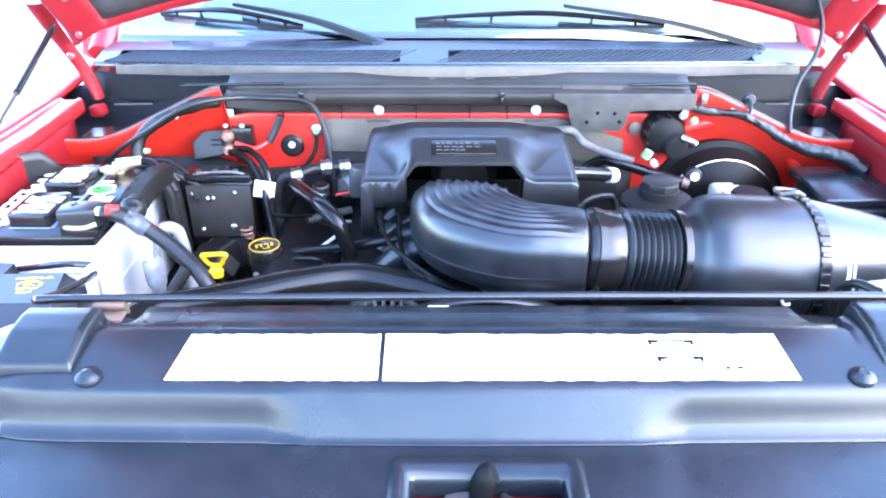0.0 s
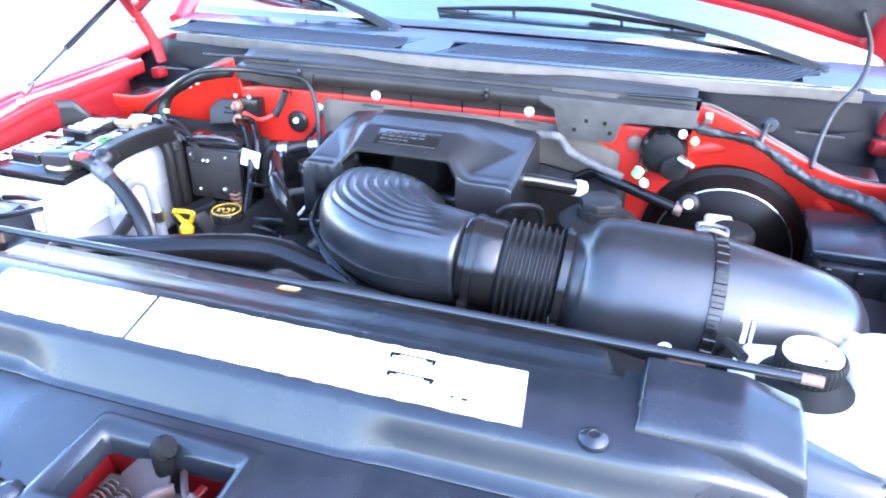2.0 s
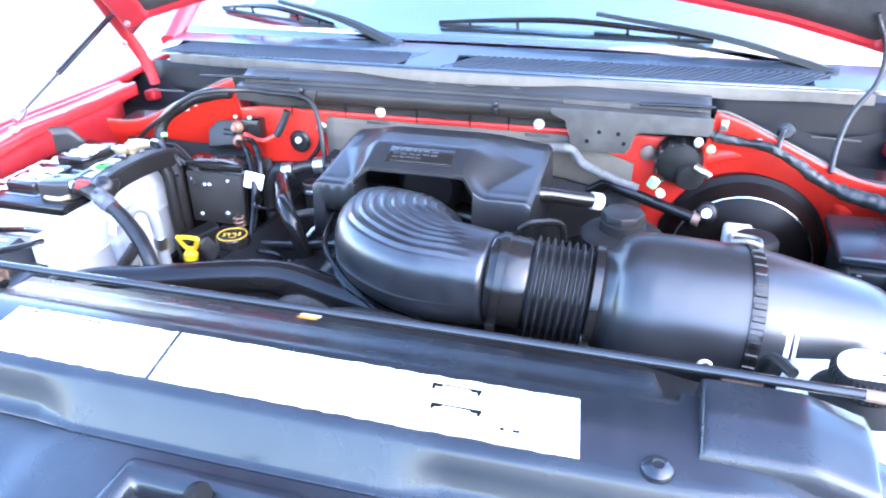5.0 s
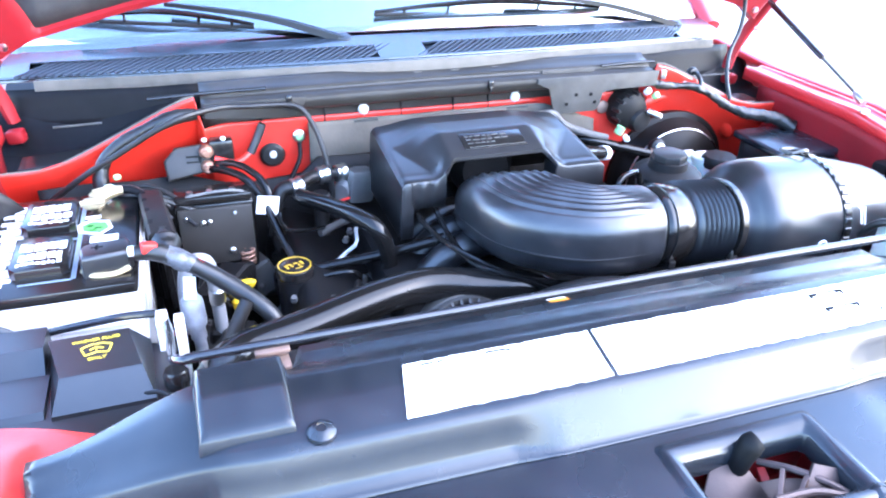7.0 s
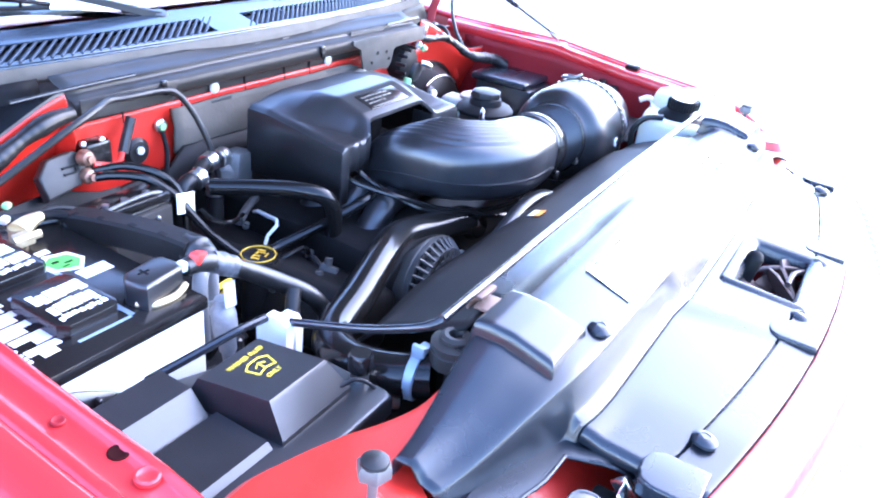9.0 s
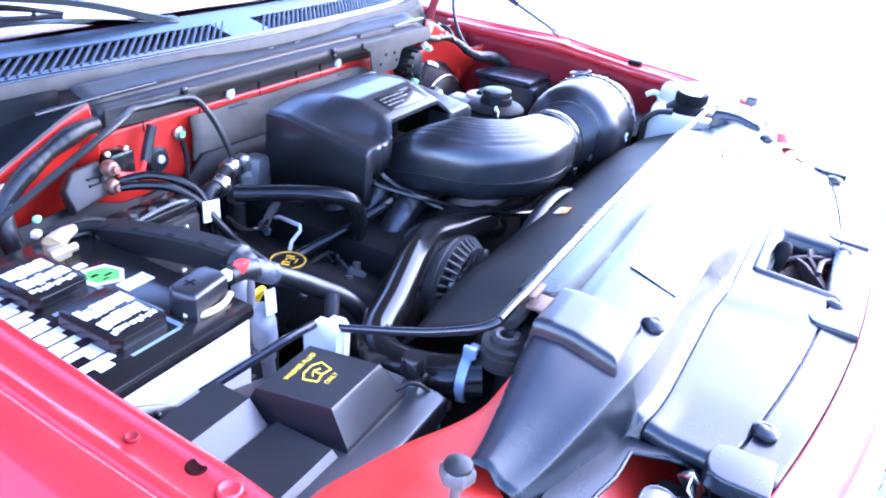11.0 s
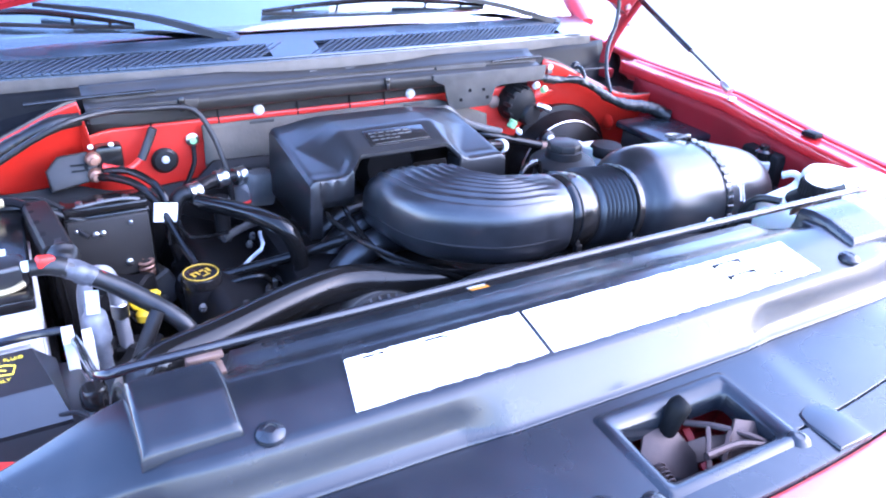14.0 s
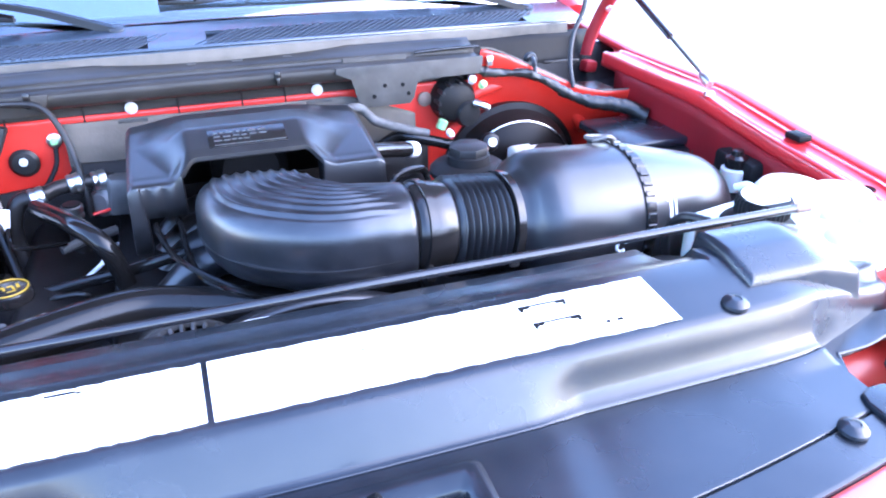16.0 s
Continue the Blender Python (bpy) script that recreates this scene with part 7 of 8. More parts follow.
def build_hoses():
    hose("heater_hose", "thick glossy black heater hose", [(-0.262, 1.232, 0.944), (-0.250, 1.212, 0.946), (-0.222, 1.165, 0.951), (-0.195, 1.115, 0.954), (-0.172, 1.088, 0.944), (-0.158, 1.082, 0.915), (-0.151, 1.086, 0.87), (-0.148, 1.090, 0.80)], 0.0132, HOSE)
    hose("heater_hose", "black heater hose bending down behind the filler", [(-0.262, 1.262, 0.948), (-0.285, 1.262, 0.945), (-0.300, 1.258, 0.92), (-0.302, 1.255, 0.88), (-0.290, 1.25, 0.82)], 0.0125, RUBBER)
    t = hose("breather_tube", "slim black breather tube", [(-0.065, 1.075, 0.918), (-0.10, 1.082, 0.908), (-0.16, 1.105, 0.886), (-0.225, 1.13, 0.866), (-0.262, 1.135, 0.860)], 0.0085, HOSE)
    hose("control_cable", "thin black cable looping below the intake", [(-0.102, 1.100, 0.952), (-0.099, 1.080, 0.946), (-0.081, 1.020, 0.938), (-0.037, 0.975, 0.920), (0.013, 0.940, 0.906), (0.054, 0.918, 0.893), (0.12, 0.900, 0.880), (0.20, 0.900, 0.872)], 0.0042, HOSE, "cable", 8, group="cables under the intake")
    hose("control_cable", "thin black cable looping below the intake", [(-0.072, 1.102, 0.955), (-0.070, 1.085, 0.945), (-0.066, 1.040, 0.932), (-0.052, 0.990, 0.918), (-0.010, 0.950, 0.910), (0.05, 0.928, 0.902), (0.12, 0.915, 0.894), (0.20, 0.915, 0.888)], 0.0042, HOSE, "cable", 8, group="cables under the intake")
    hose("battery_cable", "thick taped black battery cable with a red end", [(-0.505, 1.012, 0.992), (-0.475, 1.012, 0.988), (-0.43, 1.005, 0.962), (-0.39, 0.99, 0.935), (-0.350, 0.962, 0.905), (-0.335, 0.945, 0.87), (-0.33, 0.93, 0.82)], [0.010, 0.0125, 0.0115, 0.0125, 0.0115, 0.011, 0.011], LOOMTAPE, "cable", 14)
    wr = thing("cable_wrap", "pale grey tape wrapped round the battery cable", "tape")
    bm = bmesh.new()
    tube(bm, [(-0.468, 1.0115, 0.9855), (-0.452, 1.009, 0.976), (-0.438, 1.006, 0.967)], [0.0125, 0.0140, 0.0128], 14, 8)
    for v in bm.verts:
        v.co += Vector((noise.noise(v.co * 160), noise.noise(v.co * 160 + Vector((3, 0, 0))), noise.noise(v.co * 160 + Vector((0, 4, 0))))) * 0.002
    part("wrap_body", bm, WRAP, wr, "", 50)
    bm = bmesh.new()
    tube(bm, [(-0.43, 1.005, 0.9735), (-0.39, 0.99, 0.9465), (-0.352, 0.964, 0.9165)], 0.0018, 6, 6)
    part("tracer", bm, REDPL, wr, "thin red tracer wire")
    rc = thing("cable_end", "red plastic cable end on the battery lead", "connector")
    bm = bmesh.new()
    box(bm, (-0.487, 1.010, 0.998), (0.020, 0.014, 0.014), 0.003, 2, (0, 15, 20))
    part("end_body", bm, REDPL, rc)
    bm = bmesh.new()
    box(bm, (-0.505, 1.012, 0.995), (0.016, 0.012, 0.012), 0.003)
    part("lug", bm, TANK, rc, "pale lug")
    tp = thing("taped_harness", "bulky taped wiring harness over the battery edge", "wiring harness")
    bm = bmesh.new()
    line = spline([(-0.488, 1.232, 0.966), (-0.486, 1.20, 0.974), (-0.481, 1.14, 0.984), (-0.475, 1.08, 0.990), (-0.470, 1.035, 0.990)], 10)
    rings = []
    for q, (t, sd, u) in zip(line, frames(line)):
        rings.append([q + sd * a + u * b for a, b in ((-0.016, -0.016), (0.016, -0.016), (0.017, -0.012), (0.0165, 0.012), (0.013, 0.0155), (-0.013, 0.0155), (-0.0165, 0.012), (-0.017, -0.012))])
    skin(bm, rings)
    ch = part("harness_channel", bm, SHROUD, tp, "dull black rectangular cable channel", 30)
    for k in (8, 16, 24, 32):
        q = line[k]
        bm = bmesh.new()
        box(bm, q + Vector((-0.010, 0, 0.0152)), (0.007, 0.012, 0.002), 0.0006, 1)
        part("channel_slot", bm, CAPBLK, ch, "dark slot in the channel")
    for a, b, r in ((line[0] + Vector((0, 0.004, -0.004)), line[0] + Vector((0, -0.020, 0.002)), 0.0185), (line[-1] + Vector((0, 0.018, 0)), line[-1] + Vector((0.006, -0.022, -0.006)), 0.0205)):
        bm = bmesh.new()
        tube(bm, [a, (a + b) / 2, b], [r * 0.8, r, r * 0.62], 18, 12)
        for v in bm.verts:
            v.co += Vector((noise.noise(v.co * 90), noise.noise(v.co * 90 + Vector((5, 0, 0))), noise.noise(v.co * 90 + Vector((0, 9, 0))))) * 0.0022
        part("tape_wrap", bm, LOOMTAPE, tp, "wrinkled tape round the channel end", 50)
    bm = bmesh.new()
    tube(bm, [(-0.525, 1.236, 0.986), (-0.512, 1.232, 0.985), (-0.500, 1.222, 0.982)], 0.006, 10)
    part("bare_lead", bm, TRIM, tp, "grey lead")
    hose("thin_pipe", "long thin black pipe across the firewall corner", [(-0.70, 1.325, 0.895), (-0.645, 1.325, 0.938), (-0.582, 1.304, 0.987), (-0.521, 1.288, 1.026), (-0.472, 1.274, 1.058), (-0.431, 1.272, 1.077), (-0.394, 1.290, 1.080), (-0.358, 1.318, 1.075), (-0.32, 1.322, 1.072), (-0.262, 1.328, 1.068), (-0.235, 1.325, 1.058), (-0.216, 1.312, 1.024), (-0.205, 1.296, 0.980), (-0.200, 1.286, 0.940), (-0.20, 1.28, 0.90)], 0.0048, RUBBER, "pipe", 10)
    hose("wiring_loom", "dusty black wiring loom along the battery-side shoulder", [(-0.405, 1.335, 1.062), (-0.44, 1.330, 1.060), (-0.49, 1.326, 1.043), (-0.535, 1.322, 1.018), (-0.556, 1.318, 0.995), (-0.562, 1.310, 0.965), (-0.556, 1.30, 0.93), (-0.55, 1.30, 0.88)], [0.010, 0.013, 0.0095, 0.012, 0.0105, 0.013, 0.012, 0.012], LOOMTAPE, "wiring loom", 12, 0.0003, 0.013)
    lm = hose("wiring_loom", "dusty taped wiring loom along the booster-side shoulder", [(0.455, 1.338, 1.052), (0.468, 1.335, 1.047), (0.505, 1.332, 1.043), (0.540, 1.328, 1.041), (0.584, 1.320, 1.021), (0.612, 1.314, 1.003), (0.640, 1.310, 0.990), (0.672, 1.302, 0.981), (0.705, 1.296, 0.976), (0.735, 1.286, 0.968), (0.760, 1.270, 0.955)], [0.0075, 0.009, 0.006, 0.0085, 0.007, 0.009, 0.008, 0.0115, 0.0125, 0.0135, 0.0135], LOOMTAPE, "wiring loom", 14, 0.0004, 0.011)
    for ob in lm.children:
        for v in ob.data.vertices:
            v.co += Vector((noise.noise(v.co * 120), noise.noise(v.co * 120 + Vector((5, 0, 0))), noise.noise(v.co * 120 + Vector((0, 9, 0))))) * 0.0032
    bm = bmesh.new()
    tube(bm, [(0.556, 1.322, 1.030), (0.558, 1.330, 1.048), (0.563, 1.350, 1.058), (0.570, 1.372, 1.054)], 0.0042, 10)
    part("branch", bm, LOOMTAPE, lm, "short branch into the tray")
    bm = bmesh.new()
    lathe(bm, [(0.013, -0.004), (0.014, 0.0), (0.010, 0.006), (0.0, 0.006)], (0.570, 1.374, 1.052), (0, -1, 0.4), 18)
    part("branch_grommet", bm, RUBBER, lm, "black rubber grommet")
    hose("hood_lamp_wire", "thin dusty black wire hanging from the hood corner", [(0.665, 1.395, 1.235), (0.690, 1.405, 1.18), (0.688, 1.402, 1.13), (0.660, 1.385, 1.085), (0.645, 1.36, 1.04), (0.638, 1.33, 1.005)], 0.0042, LOOM, "wire", 10, 0.0004, 0.005)
    for p in ((0.474, 1.340, 1.066),):
        c = thing("loom_clip", "small pale clip fixing the loom", "clip", "loom clips")
        bm = bmesh.new()
        box(bm, p, (0.012, 0.008, 0.018), 0.002)
        part("clip_body", bm, STEEL, c)
    hose("relay_cable", "black cable from the relay to the tag", [(-0.397, 1.322, 0.971), (-0.375, 1.300, 0.975), (-0.345, 1.270, 0.970), (-0.322, 1.240, 0.945), (-0.312, 1.222, 0.92), (-0.300, 1.19, 0.89), (-0.285, 1.15, 0.865), (-0.27, 1.13, 0.855)], 0.0065, HOSE, "cable", 10, group="relay cables")
    hose("relay_cable", "black cable from the relay to the tag", [(-0.385, 1.330, 0.976), (-0.350, 1.300, 0.982), (-0.318, 1.262, 0.966), (-0.308, 1.24, 0.93), (-0.312, 1.23, 0.88)], 0.006, HOSE, "cable", 10, group="relay cables")
    hose("red_wire", "short red-orange wire by the relay", [(-0.385, 1.330, 0.985), (-0.35, 1.330, 0.975), (-0.325, 1.345, 0.985), (-0.310, 1.352, 1.00)], 0.0045, REDPL, "wire", 8)
    hose("wall_sleeve", "short grey sleeved cable rising up the firewall", [(-0.325, 1.345, 0.982), (-0.312, 1.350, 1.005), (-0.300, 1.352, 1.03)], 0.0075, LOOM, "cable", 10)
    # small leads behind the battery
    rng = random.Random(12)
    for i in range(6):
        a = Vector((-0.56 + rng.uniform(-0.02, 0.05), 1.27 + rng.uniform(-0.01, 0.03), 0.96 + rng.uniform(-0.01, 0.02)))
        b = Vector((-0.45 + rng.uniform(-0.02, 0.03), 1.24 + rng.uniform(-0.03, 0.03), 0.95 + rng.uniform(-0.03, 0.02)))
        mid = (a + b) / 2 + Vector((0, rng.uniform(-0.02, 0.03), rng.uniform(0.0, 0.03)))
        hose("lead", "thin dark lead behind the battery", [a, mid, b], rng.uniform(0.003, 0.006), rng.choice((RUBBER, LOOM, TAPE)), "wire", 8, group="leads behind the battery")
    for p, s, mat, lab in (((-0.548, 1.275, 0.975), (0.014, 0.010, 0.009), TANK, "cream connector"), ((-0.535, 1.29, 0.985), (0.012, 0.009, 0.008), GREEN, "pale green connector")):
        c = thing("connector", lab + " behind the battery", "connector", "connectors")
        bm = bmesh.new()
        box(bm, p, s, 0.003, 2, (10, 5, 30))
        part("connector_body", bm, mat, c)
    # thick leads dropping between battery and control box
    for x, y, r in ((-0.492, 1.262, 0.012), (-0.478, 1.228, 0.014), (-0.470, 1.195, 0.010)):
        hose("trunk_lead", "thick dull black lead dropping beside the battery", [(x - 0.012, y, 0.962), (x, y, 0.940), (x + 0.006, y - 0.006, 0.88), (x + 0.010, y - 0.010, 0.78)], r, SHROUD, "cable", 12, group="leads beside the battery")
    # pale pipes between battery and engine
    pp = thing("coolant_pipe", "pale grey U-bent pipe beside the battery", "pipe")
    bm = bmesh.new()
    tube(bm, [(-0.455, 1.045, 0.84), (-0.452, 1.050, 0.92), (-0.440, 1.058, 0.942), (-0.424, 1.066, 0.940), (-0.416, 1.070, 0.92), (-0.412, 1.072, 0.85), (-0.41, 1.07, 0.76)], 0.0095, 12)
    part("pipe_body", bm, material("pale_grey_pipe", (0.26, 0.265, 0.28), 0.4, stain=0.15, grain=0.2), pp)
    bm = bmesh.new()
    lathe(bm, [(0.0095, -0.012), (0.0115, -0.010), (0.0115, 0.010), (0.0095, 0.012)], (-0.4122, 1.071, 0.876), (0, 0, 1), 18)
    part("band", bm, STEEL, pp, "bright band round the pipe")
    v = thing("line_filter", "pale grey cylinder on the line beside the battery", "filter")
    bm = bmesh.new()
    lathe(bm, [(0.0085, -0.17), (0.0085, -0.070), (0.0110, -0.066), (0.0110, -0.050), (0.0145, -0.045), (0.0155, -0.038), (0.0155, -0.012), (0.0145, -0.006), (0.010, 0.0), (0.009, 0.010), (0, 0.010)], (-0.447, 1.018, 0.914), (-0.06, 0.05, 1), 20)
    part("filter_body", bm, material("pale_grey_cylinder", (0.30, 0.31, 0.33), 0.42, stain=0.25, stain_size=60, grain=0.2), v)
    wt = thing("line_tag", "narrow white paper tag on the pale line", "tag")
    bm = bmesh.new()
    box(bm, (-0.4455, 1.006, 0.933), (0.016, 0.002, 0.032), 0.0006, 1, (-10, 4, -8))
    part("tag_white", bm, PAPER, wt)
    st = thing("white_strap", "thin white bent strap beside the oil filler", "strap")
    bm = bmesh.new()
    tube(bm, [(-0.168, 1.238, 0.868), (-0.173, 1.226, 0.875), (-0.182, 1.176, 0.879), (-0.186, 1.172, 0.872), (-0.202, 1.176, 0.858), (-0.217, 1.168, 0.850)], 0.0032, 6, 1, False)
    part("strap_body", bm, PAPER, st)
    oc = thing("sensor_plug", "orange sensor plug on the engine front", "sensor")
    bm = bmesh.new()
    box(bm, (-0.203, 1.089, 0.822), (0.018, 0.014, 0.024), 0.004, 2, (20, 10, 20))
    part("plug_body", bm, ORANGE, oc)
    bm = bmesh.new()
    lathe(bm, [(0.008, -0.03), (0.008, -0.012), (0.011, -0.010), (0.011, 0.0), (0.0, 0.0)], (-0.205, 1.092, 0.808), (0.3, -0.3, 0.5), 14)
    part("plug_neck", bm, STEEL, oc, "bright metal neck")
    for x, y, z, tx in ((-0.212, 1.045, 0.850, 25), (-0.252, 1.03, 0.850, -20), (-0.238, 1.02, 0.835, 10)):
        cn = thing("connector", "small dull grey connector beside the oil filler", "connector", "connectors beside the oil filler")
        bm = bmesh.new()
        box(bm, (x, y, z), (0.016, 0.028, 0.018), 0.003, 2, (20, tx, 30))
        lathe(bm, [(0.006, 0), (0.006, 0.014), (0, 0.014)], (x, y, z + 0.006), (0.3, 0.2, 1), 10)
        part("connector_body", bm, ALT, cn)
        bm = bmesh.new()
        tube(bm, [(x, y + 0.012, z), (x + 0.01, y + 0.04, z + 0.005), (x + 0.03, y + 0.07, z - 0.03)], 0.004, 8)
        part("lead", bm, RUBBER, cn, "black lead")
    bc = thing("spring_clip", "pale blue spring clamp on the heater hose", "clamp")
    bm = bmesh.new()
    lathe(bm, [(0.0150, -0.006), (0.0168, -0.005), (0.0168, 0.005), (0.0150, 0.006)], (-0.152, 1.088, 0.84), (0, 0, 1), 20)
    box(bm, (-0.142, 1.072, 0.842), (0.022, 0.006, 0.010), 0.002)
    part("clip_body", bm, BLUE, bc)
    th = thing("thermostat_housing", "dull cast alloy neck below the heater hose clamp", "housing")
    bm = bmesh.new()
    lathe(bm, [(0.0165, 0), (0.0165, -0.03), (0.022, -0.036), (0.024, -0.06), (0.020, -0.09)], (-0.146, 1.091, 0.832), (0.1, -0.05, 1), 20)
    part("neck", bm, ALLOY, th, "grey cast neck")
    bm = bmesh.new()
    box(bm, (-0.115, 1.085, 0.790), (0.075, 0.055, 0.030), 0.008, 2, (10, -12, 20))
    part("flange", bm, ALLOY, th, "grey cast flange")
    ca = thing("alloy_bracket", "pitted grey alloy bracket beside the upper hose", "bracket")
    bm = bmesh.new()
    box(bm, (-0.045, 1.080, 0.822), (0.060, 0.050, 0.045), 0.009, 2, (15, 20, 10))
    lathe(bm, [(0.013, -0.02), (0.013, 0.02), (0.008, 0.024), (0, 0.024)], (-0.075, 1.070, 0.838), (0.1, -0.4, 1), 16)
    part("bracket_body", bm, ALLOY, ca)
    sn = thing("oil_sensor", "bright metal sensor beside the oil filler", "sensor")
    bm = bmesh.new()
    lathe(bm, [(0.011, -0.03), (0.012, -0.006), (0.012, 0.002), (0.008, 0.004), (0.007, 0.010), (0, 0.011)], (-0.213, 1.113, 0.830), (0.1, -0.5, 1), 8)
    part("sensor_body", bm, STEEL, sn)
    bm = bmesh.new()
    lathe(bm, [(0.0055, -0.03), (0.0055, 0.004), (0.004, 0.007), (0, 0.007)], (-0.189, 1.100, 0.850), (0.1, -0.3, 1), 10)
    part("sensor_stem", bm, STEEL, sn, "bright stem")
    hose("sensor_lead", "black lead looping beside the oil filler", [(-0.189, 1.100, 0.846), (-0.205, 1.098, 0.866), (-0.232, 1.100, 0.868), (-0.254, 1.104, 0.860), (-0.262, 1.098, 0.835), (-0.250, 1.090, 0.808), (-0.220, 1.085, 0.795)], 0.0042, HOSE, "wire", 8)
    hose("engine_pipe", "straight dark pipe dropping below the battery cable", [(-0.376, 0.968, 0.924), (-0.392, 0.956, 0.900), (-0.409, 0.944, 0.872), (-0.424, 0.934, 0.84)], 0.0095, RUBBER, "pipe", 12)
    hose("tag_wire", "thin black wire curving away from the tag", [(-0.300, 1.215, 0.925), (-0.296, 1.190, 0.914), (-0.285, 1.175, 0.912), (-0.262, 1.178, 0.908), (-0.230, 1.200, 0.898)], 0.0032, HOSE, "wire", 8)
    rb = thing("fuel_rail", "short dull grey rail on the engine", "rail")
    bm = bmesh.new()
    tube(bm, [(-0.238, 1.200, 0.888), (-0.205, 1.219, 0.891), (-0.165, 1.238, 0.892)], 0.0068, 10, 4)
    part("rail_body", bm, ALT, rb)
    hose("red_lead", "short red lead behind the heater hose", [(-0.196, 1.268, 0.908), (-0.161, 1.277, 0.912), (-0.125, 1.288, 0.920)], 0.0028, REDPL, "wire", 8)
    # a dark mass of brackets and small parts round the accessory drive
    for i in range(46):
        x, y, z = rng.uniform(-0.42, -0.13), rng.uniform(0.98, 1.27), rng.uniform(0.74, 0.835)
        if abs(x + 0.295) < 0.075 and y < 1.15:
            continue
        c = thing("engine_bracket", "grimy dark metal bracket on the engine front", "bracket", "engine brackets")
        bm = bmesh.new()
        if i % 3 == 0:
            lathe(bm, [(0.02, -0.02), (0.024, 0), (0.024, 0.01), (0.010, 0.014), (0, 0.014)], (x, y, z), (rng.uniform(-0.4, 0.4), -0.6, 1), 16)
        else:
            box(bm, (x, y, z), (rng.uniform(0.03, 0.08), rng.uniform(0.02, 0.06), rng.uniform(0.02, 0.06)), 0.004, 1, (rng.uniform(-30, 30), rng.uniform(-30, 30), rng.uniform(-60, 60)))
        part("bracket_body", bm, rng.choice((GRIME, GRIME, PLASTIC, CAST)), c)
    for i in range(18):
        a = Vector((rng.uniform(-0.42, -0.14), rng.uniform(1.0, 1.22), rng.uniform(0.79, 0.85)))
        b = a + Vector((rng.uniform(-0.12, 0.12), rng.uniform(0.03, 0.14), rng.uniform(-0.02, 0.03)))
        if min(abs(a.x + 0.295), abs(b.x + 0.295)) < 0.05 or (a.x + 0.295) * (b.x + 0.295) < 0:
            continue
        hose("engine_lead", "thin dark lead over the engine", [a, (a + b) / 2 + Vector((0, 0, rng.uniform(0.005, 0.025))), b], rng.uniform(0.003, 0.006), rng.choice((RUBBER, HOSE, LOOM)), "wire", 8, group="leads over the engine")
    for i in range(12):
        p = (rng.uniform(-0.34, -0.12), rng.uniform(1.02, 1.26), rng.uniform(0.83, 0.855))
        c = thing("engine_bolt", "bright bolt head on the dark engine", "bolt", "engine bolts")
        bm = bmesh.new()
        lathe(bm, [(0.006, -0.006), (0.006, 0), (0.0045, 0.001), (0.0045, 0.005), (0, 0.005)], p, (rng.uniform(-0.3, 0.3), -0.5, 1), 6)
        part("bolt_head", bm, ALLOY, c)


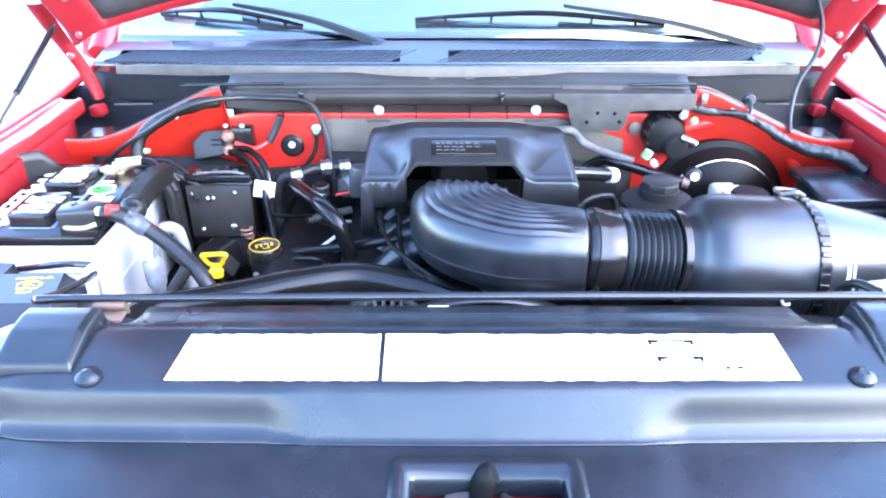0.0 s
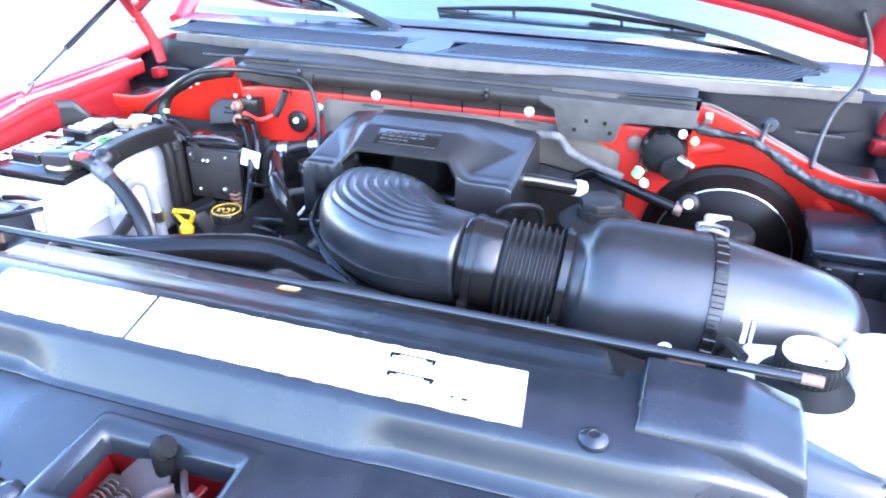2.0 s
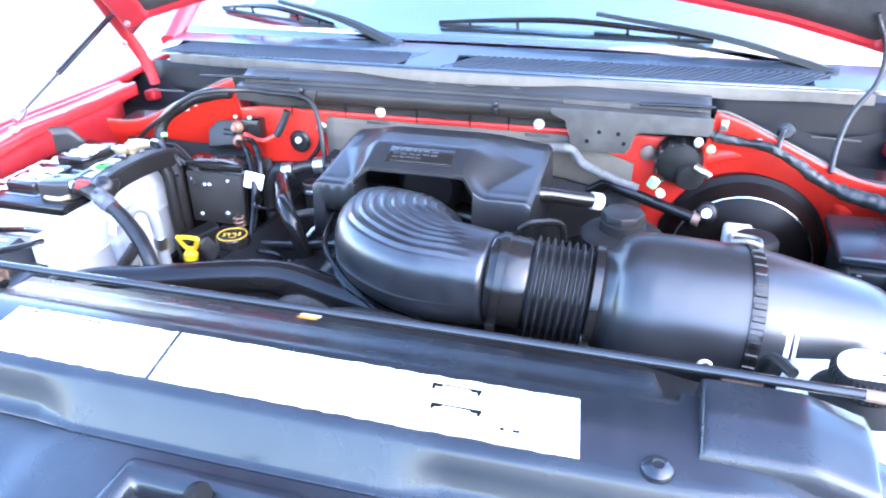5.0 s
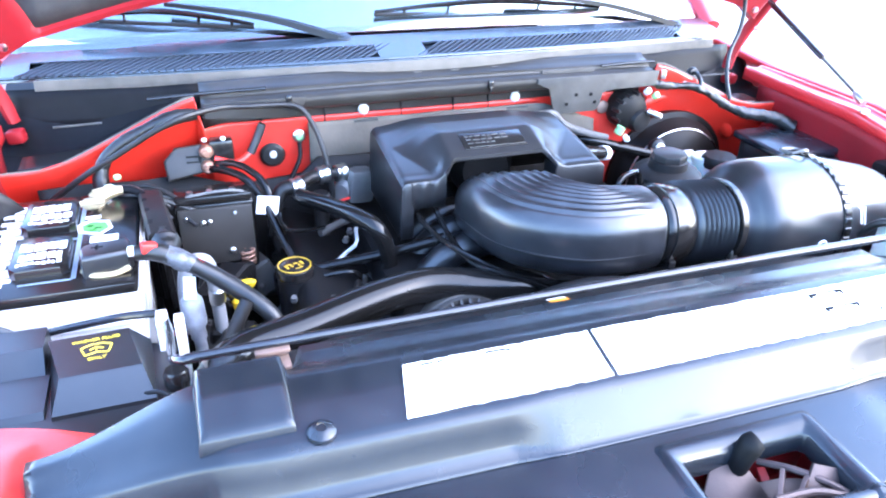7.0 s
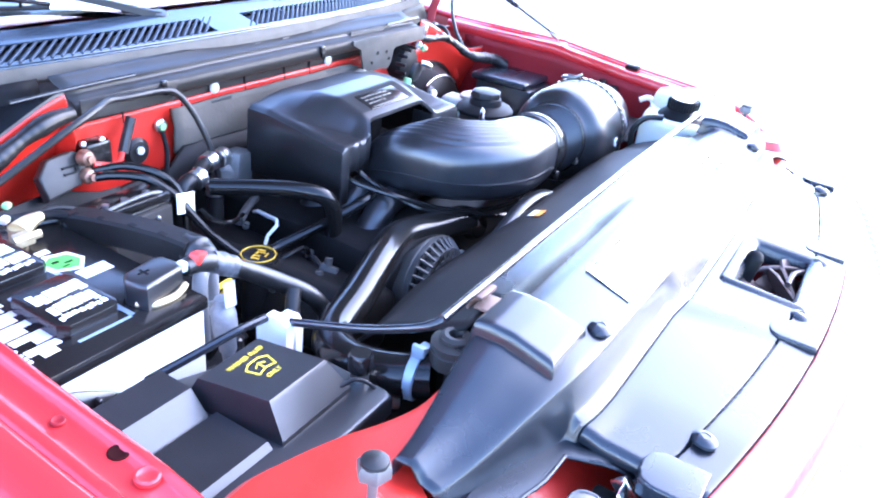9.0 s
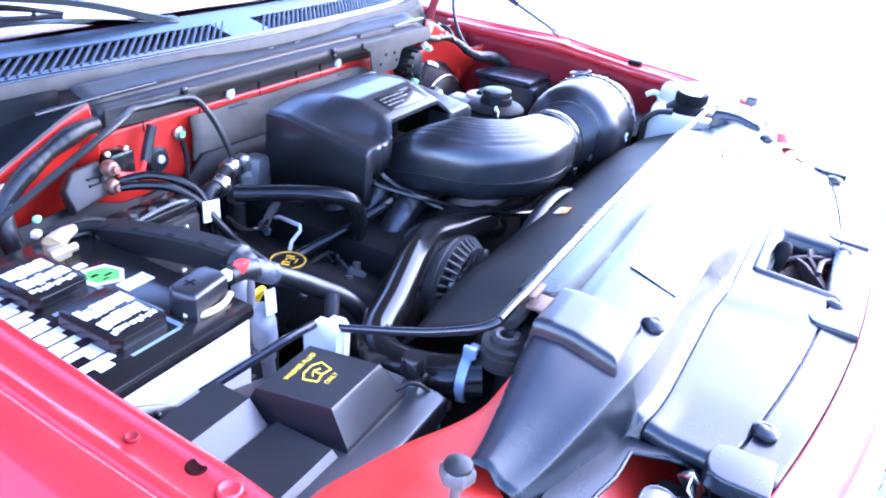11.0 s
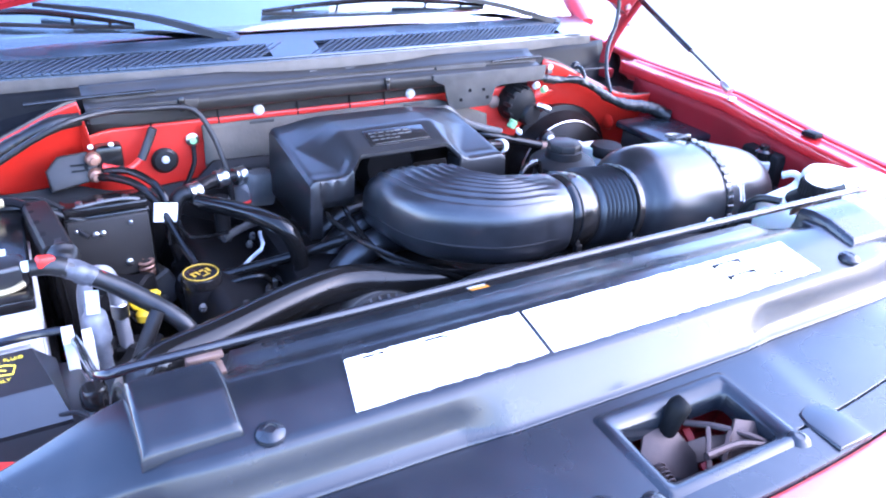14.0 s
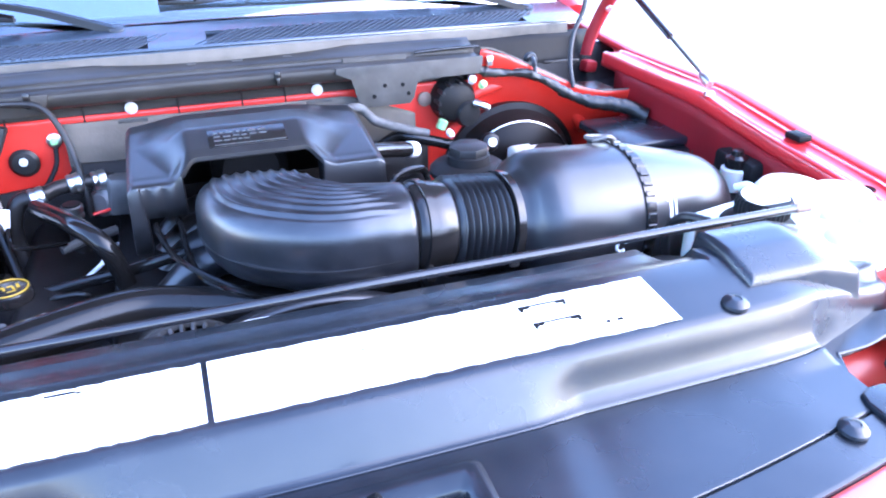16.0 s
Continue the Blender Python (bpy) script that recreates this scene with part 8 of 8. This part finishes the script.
def build_latch():
    la = thing("hood_latch", "worn metal hood latch below the opening in the shield", "hood latch")
    bm = bmesh.new()
    box(bm, (0.04, 0.470, 0.885), (0.20, 0.12, 0.012), 0.003)
    part("base_plate", bm, RED_SHADED_DUSTY, la, "dusty red base plate")
    def plate(name, out, thick, m, label):
        bm = bmesh.new()
        prism(bm, out, -thick, thick, thick * 0.5, m)
        part(name, bm, LATCH, la, label)
    plate("latch_plate", [(-0.028, -0.030), (0.020, -0.034), (0.030, -0.020), (0.028, 0.010), (0.016, 0.024), (-0.008, 0.026), (-0.024, 0.014)], 0.0015, pose(0.018, 0.490, 0.930, 38, -14, 10), "pale rounded latch plate")
    plate("latch_claw", [(-0.012, -0.05), (0.010, -0.05), (0.013, 0.010), (0.006, 0.030), (-0.004, 0.034), (-0.010, 0.018)], 0.0022, pose(0.044, 0.458, 0.940, 62, 66, 20), "dull steel claw")
    plate("latch_claw", [(-0.010, -0.05), (0.010, -0.05), (0.012, 0.012), (0.0, 0.036), (-0.008, 0.020)], 0.0022, pose(0.062, 0.452, 0.938, 58, 58, 4), "dull steel claw")
    plate("side_plate", [(-0.02, -0.035), (0.02, -0.035), (0.022, 0.02), (0.010, 0.030), (-0.018, 0.024)], 0.0018, pose(0.090, 0.456, 0.938, 52, 24, -24), "bent bright side plate")
    bm = bmesh.new()
    tube(bm, [(0.032, 0.512, 0.90), (0.034, 0.508, 0.94), (0.036, 0.505, 0.958), (0.040, 0.503, 0.972), (0.046, 0.503, 0.976)], [0.012, 0.011, 0.011, 0.012, 0.010], 14)
    part("release_lever", bm, CAPBLK, la, "black rounded release lever")
    for x0, y0, dx in ((-0.024, 0.452, 0.012), (-0.006, 0.446, 0.012), (0.108, 0.452, 0.006)):
        bm = bmesh.new()
        tube(bm, [Vector((x0 + dx * a / 60 + 0.0075 * math.cos(a), y0 + 0.05 * a / 60 - 0.012, 0.922 + 0.0075 * math.sin(a))) for a in (i * 0.6 for i in range(104))], 0.0013, 6, 1, False)
        part("spring", bm, LATCH, la, "coil spring")
    bm = bmesh.new()
    tube(bm, [(0.10, 0.44, 0.95), (0.07, 0.45, 0.955), (0.03, 0.452, 0.955)], 0.004, 8)
    part("striker_pin", bm, LATCH, la, "worn striker pin")
    rng = random.Random(21)
    for i in range(4):
        bm = bmesh.new()
        box(bm, (0.020 + i * 0.020, 0.462 + rng.uniform(-0.012, 0.02), 0.912 + rng.uniform(-0.008, 0.012)), (rng.uniform(0.006, 0.014), rng.uniform(0.03, 0.07), 0.004), 0.001, 1, (rng.uniform(-25, 25), rng.uniform(-35, 35), rng.uniform(-40, 10)))
        part("latch_strip", bm, rng.choice((LATCH, GRIME, RED_SHADED_DUSTY, RED_SHADED_DUSTY)), la, "bent strip of the latch")
    for c, s, turn in (((0.04, 0.528, 0.905), (0.20, 0.006, 0.05), (12, 0, 0)), ((-0.052, 0.470, 0.905), (0.006, 0.11, 0.05), (0, -10, 0)), ((0.136, 0.470, 0.905), (0.006, 0.11, 0.05), (0, 10, 0))):
        bm = bmesh.new()
        box(bm, c, s, 0.002, 2, turn)
        part("bracket_wall", bm, RED_SHADED_DUSTY, la, "red painted wall of the latch bracket")
    bm = bmesh.new()
    prism(bm, [(-0.075, -0.010), (0.070, -0.014), (0.075, 0.004), (0.03, 0.012), (-0.03, 0.010), (-0.07, 0.006)], -0.003, 0.003, 0.001, pose(0.045, 0.486, 0.922, 25, 0, -6))
    part("cross_strip", bm, LATCH, la, "worn strip across the latch")
    bm = bmesh.new()
    tube(bm, [(0.055, 0.505, 0.945), (0.075, 0.480, 0.952), (0.098, 0.455, 0.950), (0.112, 0.440, 0.944)], 0.0035, 8)
    part("release_loop", bm, LATCH, la, "worn wire release loop")
    for s in (-1, 1):
        cl = thing("headlight_retainer", "bright metal headlight retainer clip in its opening", "retainer clip", "headlight retainers")
        x = C + s * 0.496
        bm = bmesh.new()
        box(bm, (x, 0.503, 0.938), (0.022, 0.004, 0.020), 0.002, 2, (-40, 0, 0))
        box(bm, (x - s * 0.013, 0.509, 0.936), (0.006, 0.018, 0.022), 0.002, 2, (-40, 0, 0))
        part("clip_plate", bm, CHROME, cl)
        bm = bmesh.new()
        box(bm, (x, 0.520, 0.908), (0.04, 0.03, 0.03), 0.004)
        part("clip_base", bm, GRIME, cl)


build_cooling()
build_engine()
build_left_rear()
build_hoses()
build_latch()
